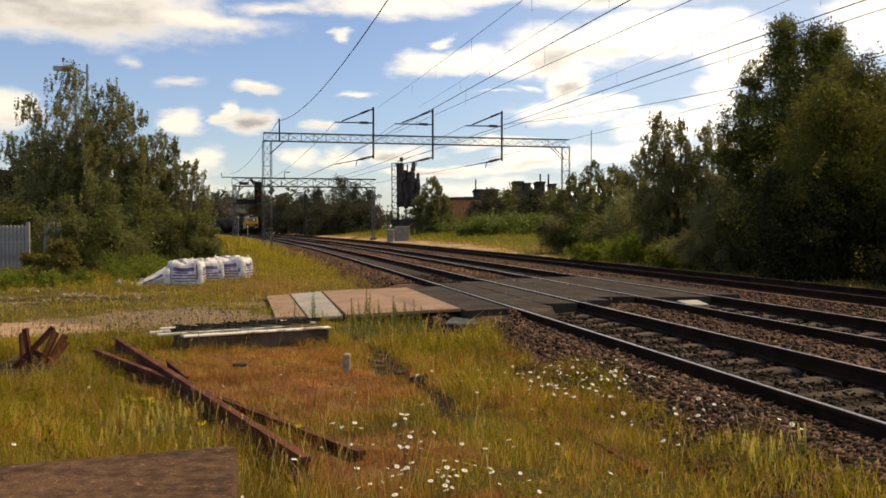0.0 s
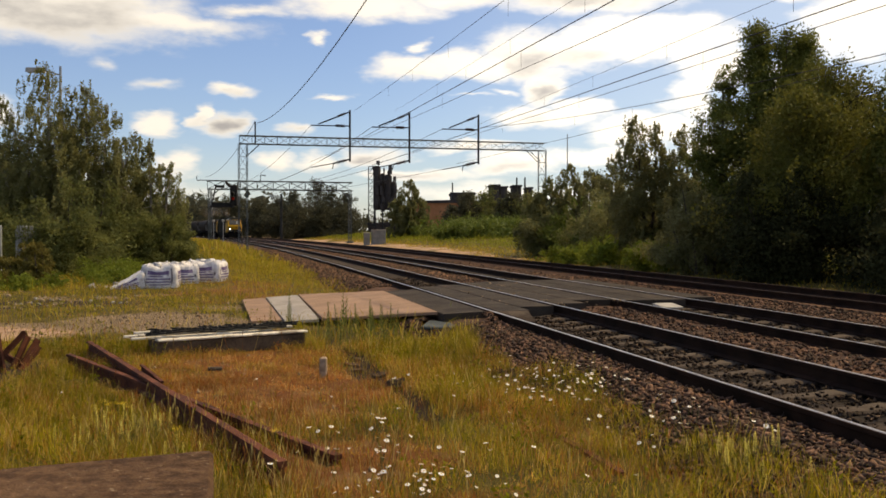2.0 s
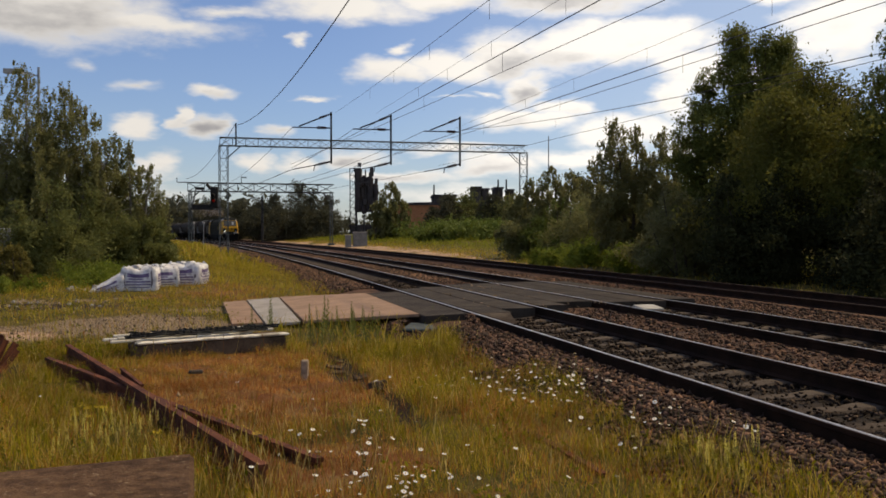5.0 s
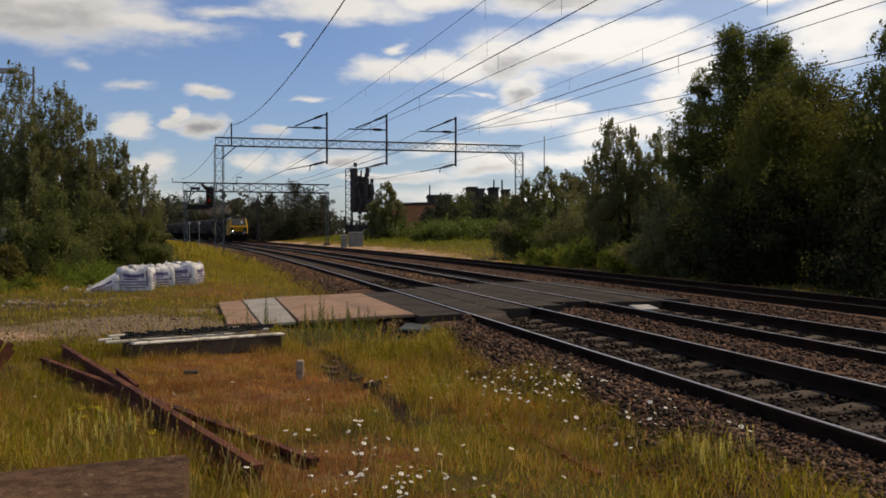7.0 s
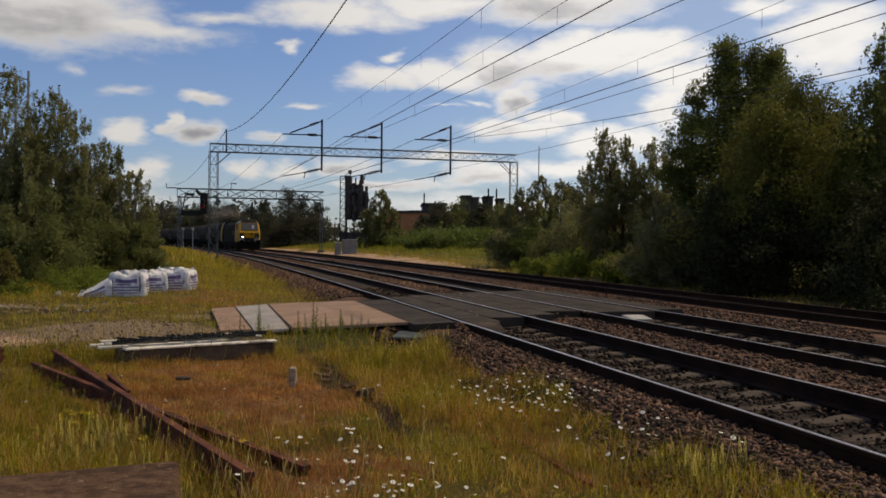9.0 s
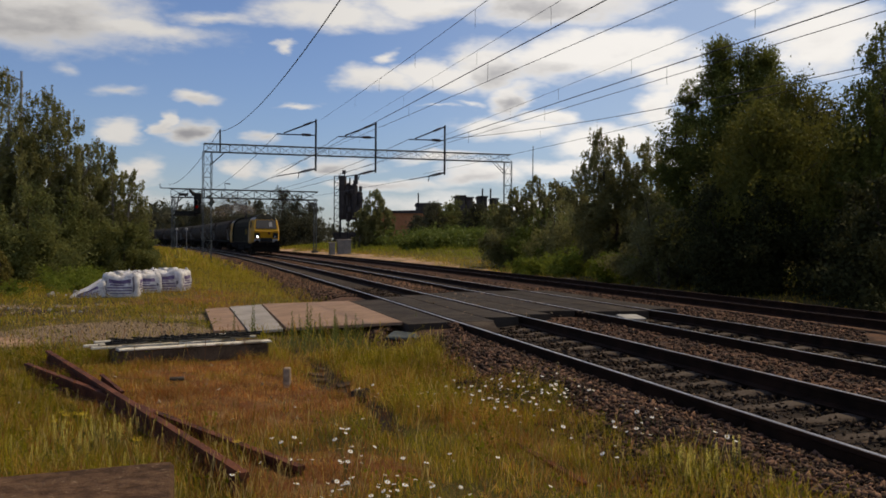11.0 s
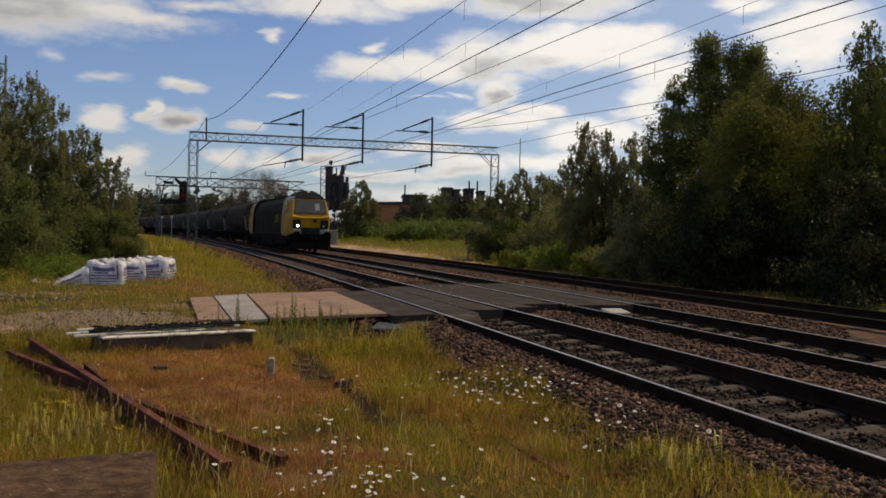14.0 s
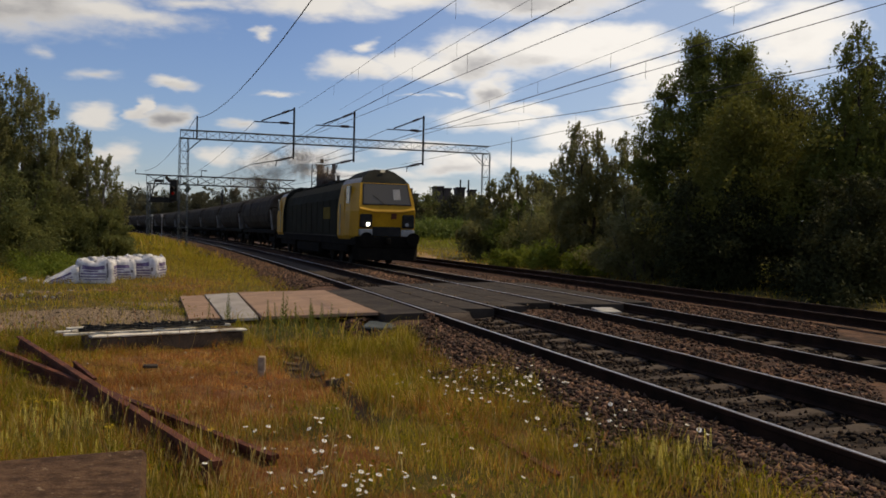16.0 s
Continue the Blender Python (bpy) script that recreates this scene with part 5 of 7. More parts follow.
    for k, (x, y, h, w, m) in enumerate(((7.6, 57, 2.9, 3.8, B), (9.8, 54, 3.2, 4.0, G), (11.6, 52, 3.9, 4.4, B), (13.2, 51, 4.6, 5.0, B), (10.0, 48.5, 3.6, 3.8, B), (12.0, 60, 6.0, 4.5, D))):
        build_tree("shrub", "leafy green bush at the edge of the siding", "shrub", x, y, -0.1, h, w, m, bark, 50 + k, 26, 400, 0.14, 0.07, 0.02, 0.45, 0.25, gr, stems=4)
    for k, (x, y, h, w) in enumerate(((7.9, 46.0, 0.6, 2.0), (9.1, 43.6, 0.95, 2.4), (10.0, 40.5, 0.95, 2.2), (10.1, 37.4, 0.8, 2.0))):
        build_tree("tall_weeds", "clump of tall bright green weeds", "weeds", x, y, -0.25, h, w, M["leaf_fresh"], bark, 130 + k, 18, 220, 0.14, 0.02, 0.02, 0.2, 0.0, "weeds beside the siding", stems=6)
    # in the distance
    build_birch("ash_tree", "lone cone-shaped green tree", "tree", -1.25, 125, 0.3, [(0, 0, 0.2, 0, 7.7, 3.3, 0.01), (0.9, 0, 1.7, 0, 5.2, 2.7, 0.01), (-0.9, 0, -1.7, 0, 4.8, 2.7, 0.01), (0, -0.5, 0, -0.5, 4.0, 3.2, 0.01)], B, bark, 61, 40000, 0.21)
    for k, (x, y, h, w) in enumerate(((-19.2, 172, 11.6, 7), (-16.2, 169, 9.6, 7), (-13.4, 172, 8.8, 6), (-22.6, 167, 8.6, 7.5), (-26.2, 172, 7.6, 7.5), (-30, 172, 7.0, 7.5), (-34.5, 174, 7.4, 7.5), (-17.8, 164, 5.8, 8), (-14.2, 165, 5.4, 7), (-21.6, 163, 5.4, 8), (-25.5, 166, 5.0, 8))):
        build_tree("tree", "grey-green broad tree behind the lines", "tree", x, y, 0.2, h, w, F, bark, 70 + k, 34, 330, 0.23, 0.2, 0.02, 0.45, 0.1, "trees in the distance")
    for k, (x, y, h, w) in enumerate(((-47, 240, 10.4, 10), (-54, 255, 11, 10), (-64.5, 280, 12.4, 12), (-73.7, 300, 13.2, 12))):
        build_tree("tree", "grey-green broad tree behind the lines", "tree", x, y, 0.3, h, w, D, bark, 170 + k, 34, 330, 0.23, 0.2, 0.03, 0.5, 0.1, "trees in the distance")
    for k, (x, y, h, w) in enumerate(((7.4, 150, 7.2, 7), (10.6, 151, 7.7, 7.5), (14.6, 150, 7.2, 8), (18.6, 148, 6.8, 8), (5.6, 147, 5.0, 5))):
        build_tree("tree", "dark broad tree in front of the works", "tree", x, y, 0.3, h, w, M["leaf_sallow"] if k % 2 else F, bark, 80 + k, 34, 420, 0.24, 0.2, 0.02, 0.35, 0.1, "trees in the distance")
    for k, (x, y, h, w) in enumerate(((3.5, 118, 1.3, 6), (7.0, 114, 1.5, 6.5), (10.5, 112, 1.6, 6.5), (5.4, 124, 1.9, 7), (9.5, 122, 2.1, 7), (14.0, 108, 1.8, 7), (13.0, 120, 2.0, 7), (4.6, 104, 0.8, 4.5), (7.4, 101, 0.95, 5), (10.4, 98, 1.1, 5), (12.6, 94, 1.2, 5), (6.0, 109, 1.1, 5.5))):
        build_tree("bramble", "low mound of green brambles", "shrub", x, y, 0.45, h, w, G, bark, 90 + k, 26, 260, 0.24, 0.03, 0.02, 0.2, 0.0, "brambles", squash=0.7, stems=5)


plant_trees()


def far_woods():
    """Ring of far trees that closes the horizon."""
    rng = np.random.default_rng(5)
    cs, rs = [], []
    for k in range(900):
        a = rng.uniform(-math.pi, math.pi)
        d = rng.uniform(420, 560)
        h = rng.uniform(7, 13)
        c = np.array([math.sin(a) * d, math.cos(a) * d, h * 0.42])
        cs.append(c), rs.append((9, 9, h * 0.55))
    for k in range(170):
        a = radians(rng.uniform(-19, -8))
        d = rng.uniform(250, 330)
        cs.append(np.array([math.sin(a) * d, math.cos(a) * d, 3.5])), rs.append((6, 6, rng.uniform(4, 6.5)))
    v, f = leaf_cloud(rng, np.array(cs), np.array(rs), 90000, 1.9, 0.2)
    tagged(new("far_woods", quick("far_woods", v, f, M["leaf_far_haze"])), "dark wooded skyline far away", "trees", kind="stuff")


far_woods()


# ---- the works in the distance ----
def build_works():
    t = thing("silo_tower", "black steel silo tower of the works", "tower", pose(-1.9, 0, 0))
    g = Geo()
    for x in (-14.8, -13.0):
        for y in (300, 302):
            g.tube([(x, y, -0.3), (x, y, 22.2)], 0.13, 4)
    for k in range(11):
        z = 1 + 2.1 * k
        g.tube([(-14.8, 300, z), (-13.0, 300, z)], 0.1, 4).tube([(-14.8, 300, z), (-13.0, 300, min(z + 2.1, 22.2))], 0.08, 4)
    part("stair_tower", g, M["dark_steel"], t)
    rng = random.Random(77)
    for x, r, z0, z1 in ((-12.1, 1.25, 9.5, 21.8), (-10.2, 0.8, 9, 19.4), (-8.4, 1.25, 9.5, 19.0), (-6.6, 1.0, 10, 16.8)):
        g = Geo().tube([(x, 301, z0 - 1.6), (x, 301, z0 - 1.2), (x, 301, z1), (x, 301, z1 + 0.5)], [r * 0.8, r, r, r * 0.6], 9)
        z = z0 - 1.0
        while z < z1 + 0.4:
            h = rng.uniform(2.0, 4.2)
            g.box(x + rng.uniform(-0.7, 0.7) * r, 299.6, z + h / 2, r * rng.uniform(0.5, 1.2), rng.uniform(0.8, 1.6), h * rng.uniform(0.5, 0.9))
            z += h
        g.box(x + 0.5 * r, 300, z1 + 0.7, 0.25, 0.25, 2.0)
        part("silo", g, M["clad_dark"], t)
    for x, y, z, w, d, h in ((-12.3, 301, 21.4, 2.0, 4, 1.6), (-8.3, 301, 19.5, 0.7, 1.5, 2.6), (-9.5, 302, 12.5, 5.6, 3, 5.0)):
        part("head_house", Geo().box(x, y, z, w, d, h), M["clad_dark"], t)
    g = Geo()
    for x in (-12.6, -10.2, -7.8, -5.2):
        g.tube([(x, 300.5, -0.3), (x, 300.5, 10)], 0.22, 5)
    part("legs", g, M["dark_steel"], t)

    def hall(label, x0, x1, y, z1, depth, wall, roof_m, slope=0.0):
        h = thing("factory_hall", label, "building")
        part("wall", Geo().box((x0 + x1) / 2, y + depth / 2, z1 / 2 - 0.2, x1 - x0, depth, z1 + 0.4), wall, h)
        part("roof", Geo().loft([[(x0 - 0.4, yy, z1 - 0.2), (x1 + 0.4, yy, z1 - 0.2), (x1 + 0.4, yy, z1 + 0.5), ((x0 + x1) / 2, yy, z1 + 0.5 + slope), (x0 - 0.4, yy, z1 + 0.5)] for yy in (y - 0.4, y + depth + 0.4)]), roof_m, h)
        return h
    hall("long brown brick factory hall with a dark roof", -2.5, 24, 320, 11.0, 20, M["brick_far"], M["clad_dark"], 0.4)
    hall("low dark annexe below the silos", -18, -2.6, 322, 3.4, 16, M["clad_dark"], M["clad_dark"], 0.2)
    h = hall("low brown works building with a dark roof", 0, 16, 345, 11.6, 20, M["clad_dark"], M["clad_dark"])
    for k in range(8):
        part("window", Geo().box(1 + 1.9 * k, 344.9, 10.4, 1.4, 0.3, 1.2), M["clad_dark"], h)
    hall("dark clad works building", 11.6, 20, 335, 14.6, 20, M["clad_dark"], M["clad_dark"])
    c = thing("chimney", "thin dark steel works chimney", "chimney", pose(11.9, 334.2, 0))
    part("shaft", Geo().tube([(0, 0, -0.3), (0, 0, 18.6)], [0.35, 0.25], 8), M["dark_steel"], c)
    for x0, x1, y, z1 in ((31, 34.8, 400, 20.8), (35.4, 38.4, 402, 20.2), (41.3, 44.8, 404, 20.8), (47.2, 49.4, 402, 19.8)):
        hall("square dark clad works block", x0, x1, y, z1, 14, M["clad_dark"], M["clad_dark"])
    hall("low dark clad works building", 29, 58, 408, 14.5, 14, M["clad_dark"], M["clad_dark"])
    for x in (42.6, 46.2):
        c = thing("chimney", "thin dark steel works chimney", "chimney", pose(x, 403, 0), "chimneys")
        part("shaft", Geo().tube([(0, 0, -0.3), (0, 0, 24.5)], [0.45, 0.35], 8), M["dark_steel"], c)
    m = thing("radio_mast", "thin pole standing behind the bushes", "mast", pose(16.1, 100, 0))
    part("shaft", Geo().tube([(0, 0, -0.3), (0, 0, 11.8)], [0.09, 0.05], 6), M["galv"], m)
    # shed behind the birches
    s = thing("warehouse", "grey clad warehouse with a low roof behind the trees", "building")
    part("wall", Geo().box(-52, 72, 2.2, 50, 20, 5.0), M["clad_grey"], s)
    part("roof", Geo().loft([[(-78, yy, 4.7), (-26.5, yy, 4.7), (-26.5, yy, 5.0), (-52, yy, 6.2), (-78, yy, 5.0)] for yy in (61.5, 82.5)]), M["clad_dark"], s)


build_works()


def build_cabinets():
    for x, y, w, h, d in ((-5.75, 100, 0.62, 1.25, 0.5), (-4.5, 100.5, 1.5, 1.5, 0.7)):
        c = thing("equipment_cabinet", "grey steel trackside equipment cabinet", "cabinet", pose(x, y, float(ground_z(np.float64(x), np.float64(y))), 0, 0, 10), "trackside cabinets")
        part("body", Geo().box(0, 0, h / 2, w, d, h + 0.1, cut=0.02), M["cabinet"], c)
        part("lid", Geo().box(0, -0.03, h + 0.07, w + 0.1, d + 0.12, 0.07, cut=0.015), M["white_paint"], c)
        for k in range(2 if w > 1 else 1):
            part("door", Geo().box(0 if w < 1 else (k - 0.5) * 0.72, -d / 2 - 0.012, h * 0.5, 0.5 if w < 1 else 0.66, 0.03, h * 0.82, cut=0.006), M["cabinet"], c)
        part("plinth", Geo().box(0, 0, -0.1, w + 0.2, d + 0.2, 0.3), M["concrete"], c)


build_cabinets()


def build_lamp_post():
    x, y = -16.2, 42.0
    t = thing("street_lamp", "grey street lamp behind the birches", "street lamp", pose(x, y, -0.2))
    part("pole", Geo().tube([(0, 0, -0.2), (0, 0, 4), (0, 0, 8.9)], [0.09, 0.075, 0.055], 8), M["galv"], t)
    part("arm", Geo().tube([(0, 0, 8.5), (-0.75, 0, 8.72)], 0.035, 6), M["galv"], t)
    part("lantern", Geo().loft([[(-1.5 + dx, sy, 8.72 + dz) for sy, dz in ((-0.16, -0.1), (0.16, -0.1), (0.12, 0.1), (-0.12, 0.1))] for dx in (0.0, 0.1, 0.7, 0.8)]), M["white_paint"], t)


build_lamp_post()


def build_fence():
    f = thing("palisade_fence", "grey steel palisade fence half hidden in bushes", "fence")
    pale = Geo().loft([[(-0.05, 0.012, z), (-0.02, -0.012, z), (0.02, -0.012, z), (0.05, 0.012, z), (0.05, 0.016, z), (-0.05, 0.016, z)] for z in (0.0, 1.66)] +
                      [[(-0.006, 0.012, 1.72), (-0.003, 0, 1.72), (0.003, 0, 1.72), (0.006, 0.012, 1.72), (0.006, 0.016, 1.72), (-0.006, 0.016, 1.72)]]).mesh("pale", M["fence"])
    a, b = Vector((-14.2, 27.4, -0.35)), Vector((-12.75, 28.1, -0.35))
    a2, b2 = Vector((-13.0, 30.0, -0.25)), Vector((-12.55, 30.3, -0.25))
    n = 15
    d = (b - a) / n
    turn = math.degrees(math.atan2(d.y, d.x))
    for k in range(n + 1):
        o = new("pale", pale)
        o.parent, o.matrix_local = f, Matrix.Translation(a + d * k) @ pose(0, 0, 0, 0, 0, turn)
    for k in range(7):
        o = new("pale", pale)
        o.parent, o.matrix_local = f, Matrix.Translation(a2.lerp(b2, k / 6)) @ pose(0, 0, 0, 0, 0, 20)
    for p in (a, b):
        part("post", Geo().box(p.x + 0.03, p.y + 0.06, 0.5, 0.1, 0.1, 1.9, cut=0.01), M["fence"], f)
    for z in (0.05, 1.05):
        part("rail", Geo().tube([a + Vector((0.03, 0.05, 0.35 + z)), b + Vector((0.03, 0.05, 0.35 + z))], 0.025, 4), M["fence"], f)
        part("rail", Geo().tube([a2 + Vector((0.0, 0.05, 0.35 + z)), b2 + Vector((0.0, 0.05, 0.35 + z))], 0.025, 4), M["fence"], f)


build_fence()


# ---- things on the grass ----
SLAB = [(-1.13, 5.04), (-4.68, 3.66), (-4.10, 1.02), (-0.55, 2.40)]


def build_slab():
    """Low concrete loading slab at the camera's feet."""
    g = Geo()
    ring = SLAB
    c = Vector((-2.6, 3.0, 0))
    top = [Vector((x, y, 0.10)) for x, y in ring]
    low = [Vector((x, y, -0.55)) for x, y in ring]
    edge = [p - Vector((0, 0, 0.03)) for p in top]
    ins = [p + (c - p).normalized() * 0.03 for p in top]
    for p in ins:
        p.z = 0.10
    g.loft([low, edge, ins])
    tagged(part("concrete_slab", g, M["slab"]), "weathered brown concrete slab with lichen", "slab")


build_slab()


def rusty_rail(a, b, label, scale=1.0, lean=0.0):
    a, b = Vector(a), Vector(b)
    d = (b - a).normalized()
    s = d.cross(Vector((0, 0, 1))).normalized()
    up = s.cross(d)
    pts = [(-0.07, -0.16), (-0.07, -0.148), (-0.012, -0.125), (-0.010, -0.045), (-0.035, -0.034), (-0.033, -0.004), (0.033, -0.004), (0.035, -0.034), (0.010, -0.045), (0.012, -0.125), (0.07, -0.148), (0.07, -0.16)]
    rings = []
    for p in (a, a.lerp(b, 0.5), b):
        rings.append([p + s * (u * scale + v * lean) + up * v * scale for u, v in pts])
    tagged(part("rusty_rail", Geo().loft(rings), M["rust"]), label, "scrap rail", "scrap rails")


def build_scrap():
    rusty_rail((-4.25, 11.89, -0.12), (-0.85, 5.70, -0.13), "long rusty red scrap rail lying across another", 0.98)
    rusty_rail((-4.13, 10.9, -0.15), (-0.55, 6.18, -0.21), "long rusty red scrap rail lying in the grass", 0.95)
    rusty_rail((-2.95, 9.8, -0.12), (-2.5, 8.95, -0.16), "short rusty scrap rail beside the long ones", 0.55)
    # heap of rusty steel off-cuts, leaning on each other
    for a, b in (((-4.71, 10.38, 0.16), (-4.60, 10.30, -0.32)), ((-4.46, 10.42, 0.18), (-4.90, 10.30, -0.32)), ((-4.85, 10.55, 0.09), (-4.77, 10.40, -0.32)), ((-4.56, 10.72, 0.09), (-4.68, 10.55, -0.3)),
                 ((-4.50, 10.85, 0.04), (-4.64, 10.65, -0.3)), ((-4.44, 10.75, -0.02), (-4.56, 10.5, -0.3)), ((-4.92, 10.8, -0.05), (-4.5, 10.6, -0.26))):
        rusty_rail(a, b, "short rusty steel off-cut leaning in a heap", 0.42)


build_scrap()


def build_sleeper_stack():
    m = pose(-2.62, 12.2, -0.33, 0, 0, 31)
    for k, y in enumerate((0.0, 0.30)):
        s = new("spare_sleeper", Geo().box(0.12, 0, 0.11, 2.05, 0.26, 0.22, cut=0.02).mesh("spare_sleeper", M["dark_timber"]))
        s.matrix_world = m @ pose(0.05 * k, y, 0, 0, 0, 1.5 * k)
        tagged(s, "dark timber sleeper lying in the grass", "sleeper", "spare sleepers")
    front = new("plank", Geo().box(0.13, 0, 0, 2.05, 0.15, 0.03, cut=0.01).mesh("plank", M["pale_timber"]))
    front.matrix_world = m @ pose(0.02, -0.075, 0.236, 0, 0, 0)
    tagged(front, "pale weathered plank along the sleepers", "plank", "battens")
    for k, (x, y, l, rz, z) in enumerate(((-0.2, 0.10, 1.9, 1.0, 0.255), (-0.16, 0.25, 2.1, 2.0, 0.275), (0.1, 0.42, 2.3, 3.5, 0.30), (-0.6, 0.17, 0.9, 5, 0.29), (0.62, 0.20, 0.9, -3, 0.285), (0.2, 0.34, 0.8, 7, 0.31))):
        p = new("plank", Geo().box(0, 0, 0, l, 0.048, 0.03, cut=0.006).mesh("plank", M["pale_timber"]))
        p.matrix_world = m @ pose(x, y, z, 0, 0, rz)
        tagged(p, "thin pale timber batten on the sleepers", "plank", "battens")
    rng = random.Random(4)
    for k in range(18):
        x = -0.9 + 1.95 * (k + rng.random()) / 18
        c = new("rail_chair", Geo().box(0, 0, 0.012, 0.24, 0.08, 0.024, cut=0.006).box(-0.05, 0, 0.035, 0.02, 0.07, 0.045, cut=0.006).box(0.05, 0, 0.035, 0.02, 0.07, 0.045, cut=0.006).tube([(-0.14, 0.03, 0.03), (0.14, -0.03, 0.04)], 0.01, 6).mesh("rail_chair", M["black_iron"]))
        c.matrix_world = m @ pose(x, 0.2 + 0.06 * x + rng.uniform(-0.22, 0.10), 0.302, rng.uniform(-12, 12), rng.uniform(-8, 8), rng.uniform(-30, 30))
        tagged(c, "black iron rail fastening lying on the battens", "rail fastening", "rail fastenings")


build_sleeper_stack()


def build_bag(x, y, z, rz, w, h, seed, label, wedge=0.0):
    """A full bulk bag: bulging creased sides, raised corners, a crumpled top, straps with loops and a printed band on each face."""
    rng = np.random.default_rng(seed)
    b = thing("bulk_bag", label, "bulk bag", pose(x, y, z, 0, 0, rz), "bulk bags")
    ph = rng.uniform(0, 6.28, 8)
    levels, widths = (0.0, 0.08, 0.3, 0.55, 0.8, 0.93, 1.0), (0.96, 1.0, 1.03, 1.03, 1.0, 0.97, 0.90)

    def skin(a, f, out=1.0):
        """A point of the side: a round the bag, f from its foot to its shoulder."""
        c, s = math.cos(a), math.sin(a)
        corner = math.sin(2 * a) ** 2
        r = 1 / max(abs(c), abs(s)) ** 0.86 * w / 2 * float(np.interp(f, levels, widths))
        r *= 1 + 0.014 * math.sin(17 * a + ph[0] + 5 * f) + 0.02 * math.sin(11 * a + ph[1] - 6 * f) * f + 0.018 * math.sin(14 * f + ph[2] + 3 * math.sin(3 * a))
        zz = f * h * (1 + (0.10 * corner - 0.05 + 0.03 * math.sin(5 * a + ph[3])) * f * f)
        low = 1 - wedge * min(1, max(0, 0.5 - c * r / w))
        return Vector((c * r * out, s * r * out, zz * low))
    n = 56
    rings = [[skin(2 * math.pi * k / n, f) for k in range(n)] for f in (0.0, 0.05, 0.14, 0.25, 0.36, 0.47, 0.58, 0.69, 0.80, 0.88, 0.95, 1.0)]
    for q, up in ((0.8, 0.02), (0.55, 0.03), (0.25, 0.05), (0.03, 0.05)):
        if wedge:
            rings.append([Vector((p.x * q, p.y * q, h * (1 - wedge * min(1, max(0, 0.5 - p.x * q / w))) + 0.02 * h * rng.normal())) for p in rings[11]])
        else:
            rings.append([Vector((p.x * q, p.y * q, p.z + h * up + (0.035 * h * rng.normal() if q > 0.1 else 0.0))) for p in rings[11]])
    part("sack", Geo().loft(rings), M["sack"], b, smooth=True)

    def patch(a0, a1, f0, f1, out, cols):
        g = Geo()
        g.v = [tuple(skin(a0 + (a1 - a0) * i / cols, f, out)) for f in (f0, (f0 + f1) / 2, f1) for i in range(cols + 1)]
        g.f = [(r * (cols + 1) + i, r * (cols + 1) + i + 1, (r + 1) * (cols + 1) + i + 1, (r + 1) * (cols + 1) + i) for r in range(2) for i in range(cols)]
        return g
    # printed lettering too small to read, as bars
    for face in range(4):
        mid = math.pi / 2 * face
        for f0, f1, ha, shift in ((0.64, 0.80, 0.52, 0.0), (0.54, 0.60, 0.34, -0.12), (0.42, 0.48, 0.56, 0.0), (0.30, 0.35, 0.58, 0.0), (0.18, 0.22, 0.5, 0.05)):
            part("print", patch(mid - ha + shift, mid + ha + shift, f0, f1, 1.012, 10), M["sack_print"], b, "violet printed bar")
    if wedge:
        return b
    for k in range(4):
        for da in (-0.16, 0.16):
            a = math.pi / 4 + math.pi / 2 * k + da
            part("strap", patch(a - 0.035, a + 0.035, 0.02, 1.0, 1.02, 2), M["strap"], b)
        p, q = skin(math.pi / 4 + math.pi / 2 * k - 0.16, 0.98), skin(math.pi / 4 + math.pi / 2 * k + 0.16, 0.98)
        top = (p + q) / 2 * 0.93 + Vector((0, 0, h * rng.uniform(0.10, 0.2)))
        top.z = max(p.z, q.z) + h * rng.uniform(0.04, 0.13)
        part("loop", Geo().tube([p, p.lerp(top, 0.7), top, q.lerp(top, 0.7), q], 0.02, 6), M["sack"], b)
    # loose cloth of the filling spout
    g = Geo()
    g.loft([[Vector((math.cos(t) * w * q * (1 + 0.25 * math.sin(3 * t + ph[4])), math.sin(t) * w * q * (1 + 0.25 * math.sin(4 * t + ph[5])), h * up + 0.05 * h * math.sin(5 * t + ph[6]))) for t in (2 * math.pi * k / 24 for k in range(24))]
            for q, up in ((0.30, 0.98), (0.22, 1.05), (0.26, 1.12), (0.10, 1.08))])
    part("spout", g, M["sack"], b, "loose gathered cloth on top", smooth=True)
    return b


def build_bags():
    build_bag(-7.14, 25.5, -0.30, 8, 0.98, 0.62, 1, "full white woven bulk bag with violet print")
    build_bag(-6.42, 27.9, -0.30, -4, 1.05, 0.64, 2, "full white woven bulk bag with violet print")
    build_bag(-6.93, 26.8, -0.30, 25, 0.9, 0.60, 3, "white bulk bag standing between the others")
    build_bag(-7.98, 25.2, -0.30, 20, 0.9, 0.52, 4, "slumped half-empty white bulk bag", 0.97)


build_bags()

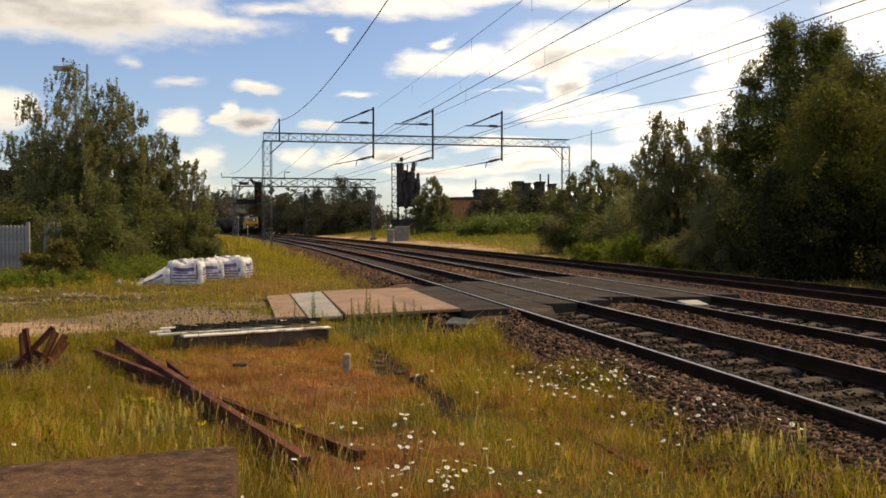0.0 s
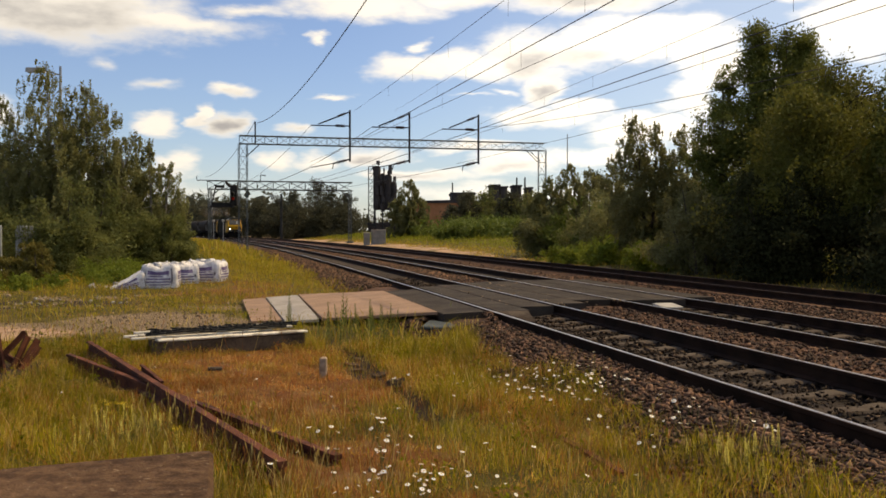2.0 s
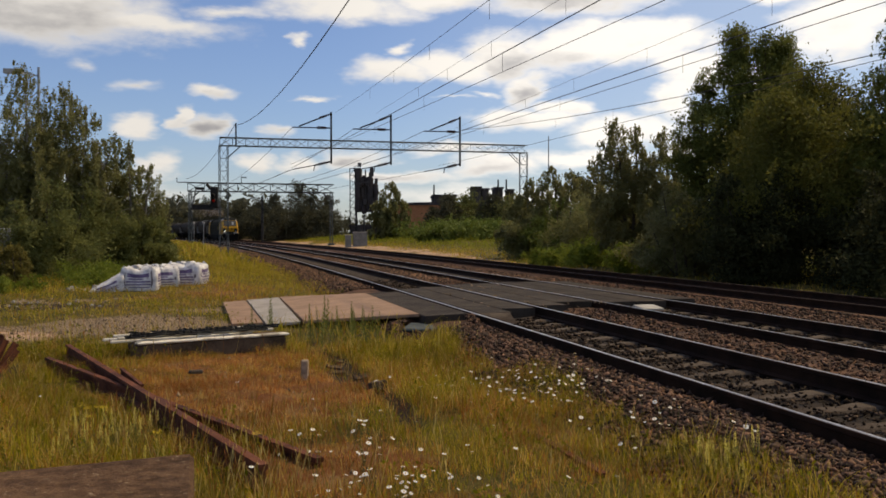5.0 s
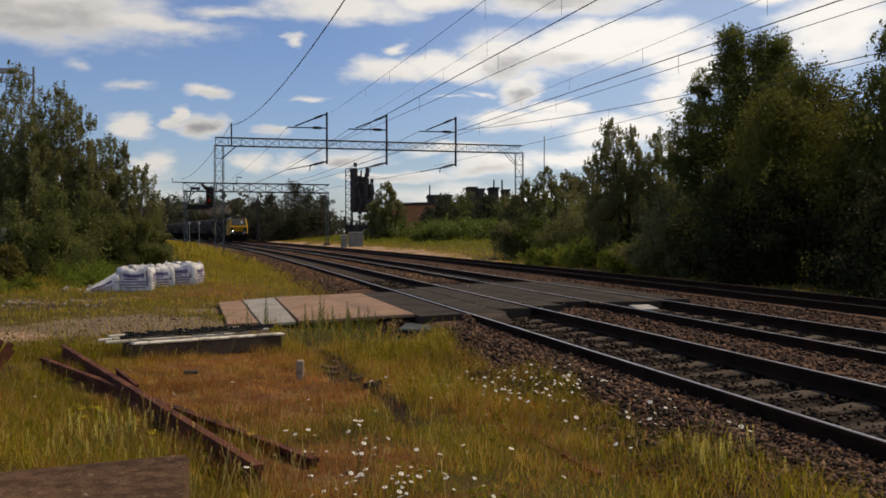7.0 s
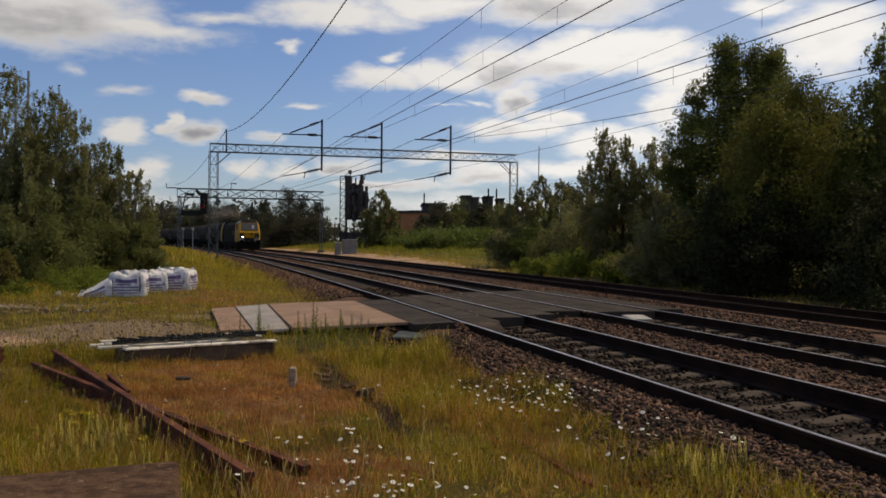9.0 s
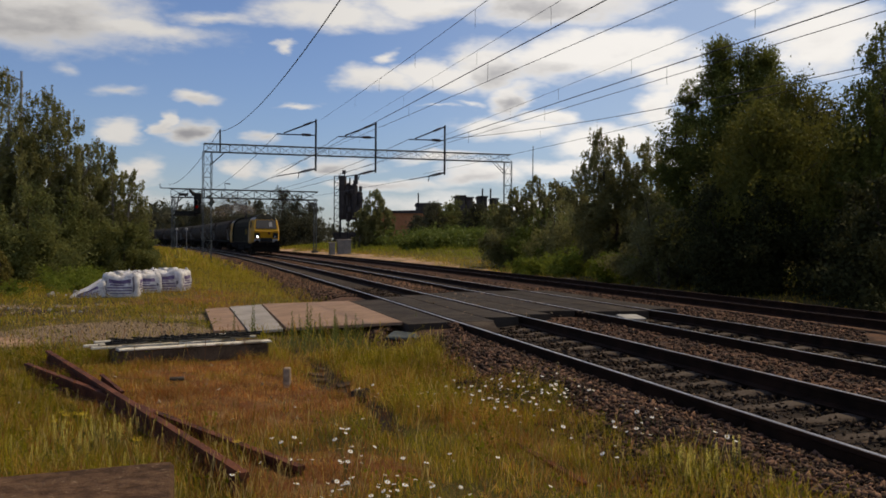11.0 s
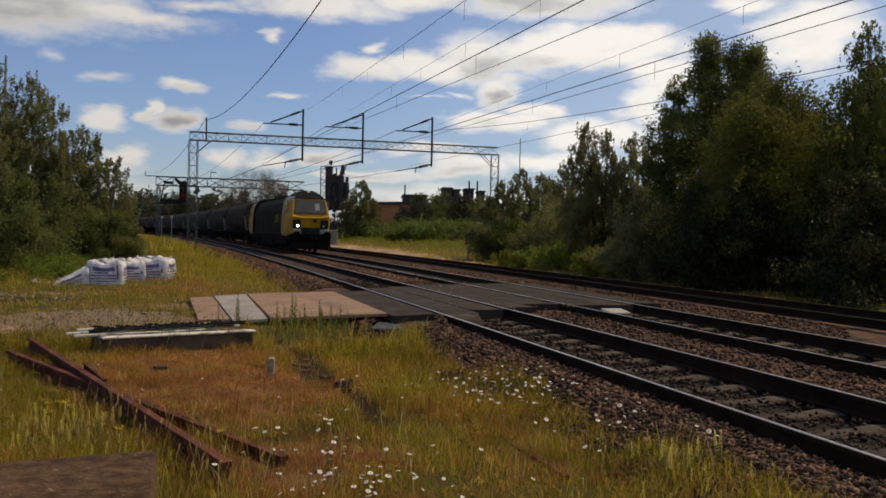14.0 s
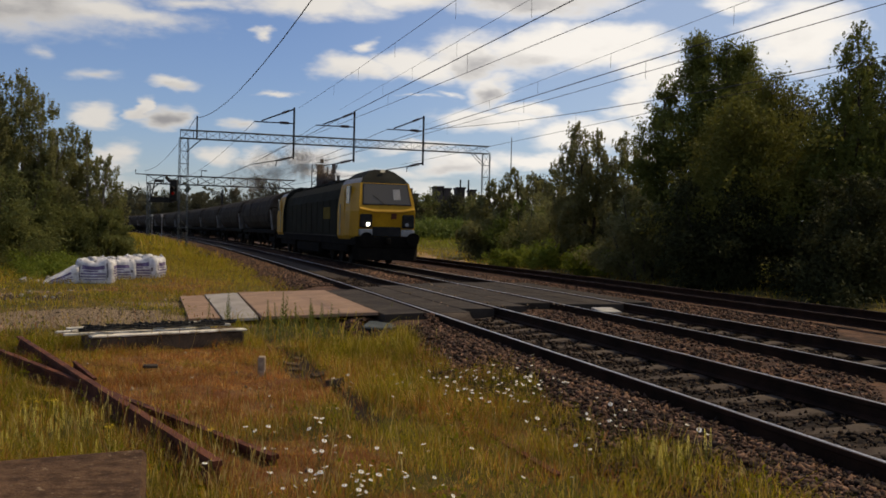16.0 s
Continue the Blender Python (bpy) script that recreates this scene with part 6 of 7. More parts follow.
# boards at the crossing
board("access_board", "brown resin-faced board beside the crossing", [(-3.95, 20.54, -0.24), (-2.86, 15.64, -0.24), (-2.34, 15.64, -0.22), (-3.50, 20.78, -0.22)], 0.05, M["plywood"])
board("access_board", "grey resin-faced board beside the crossing", [(-3.45, 20.69, -0.20), (-2.23, 15.24, -0.20), (-1.70, 15.53, -0.19), (-2.81, 21.13, -0.18)], 0.05, M["grey_board"])
board("access_board", "brown resin-faced board beside the crossing", [(-2.79, 21.17, -0.17), (-1.63, 15.42, -0.17), (0.29, 15.02, -0.03), (-0.80, 20.24, -0.03)], 0.05, M["plywood"])
tagged(part("rubber_mat", Geo().box(0, 0, 0, 0.86, 0.9, 0.05, pose(0.5, 14.3, -0.20, 0, 3, -8), 0.015), M["mat_green"]), "grey-green plastic cover lying by the ballast", "cover")
tagged(part("timber_stub", Geo().box(-1.07, 10.2, -0.25, 0.08, 0.09, 0.28, cut=0.012), M["tan_timber"]), "short weathered timber stub in the grass", "post")


def build_rotten_timbers():
    """Broken dark timbers half sunk in the turf, in a row."""
    rng = random.Random(52)
    for y in (12.7, 11.9, 11.3, 10.95, 10.5, 9.6):
        l = rng.uniform(0.12, 0.26)
        g = Geo()
        rings = []
        for f in (0.0, 0.3, 0.65, 1.0):
            w, h = rng.uniform(0.035, 0.06), rng.uniform(0.03, 0.055)
            rings.append([((f - 0.5) * l, -w, -0.05), ((f - 0.5) * l, w, -0.05), ((f - 0.5) * l, w * 0.8, h * 0.7), ((f - 0.5) * l, 0.01, h), ((f - 0.5) * l, -w * 0.9, h * 0.6)])
        x = -1.43 + (14.0 - y) * 0.248 + rng.uniform(-0.12, 0.12)
        t = new("rotten_timber", g.loft(rings).mesh("rotten_timber", M["dark_timber"]))
        t.matrix_world = pose(x, y, float(ground_z(np.float64(x), np.float64(y))) + 0.02, rng.uniform(-12, 12), rng.uniform(-14, 14), rng.uniform(-60, 50))
        tagged(t, "dark rotten timber piece half sunk in the turf", "timber", "rotten timbers")


build_rotten_timbers()
rusty_rail((0.88, 7.7, -0.26), (1.32, 5.9, -0.265), "old rail half sunk in the turf", 0.8)


def build_tall_weeds():
    """Upright dark weeds in front of the boards."""
    rng = random.Random(31)
    w = thing("tall_weed", "upright dark green weed with narrow leaves", "weed", group="tall weeds")
    part("stem", Geo().tube([(0, 0, 0), (0.02, 0, 0.35), (0.01, 0.02, 0.72)], [0.006, 0.005, 0.002], 5), M["stem"], w)
    g = Geo()
    for k in range(46):
        h = 0.12 + 0.6 * k / 46
        a = k * 2.4
        u = Vector((math.cos(a), math.sin(a), 0.75)) * (0.10 * (1.15 - k / 46))
        n = Vector((-math.sin(a), math.cos(a), 0)) * 0.011
        c = Vector((0.015, 0, h))
        g.add([c, c + u * 0.5 + n, c + u, c + u * 0.5 - n], [(0, 1, 2, 3)])
    part("foliage", g, M["leaf_poplar"], w)
    first = True
    for cx, cy, sx, sy, n in ((-1.05, 13.6, 0.18, 0.3, 7), (-0.75, 13.7, 0.2, 0.4, 8), (-1.35, 13.2, 0.12, 0.3, 4), (-0.4, 13.9, 0.2, 0.4, 4), (-2.1, 14.6, 0.2, 0.2, 4), (0.5, 15.9, 0.3, 0.3, 3)):
        for _ in range(n):
            s = rng.uniform(0.55, 1.0)
            x, y = rng.gauss(cx, sx), rng.gauss(cy, sy)
            m = pose(x, y, float(ground_z(np.float64(x), np.float64(y))) - 0.01, rng.uniform(-7, 7), rng.uniform(-7, 7), rng.uniform(0, 360))
            if first:
                w.matrix_world, first = m @ Matrix.Scale(s, 4), False
            else:
                copy_thing(w, m).scale = (s, s, s)


build_tall_weeds()


def build_rubble():
    """Broken pieces beside the slumped bag, and a timber off-cut in the dry moss."""
    rng = random.Random(12)
    for k in range(14):
        x, y = rng.gauss(-8.5, 0.35), rng.gauss(25.3, 0.5)
        s = rng.uniform(0.06, 0.16)
        r = new("rubble", Geo().box(0, 0, 0, s * 1.5, s, s * 0.8, pose(0, 0, 0, rng.uniform(-20, 20), rng.uniform(-20, 20), rng.uniform(0, 180)), s * 0.15).mesh("rubble", M["concrete"]))
        r.matrix_world = pose(x, y, float(ground_z(np.float64(x), np.float64(y))) + s * 0.3)
        tagged(r, "pale broken lump of concrete rubble", "rubble", "rubble by the bags")
    for k in range(46):
        x, y = rng.gauss(-8.2, 1.1), rng.gauss(20.8, 1.0)
        s = rng.uniform(0.03, 0.085)
        r = new("rubble", Geo().box(0, 0, 0, s * rng.uniform(1.1, 2.2), s, s * 0.8, pose(0, 0, 0, rng.uniform(-25, 25), rng.uniform(-25, 25), rng.uniform(0, 180)), s * 0.18).mesh("rubble", M["tan_timber"] if k % 3 else M["concrete"]))
        r.matrix_world = pose(x, y, float(ground_z(np.float64(x), np.float64(y))) + s * 0.25)
        tagged(r, "small broken lump of rubble on bare soil", "rubble", "rubble in the yard")
    t = new("timber_offcut", Geo().box(0, 0, 0, 0.16, 0.06, 0.04, cut=0.01).mesh("timber_offcut", M["bark"]))
    t.matrix_world = pose(-2.32, 10.45, -0.27, 4, 0, 12)
    tagged(t, "dark timber off-cut in the dry moss", "timber")


build_rubble()


# ---- wires ----
def build_wires():
    # far end at the portal, near end, how far it runs on past that, sag, thickness
    spans = [((-4.07, 57.0, 8.67), (1.73, 21.0, 6.50), 1.5, 0.12, 0.008), ((-1.57, 58.0, 8.8), (3.41, 21.0, 6.50), 1.5, 0.0, 0.006), ((-6.79, 57.0, 5.23), (3.43, 17.0, 5.47), 1.3, 0.0, 0.012),
             ((-6.79, 57.0, 5.51), (4.48, 17.0, 5.47), 1.3, 0.05, 0.008), ((3.49, 59.0, 7.98), (7.96, 21.0, 6.50), 1.5, 0.0, 0.006), ((-2.99, 58.0, 5.37), (7.75, 17.0, 5.47), 1.3, 0.0, 0.012),
             ((-2.99, 58.0, 5.44), (8.38, 17.0, 5.47), 1.3, 0.1, 0.008), ((3.91, 59.0, 7.89), (11.99, 25.0, 6.41), 1.4, 0.55, 0.012), ((2.39, 59.0, 5.58), (9.29, 30.0, 5.44), 1.4, 0.05, 0.008)]
    made = []
    for a, b, k, sag, r in spans:
        cat = a[2] > 6
        made.append(wire(a, past(a, b, k), sag, r, "catenary_wire" if cat else "contact_wire", "dark sagging overhead catenary wire" if cat else "thin dark overhead contact wire"))
    for up in (0, 1, 2, 4, 5, 7):
        for k in (5, 7, 9, 11):
            p = made[up][k]
            tagged(part("dropper", Geo().tube([p, p - Vector((0, 0, 0.42))], 0.005, 4), M["wire"]), "thin vertical dropper on an overhead wire", "wire", "droppers")
    for (t1, l1), (t2, l2) in zip(ARMS, ARMS2):
        wire(t1, t2, 0.5, 0.016, "catenary_wire", "dark sagging overhead catenary wire")
        wire(l1, l2, 0.05, 0.012)
    wire((-10.1, 57.4, 7.95), (2.0, 10.0, 8.0), 1.2, 0.018, "feeder_wire", "single dark feeder wire sagging from the portal")
    wire(feeder_top, (-25.2, 109.0, 7.6), 0.8, 0.018, "feeder_wire", "single dark feeder wire sagging from the portal")


build_wires()


# ---- small growth and stones ----
def clear_of_things(x, y):
    """Where grass can grow: off the slab, boards, crossing and ballast."""
    inside = np.ones(len(x), bool)
    for (x0, y0), (x1, y1) in zip(SLAB, SLAB[1:] + SLAB[:1]):
        inside &= (x1 - x0) * (y - y0) - (y1 - y0) * (x - x0) > 0
    o = off_of(x, y)
    boards = (y > 15.3) & (y < 21.0) & (x > -2.86 - (y - 15.64) * 0.225) & (o < -1.0)
    mat_ = (np.abs(x - 0.5) < 0.5) & (np.abs(y - 14.1) < 0.7)
    heap = (np.abs(x + 4.72) < 0.36) & (y > 9.3) & (y < 10.9)
    return ~(inside | boards | mat_ | heap)


def grass_tones(rng, n, dry, green_shift=1.0):
    green = np.array([[0.26, 0.24, 0.010], [0.385, 0.32, 0.016], [0.54, 0.41, 0.07], [0.11, 0.118, 0.010], [0.62, 0.47, 0.17], [0.20, 0.20, 0.012]])
    brown = np.array([[0.44, 0.24, 0.06], [0.40, 0.15, 0.033], [0.54, 0.37, 0.13], [0.28, 0.10, 0.025], [0.60, 0.44, 0.19], [0.20, 0.13, 0.03]])
    green = green * np.array([green_shift, 1, 1])
    pick = rng.choice(6, n, p=[0.24, 0.22, 0.16, 0.18, 0.06, 0.14])
    use = rng.random(n) < dry
    return np.where(use[:, None], brown[pick], green[pick]) * rng.uniform(0.75, 1.25, (n, 1)) * np.array([1.03, 0.96, 1.0])


def grass(name, label, n, xr, yr, height, width, seed, keep, bias=1.0, thin=0.0):
    """Bent blades, three triangles each."""
    rng = np.random.default_rng(seed)
    x = rng.uniform(*xr, n)
    y = yr[0] + (yr[1] - yr[0]) * rng.random(n) ** bias
    ok = keep(x, y, rng)
    x, y = x[ok], y[ok]
    tuft = rough_noise(x, y, 5.5, 7.0)
    ok = (rng.random(len(x)) > 0.9 * rut_at(x, y)) & (rng.random(len(x)) > 0.62 * step(-tuft, 0.05, 0.7) * (y < 13))
    x, y, tuft = x[ok], y[ok], tuft[ok]
    n = len(x)
    d, g, s = zones(x, y)
    clump = step(rough_noise(x, y, 2.2, 5.0), -0.7, 0.9)
    lush = 1 + 0.45 * step(-x - 0.66 * (y - 10.6), 3.9, 4.4) * (y < 11) + (0.35 + 0.3 * step(y, 8.5, 10.0)) * step(x + 0.36 * (y - 10), -0.9, -0.2) * (y < 15)
    h = height * lush * rng.uniform(0.3, 1.0, n) ** 1.2 * (0.42 + 0.6 * clump + 0.4 * step(tuft, -0.2, 0.8)) * (1 - 0.5 * d) * (1 - 0.6 * np.clip(g, 0, 1))
    back = step(off_of(x, y) + 1.6 * rough_noise(x, y, 0.33, 2.0), 15.5, 20.0) * (yr[0] > 13)
    h = h * (1 + 1.6 * back * (0.35 + step(rough_noise(x, y, 0.55, 1.0), -0.4, 0.8)))
    a = rng.random(n) * 2 * np.pi
    w = width * rng.uniform(0.6, 1.3, n) * (0.6 + 0.01 * y)
    lean = h * rng.uniform(0.15, 0.95, n)
    la = rng.random(n) * 2 * np.pi
    z = surface_z(x, y) - 0.01
    cx, sx = np.cos(a) * w / 2, np.sin(a) * w / 2
    lx, ly = np.cos(la) * lean, np.sin(la) * lean
    P = lambda dx, dy, dz: np.stack([x + dx, y + dy, z + dz], -1)
    v = np.stack([P(-cx, -sx, 0), P(cx, sx, 0), P(cx * 0.8 + lx * 0.3, sx * 0.8 + ly * 0.3, h * 0.55), P(-cx * 0.8 + lx * 0.3, -sx * 0.8 + ly * 0.3, h * 0.55), P(lx, ly, h)], 1).reshape(-1, 3)
    i = np.arange(n)[:, None] * 5
    faces = np.concatenate([i + np.array([[0, 1, 2]]), i + np.array([[0, 2, 3]]), i + np.array([[3, 2, 4]])])
    me = quick(name, v, faces, M["grass"])
    col = me.color_attributes.new("tone", "FLOAT_COLOR", "POINT")
    patch = rough_noise(x, y, 1.4, 3.0)
    o = off_of(x, y)
    d = np.clip(d + 0.3 * (o > 8) * (1 - step(o, 12.2 + 3.0 * step(y, 45, 85), 14.0 + 3.0 * step(y, 45, 85))), 0, 1)
    tone = grass_tones(rng, n, np.clip((0.12 if yr[0] < 10 else 0.24) + d * 0.85 + 0.1 * g + 0.16 * patch + (0.22 * rough_noise(x, y, 4.1, 1.0) if yr[0] < 10 else 0.0), 0, 1), 1.0 if yr[0] < 10 else 0.95)
    if yr[0] >= 10:
        tone = 0.45 * tone + 0.55 * np.array([0.30, 0.235, 0.028]) * (1 + 0.35 * rng.random((n, 1)))
    tone = tone + 0.75 * back[:, None] * (np.array([0.15, 0.185, 0.022]) * (0.6 + 0.8 * rng.random((n, 1))) - tone)
    tone = tone * (1.0 if yr[0] < 10 else 1.08) * np.where(o > 8, 1.05, 1.0)[:, None]
    c = np.repeat(tone * (1 + 0.3 * rough_noise(x, y, 3.3, 9.0) + (0.4 if yr[0] < 14 else 0.12) * rough_noise(x, y, 8.7, 4.0) + 0.2 * rough_noise(x, y, 0.9, 6.0))[:, None].clip(0.35, 1.7), 5, axis=0)
    c = np.concatenate([c, np.ones((len(c), 1))], 1).astype(np.float32)
    col.data.foreach_set("color", c.ravel())
    tagged(new(name, me), label, "grass", kind="stuff")


def near_keep(x, y, rng):
    o = off_of(x, y)
    d, g, s = zones(x, y)
    edge = np.interp(y, [5, 5.6, 6.3, 6.8, 7.2, 8.2, 9.2, 10.4, 11.6, 13.2, 15], [-1.42, -1.4, -1.32, -1.56, -1.7, -1.54, -1.5, -1.8, -1.78, -1.42, -1.8]) + 0.16 * rough_noise(x, y, 2.6, 2.0)
    ok = (o < edge) & clear_of_things(x, y) & (rng.random(len(x)) > g * 0.93) & (rng.random(len(x)) > s * 0.97) & (rng.random(len(x)) > 0.8 * bare_soil(x, y))
    return ok & (np.abs(x) < 0.62 * y + 1.0)


def far_right(x, y, rng):
    o = off_of(x, y)
    return (o > 10.0 + 4.2 * step(y, 45, 85) + rough_noise(x, y, 0.4) * 1.1) & (np.abs(x) < 0.62 * y)


grass("meadow_grass", "long summer grass, green and straw-coloured", 330000, (-7, 4), (2.4, 13), 0.205, 0.0046, 1, near_keep, 0.8)
grass("rough_grass", "rough yellowing grass beside the line", 110000, (-22, 3), (13, 46), 0.28, 0.015, 2, near_keep, 0.8)
grass("bank_grass", "pale grass along the siding", 95000, (-30, 22), (14, 165), 0.26, 0.034, 3, far_right)
grass("bank_grass", "grass on the bank beside the near line", 40000, (-40, 2), (40, 140), 0.5, 0.05, 4, near_keep)


def seed_stems():
    """Tall dry stems with pale seed heads standing over the grass."""
    rng = np.random.default_rng(41)
    n = 4200
    y = 3.0 + 14 * rng.random(n)
    x = rng.uniform(-8, 3, n)
    # thicker tangles round the scrap rails and the slab's corner
    x[:420], y[:420] = rng.normal(-0.75, 0.35, 420), rng.normal(5.75, 0.45, 420)
    x[420:700], y[420:700] = rng.normal(-1.7, 0.5, 280), rng.normal(7.2, 0.5, 280)
    ok = near_keep(x, y, rng) & (rng.random(n) > 0.75 * zones(x, y)[0])
    x, y = x[ok], y[ok]
    n = len(x)
    z = surface_z(x, y)
    h = rng.uniform(0.12, 0.32, n)
    a = rng.random(n) * 2 * np.pi
    lx, ly = np.cos(a) * h * 0.25, np.sin(a) * h * 0.25
    wx, wy = np.full(n, 0.0013) * (0.7 + y * 0.06), np.zeros(n)
    P = lambda dx, dy, dz: np.stack([x + dx, y + dy, z + dz], -1)
    v = np.stack([P(-wx, wy, 0), P(wx, wy, 0), P(lx * 0.7 + wx, ly * 0.7, h * 0.75), P(lx * 0.7 - wx, ly * 0.7, h * 0.75),
                  P(lx * 0.7, ly * 0.7, h * 0.72), P(lx * 0.85 + wx * 2.6, ly * 0.85, h * 0.86), P(lx, ly, h), P(lx * 0.85 - wx * 2.6, ly * 0.85, h * 0.86)], 1).reshape(-1, 3)
    i = np.arange(n)[:, None] * 8
    me = quick("seed_stems", v, np.concatenate([i + np.array([[0, 1, 2, 3]]), i + np.array([[4, 5, 6, 7]])]), M["grass"])
    col = me.color_attributes.new("tone", "FLOAT_COLOR", "POINT")
    c = np.repeat(np.array([[0.48, 0.33, 0.09], [0.30, 0.12, 0.035], [0.55, 0.42, 0.15], [0.22, 0.16, 0.02]])[rng.integers(0, 4, n)] * rng.uniform(0.6, 1.2, (n, 1)), 8, axis=0)
    col.data.foreach_set("color", np.concatenate([c, np.ones((len(c), 1))], 1).astype(np.float32).ravel())
    tagged(new("seed_stems", me), "dry straw-coloured grass stems with seed heads", "grass", kind="stuff")


seed_stems()


def weeds():
    """Low leafy weeds among the grass: rosettes of broad leaves."""
    rng = np.random.default_rng(43)
    m = 900
    y = 3.0 + 20 * rng.random(m) ** 1.2
    x = rng.uniform(-9, 2.5, m)
    ok = near_keep(x, y, rng) & (zones(x, y)[0] < 0.5)
    x, y = x[ok], y[ok]
    m, k = len(x), 26
    r = rng.uniform(0.06, 0.2, m)
    cx, cy = np.repeat(x, k) + rng.normal(size=m * k) * np.repeat(r, k) * 0.6, np.repeat(y, k) + rng.normal(size=m * k) * np.repeat(r, k) * 0.6
    p = np.stack([cx, cy, surface_z(cx, cy) + rng.uniform(0.02, 0.2, m * k)], -1)
    a = rng.normal(size=(m * k, 3)) + np.array([0, 0, 0.5])
    a /= np.linalg.norm(a, axis=1, keepdims=True)
    b = np.cross(a, rng.normal(size=(m * k, 3)))
    b /= np.linalg.norm(b, axis=1, keepdims=True)
    s = rng.uniform(0.010, 0.024, (m * k, 1))
    v = np.stack([p - a * s, p + b * s * 0.5, p + a * s, p - b * s * 0.5], 1).reshape(-1, 3)
    me = quick("weeds", v, np.arange(m * k * 4).reshape(-1, 4), M["grass"])
    col = me.color_attributes.new("tone", "FLOAT_COLOR", "POINT")
    c = np.repeat(np.array([[0.17, 0.165, 0.012]]) * rng.uniform(0.5, 1.4, (m * k, 1)), 4, axis=0)
    col.data.foreach_set("color", np.concatenate([c, np.ones((len(c), 1))], 1).astype(np.float32).ravel())
    tagged(new("weeds", me), "low leafy green weeds in the turf", "weeds", kind="stuff")


weeds()


def ballast_stones():
    """Loose stones on the bed: bent octahedra of many sizes."""
    rng = np.random.default_rng(9)
    n = 98000
    y = 4 + 24 * rng.random(n) ** 1.4
    o = rng.uniform(-2.15, 6.45, n)
    o = np.where(rng.random(n) < 0.35, rng.uniform(-2.15, -0.75, n), o)
    view = np.abs(line_x(y) + o) < 0.56 * y + 0.5
    cross = ~view | (y > np.interp(o, [-1.75, -0.7, 0.0, 0.72, 1.45, 2.2, 4.5], [14.9, 14.75, 15.2, 15.9, 16.5, 16.5, 16.9])) & (y < 23.3) & (o > -1.75) & (o < 4.5)
    ok = ~cross & (np.minimum.reduce([np.abs(o - r) for r in (-HALF, HALF, OFF2 - HALF, OFF2 + HALF)]) > 0.06)
    ties, q = [], -4.0
    while q < 30:
        ties.append(q)
        q += 0.65 * math.cos(math.radians(turn_at(q)))
    ties = np.array(ties)
    near_tie = np.abs(y[:, None] - ties[None, :]).min(1) < 0.12
    between = (np.abs(o) < 0.68) | (np.abs(o - OFF2) < 0.68)
    ok &= ~(near_tie & between & (rng.random(n) < 0.55))
    y, o = y[ok], o[ok]
    n = len(y)
    dx = line_dx(y)
    k = np.sqrt(1 + dx * dx)
    x, yy = line_x(y) + o / k, y - o * dx / k
    top = np.interp(o, [-2.3, -2.0, -1.6, -1.25, -0.78, -0.70, 0.70, 0.77, 2.15, 2.3, 3.69, 3.85, 4.4, 5, 5.8, 7.2], [-0.44, -0.295, -0.21, -0.125, -0.125, -0.184, -0.184, -0.14, -0.13, -0.188, -0.188, -0.16, -0.16, -0.245, -0.215, -0.2])
    # heaped against the end of the crossing panels, and cleared from under the cover
    top = top + 0.10 * step(y, 13.9, 14.7) * (y < 15.6) * step(-o, 0.74, 0.8)
    top = np.where((np.abs(x - 0.5) < 0.5) & (np.abs(yy - 14.3) < 0.45), -0.5, top)
    s = (0.007 + 0.026 * rng.random((n, 1)) ** 2.4) * (0.9 + 0.025 * y[:, None])
    base = np.array([[1, 0, 0], [-1, 0, 0], [0, 1, 0], [0, -1, 0], [0, 0, 1], [0, 0, -1]], float)
    q = rng.normal(size=(n, 3, 3))
    q, _ = np.linalg.qr(q)
    v = base[None] * rng.uniform(0.5, 1.35, (n, 6, 1)) + rng.normal(size=(n, 6, 3)) * 0.28
    v = np.einsum("nij,nkj->nki", q, v) * s[:, :, None]
    v[:, :, 2] *= 0.8
    v += np.stack([x, yy, top + s[:, 0] * 0.35], -1)[:, None]
    tri = np.array([[0, 2, 4], [2, 1, 4], [1, 3, 4], [3, 0, 4], [2, 0, 5], [1, 2, 5], [3, 1, 5], [0, 3, 5]])
    f = (np.arange(n)[:, None, None] * 6 + tri[None]).reshape(-1, 3)
    # the stones between the rails are darker
    dark = np.repeat((np.abs(o) < 0.74) | (np.abs(o - OFF2) < 0.74), 8)
    for name, label, part_of, m in (("ballast_stones", "loose brown and grey ballast stones", ~dark, M["stone"]), ("sooty_stones", "dark ballast stones between the rails", dark, M["dark_stone"])):
        used, faces = np.unique(f[part_of], return_inverse=True)
        tagged(new(name, quick(name, v.reshape(-1, 3)[used], faces.reshape(-1, 3), m)), label, "stones", kind="stuff")


ballast_stones()


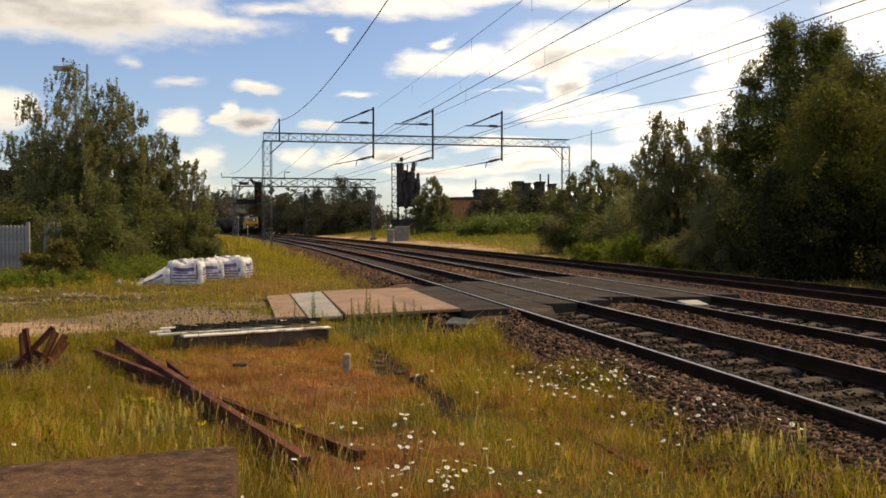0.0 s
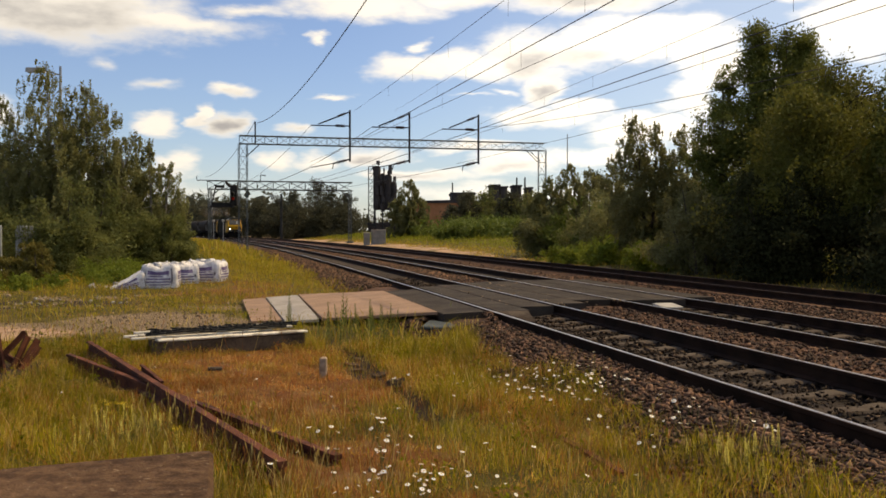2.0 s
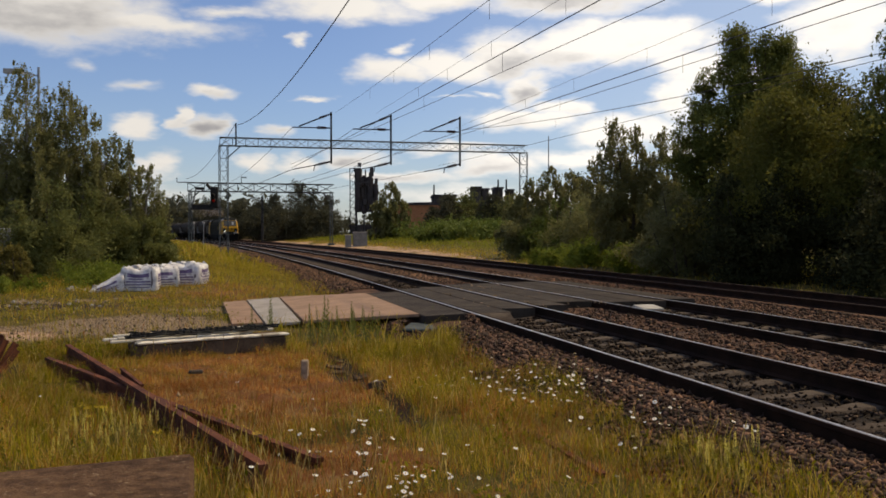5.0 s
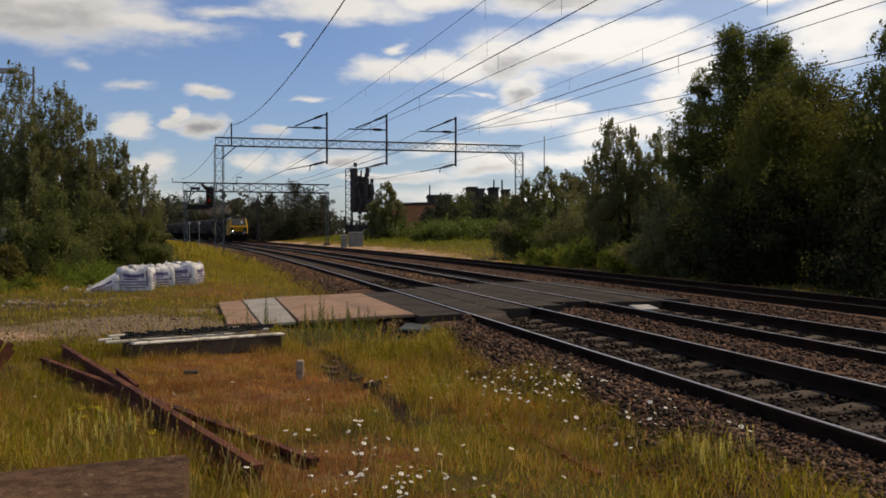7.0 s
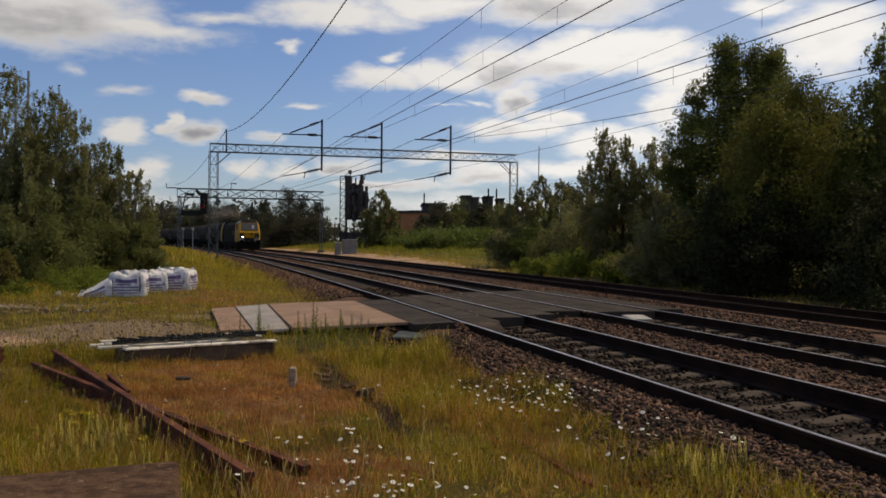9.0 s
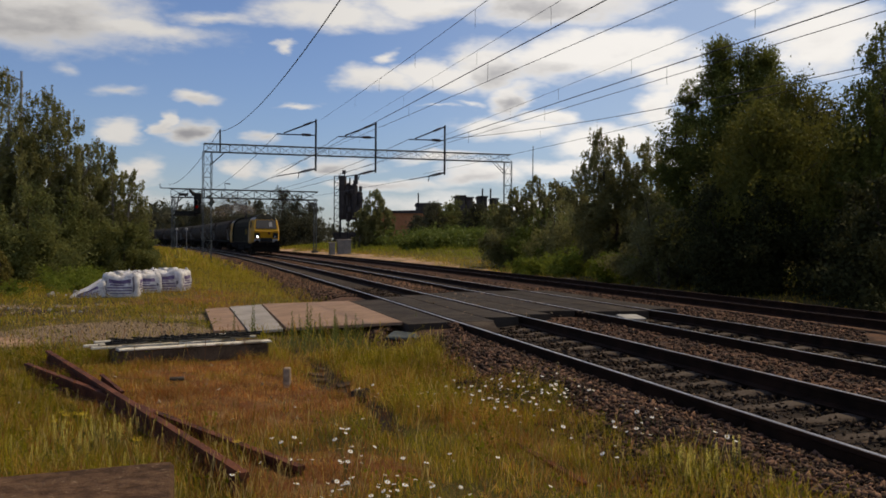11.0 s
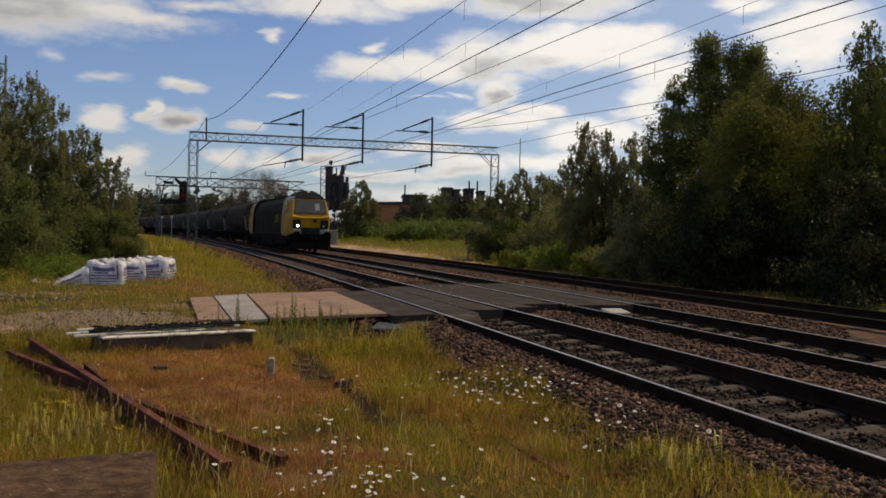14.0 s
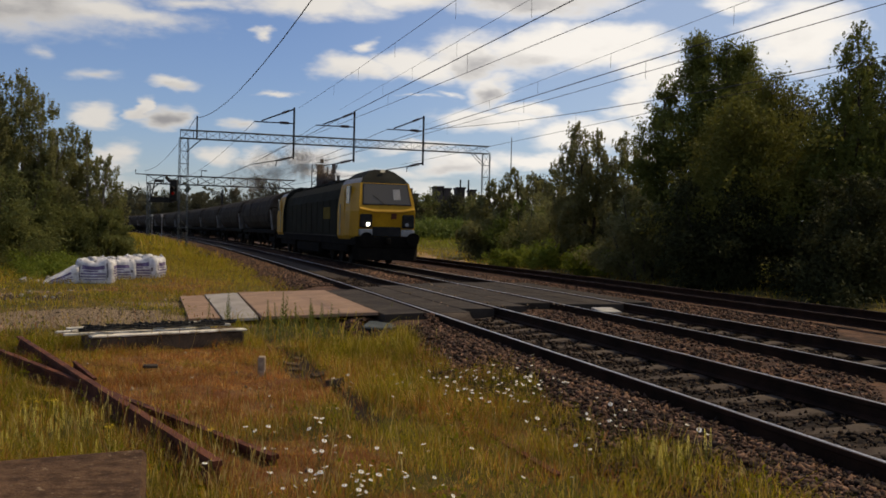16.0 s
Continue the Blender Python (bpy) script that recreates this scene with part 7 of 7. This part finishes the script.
def far_stones():
    """Coarser stones on the bed further along."""
    rng = np.random.default_rng(29)
    n = 26000
    y = 26 + 44 * rng.random(n) ** 1.3
    o = np.where(rng.random(n) < 0.5, rng.uniform(-2.2, -0.8, n), rng.uniform(0.8, 2.2, n))
    o = np.where(rng.random(n) < 0.2, rng.uniform(3.8, 6.0, n), o)
    c = line_dx(y)
    k = np.sqrt(1 + c * c)
    x, yy = line_x(y) + o / k, y - o * c / k
    top = np.interp(o, [-2.3, -2.0, -1.6, -1.25, -0.78, 0.77, 2.15, 3.8, 4.4, 5, 6], [-0.44, -0.295, -0.21, -0.125, -0.125, -0.14, -0.13, -0.16, -0.16, -0.245, -0.21])
    s = 0.03 + 0.045 * rng.random((n, 1)) ** 1.6
    base = np.array([[1, 0, -0.3], [-0.5, 0.87, -0.3], [-0.5, -0.87, -0.3], [0, 0, 0.7]], float)
    v = (base[None] * rng.uniform(0.5, 1.4, (n, 4, 1)) + rng.normal(size=(n, 4, 3)) * 0.25) * s[:, :, None]
    v += np.stack([x, yy, top + 0.005], -1)[:, None]
    tri = np.array([[0, 1, 3], [1, 2, 3], [2, 0, 3], [0, 2, 1]])
    f = (np.arange(n)[:, None, None] * 4 + tri[None]).reshape(-1, 3)
    tagged(new("ballast_stones", quick("ballast_stones", v.reshape(-1, 3), f, M["stone"])), "coarse brown ballast stones further along the line", "stones", kind="stuff")


far_stones()


def loose_gravel():
    """Small stones and clinker on the bare patches of the yard."""
    rng = np.random.default_rng(19)
    n = 60000
    x, y = rng.uniform(-15, 1.5, n), 5 + 22 * rng.random(n) ** 0.8
    d, g, s = zones(x, y)
    ok = (rng.random(n) < g * 0.8 + 0.02 + 0.10 * d) & (off_of(x, y) < -1.9) & clear_of_things(x, y) & (np.abs(x) < 0.6 * y)
    x, y = x[ok], y[ok]
    z = ground_z(x, y)
    # crumbs thrown onto the crossing panels, along their joints
    k = 230
    yy = rng.uniform(15.6, 22.4, k)
    oo = rng.choice([HALF + 0.14, HALF + 0.73, OFF2 - HALF - 0.14, -0.01], k, p=[0.45, 0.2, 0.25, 0.1]) + rng.normal(size=k) * 0.06
    c = line_dx(yy)
    x, y, z = np.concatenate([x, line_x(yy) + oo / np.sqrt(1 + c * c)]), np.concatenate([y, yy - oo * c / np.sqrt(1 + c * c)]), np.concatenate([z, np.full(k, -0.012)])
    n = len(x)
    s = (0.006 + 0.02 * rng.random((n, 1)) ** 3) * 1.3
    base = np.array([[1, 0, -0.3], [-0.5, 0.87, -0.3], [-0.5, -0.87, -0.3], [0, 0, 0.9]], float)
    v = (base[None] * rng.uniform(0.5, 1.4, (n, 4, 1)) + rng.normal(size=(n, 4, 3)) * 0.25) * s[:, :, None]
    v += np.stack([x, y, z + s[:, 0] * 0.2], -1)[:, None]
    tri = np.array([[0, 1, 3], [1, 2, 3], [2, 0, 3], [0, 2, 1]])
    f = (np.arange(n)[:, None, None] * 4 + tri[None]).reshape(-1, 3)
    tagged(new("loose_gravel", quick("loose_gravel", v.reshape(-1, 3), f, M["gravel"])), "small loose gravel and clinker on bare ground", "stones", kind="stuff")


loose_gravel()


def build_daisies():
    rng = random.Random(8)
    d = thing("ox_eye_daisy", "white ox-eye daisy in the grass", "flower", group="daisies")
    part("stem", Geo().tube([(0, 0, 0), (0.02, 0.01, 0.18), (0.015, 0.0, 0.33)], 0.003, 4), M["stem"], d)
    g = Geo()
    for k in range(14):
        a = 2 * math.pi * k / 14
        u, w = Vector((math.cos(a), math.sin(a), -0.05)), Vector((-math.sin(a), math.cos(a), 0))
        c = Vector((0.015, 0, 0.332))
        g.add([c + u * 0.003, c + u * 0.02 + w * 0.0062, c + u * 0.030, c + u * 0.02 - w * 0.0062], [(0, 1, 2, 3)])
    part("flower_head", g, M["petal"], d)
    part("disc", Geo().tube([(0.015, 0, 0.328), (0.015, 0, 0.336), (0.015, 0, 0.341)], [0.007, 0.007, 0.004], 8), M["disc"], d)
    spots = []
    # patches: centre, spread, number
    for cx, cy, sx, sy, n in ((-0.4, 6.0, 0.2, 0.3, 26), (-0.05, 5.3, 0.24, 0.2, 38), (1.05, 8.6, 0.42, 0.55, 92), (1.5, 8.6, 0.22, 0.35, 40), (1.7, 7.0, 0.22, 0.35, 18), (0.6, 6.6, 0.6, 0.9, 16), (1.95, 6.7, 0.15, 0.25, 12), (2.35, 6.1, 0.1, 0.15, 12), (0.3, 7.6, 1.0, 1.2, 12),
                              (-0.3, 8.9, 0.8, 0.9, 8), (-2.6, 7.4, 0.9, 1.2, 6), (-1.0, 5.4, 0.3, 0.4, 6), (-0.25, 4.9, 0.5, 0.3, 10)):
        spots += [(rng.gauss(cx, sx), rng.gauss(cy, sy)) for _ in range(n)]
    first = True
    for x, y in spots:
        if off_of(x, y) > -1.28:
            continue
        s = rng.uniform(0.38, 0.70)
        m = pose(x, y, float(surface_z(np.float64(x), np.float64(y))), rng.uniform(-18, 34), rng.uniform(-28, 28), rng.uniform(-50, 50))
        if first:
            d.matrix_world, first = m @ Matrix.Scale(s, 4), False
        else:
            c = copy_thing(d, m)
            c.scale = (s, s, s)


build_daisies()


def build_spikes():
    rng = random.Random(18)
    d = thing("flower_spike", "pale yellow flower spike in the grass", "flower", group="flower spikes")
    part("stem", Geo().tube([(0, 0, 0), (0.01, 0, 0.2), (0.015, 0, 0.44)], [0.005, 0.004, 0.002], 4), M["stem"], d)
    g = Geo()
    for k in range(60):
        h = 0.2 + 0.25 * k / 60
        a = k * 2.4
        r = 0.020 * (1.15 - k / 60)
        c = Vector((0.012 + math.cos(a) * r, math.sin(a) * r, h))
        u = Vector((math.cos(a), math.sin(a), 0.6)) * 0.013
        w = Vector((-math.sin(a), math.cos(a), 0)) * 0.007
        g.add([c - u * 0.4, c + w, c + u, c - w], [(0, 1, 2, 3)])
    part("flower_head", g, M["floret"], d)
    g = Geo()
    for k in range(9):
        a, h = k * 2.1, 0.03 + 0.017 * k
        u = Vector((math.cos(a), math.sin(a), 0.5))
        w = Vector((-math.sin(a), math.cos(a), 0)) * 0.009
        c = Vector((0.004, 0, h))
        g.add([c, c + u * 0.05 + w, c + u * 0.11, c + u * 0.05 - w], [(0, 1, 2, 3)])
    part("foliage", g, M["stem"], d)
    first = True
    for cx, cy, sx, sy, n in ((-2.25, 6.85, 0.19, 0.30, 32), (-2.5, 7.3, 0.15, 0.25, 12), (1.95, 5.1, 0.24, 0.3, 6), (-1.55, 6.3, 0.25, 0.3, 8), (1.93, 5.95, 0.13, 0.16, 14), (2.1, 5.7, 0.13, 0.14, 16), (0.1, 12.6, 0.45, 0.4, 20)):
        for _ in range(n):
            x, y = rng.gauss(cx, sx), rng.gauss(cy, sy)
            s = rng.uniform(0.34, 0.54) if cx < -2 or cx > 2 else rng.uniform(0.28, 0.47)
            m = pose(x, y, float(surface_z(np.float64(x), np.float64(y))), rng.uniform(-8, 8), rng.uniform(-8, 8), rng.uniform(0, 360))
            if first:
                d.matrix_world, first = m @ Matrix.Scale(s, 4), False
            else:
                copy_thing(d, m).scale = (s, s, s)


build_spikes()


def build_ragwort():
    rng = random.Random(28)
    d = thing("ragwort", "bright yellow ragwort flower head in the weeds", "flower", group="ragwort")
    part("stem", Geo().tube([(0, 0, 0), (0.01, 0, 0.3)], 0.005, 4), M["stem"], d)
    g = Geo()
    for k in range(26):
        a, r = k * 2.4, 0.012 * math.sqrt(k)
        c = Vector((math.cos(a) * r, math.sin(a) * r, 0.31 + rng.uniform(-0.02, 0.02)))
        g.add([c + Vector((0.012, 0, 0)), c + Vector((0, 0.012, 0.004)), c - Vector((0.012, 0, 0)), c - Vector((0, 0.012, -0.004))], [(0, 1, 2, 3)])
    part("flower_head", g, M["ragwort"], d)
    first = True
    for cx, cy, sx, sy, n in ((-2.6, 7.6, 0.10, 0.12, 9), (-1.9, 6.6, 0.3, 0.3, 2), (-3.2, 7.0, 0.3, 0.4, 1), (0.2, 12.4, 0.4, 0.5, 5)):
        for _ in range(n):
            x, y, s = rng.gauss(cx, sx), rng.gauss(cy, sy), rng.uniform(0.4, 0.65)
            m = pose(x, y, float(surface_z(np.float64(x), np.float64(y))), rng.uniform(-9, 9), rng.uniform(-9, 9), rng.uniform(0, 360))
            if first:
                d.matrix_world, first = m @ Matrix.Scale(s, 4), False
            else:
                copy_thing(d, m).scale = (s, s, s)


build_ragwort()


motions()
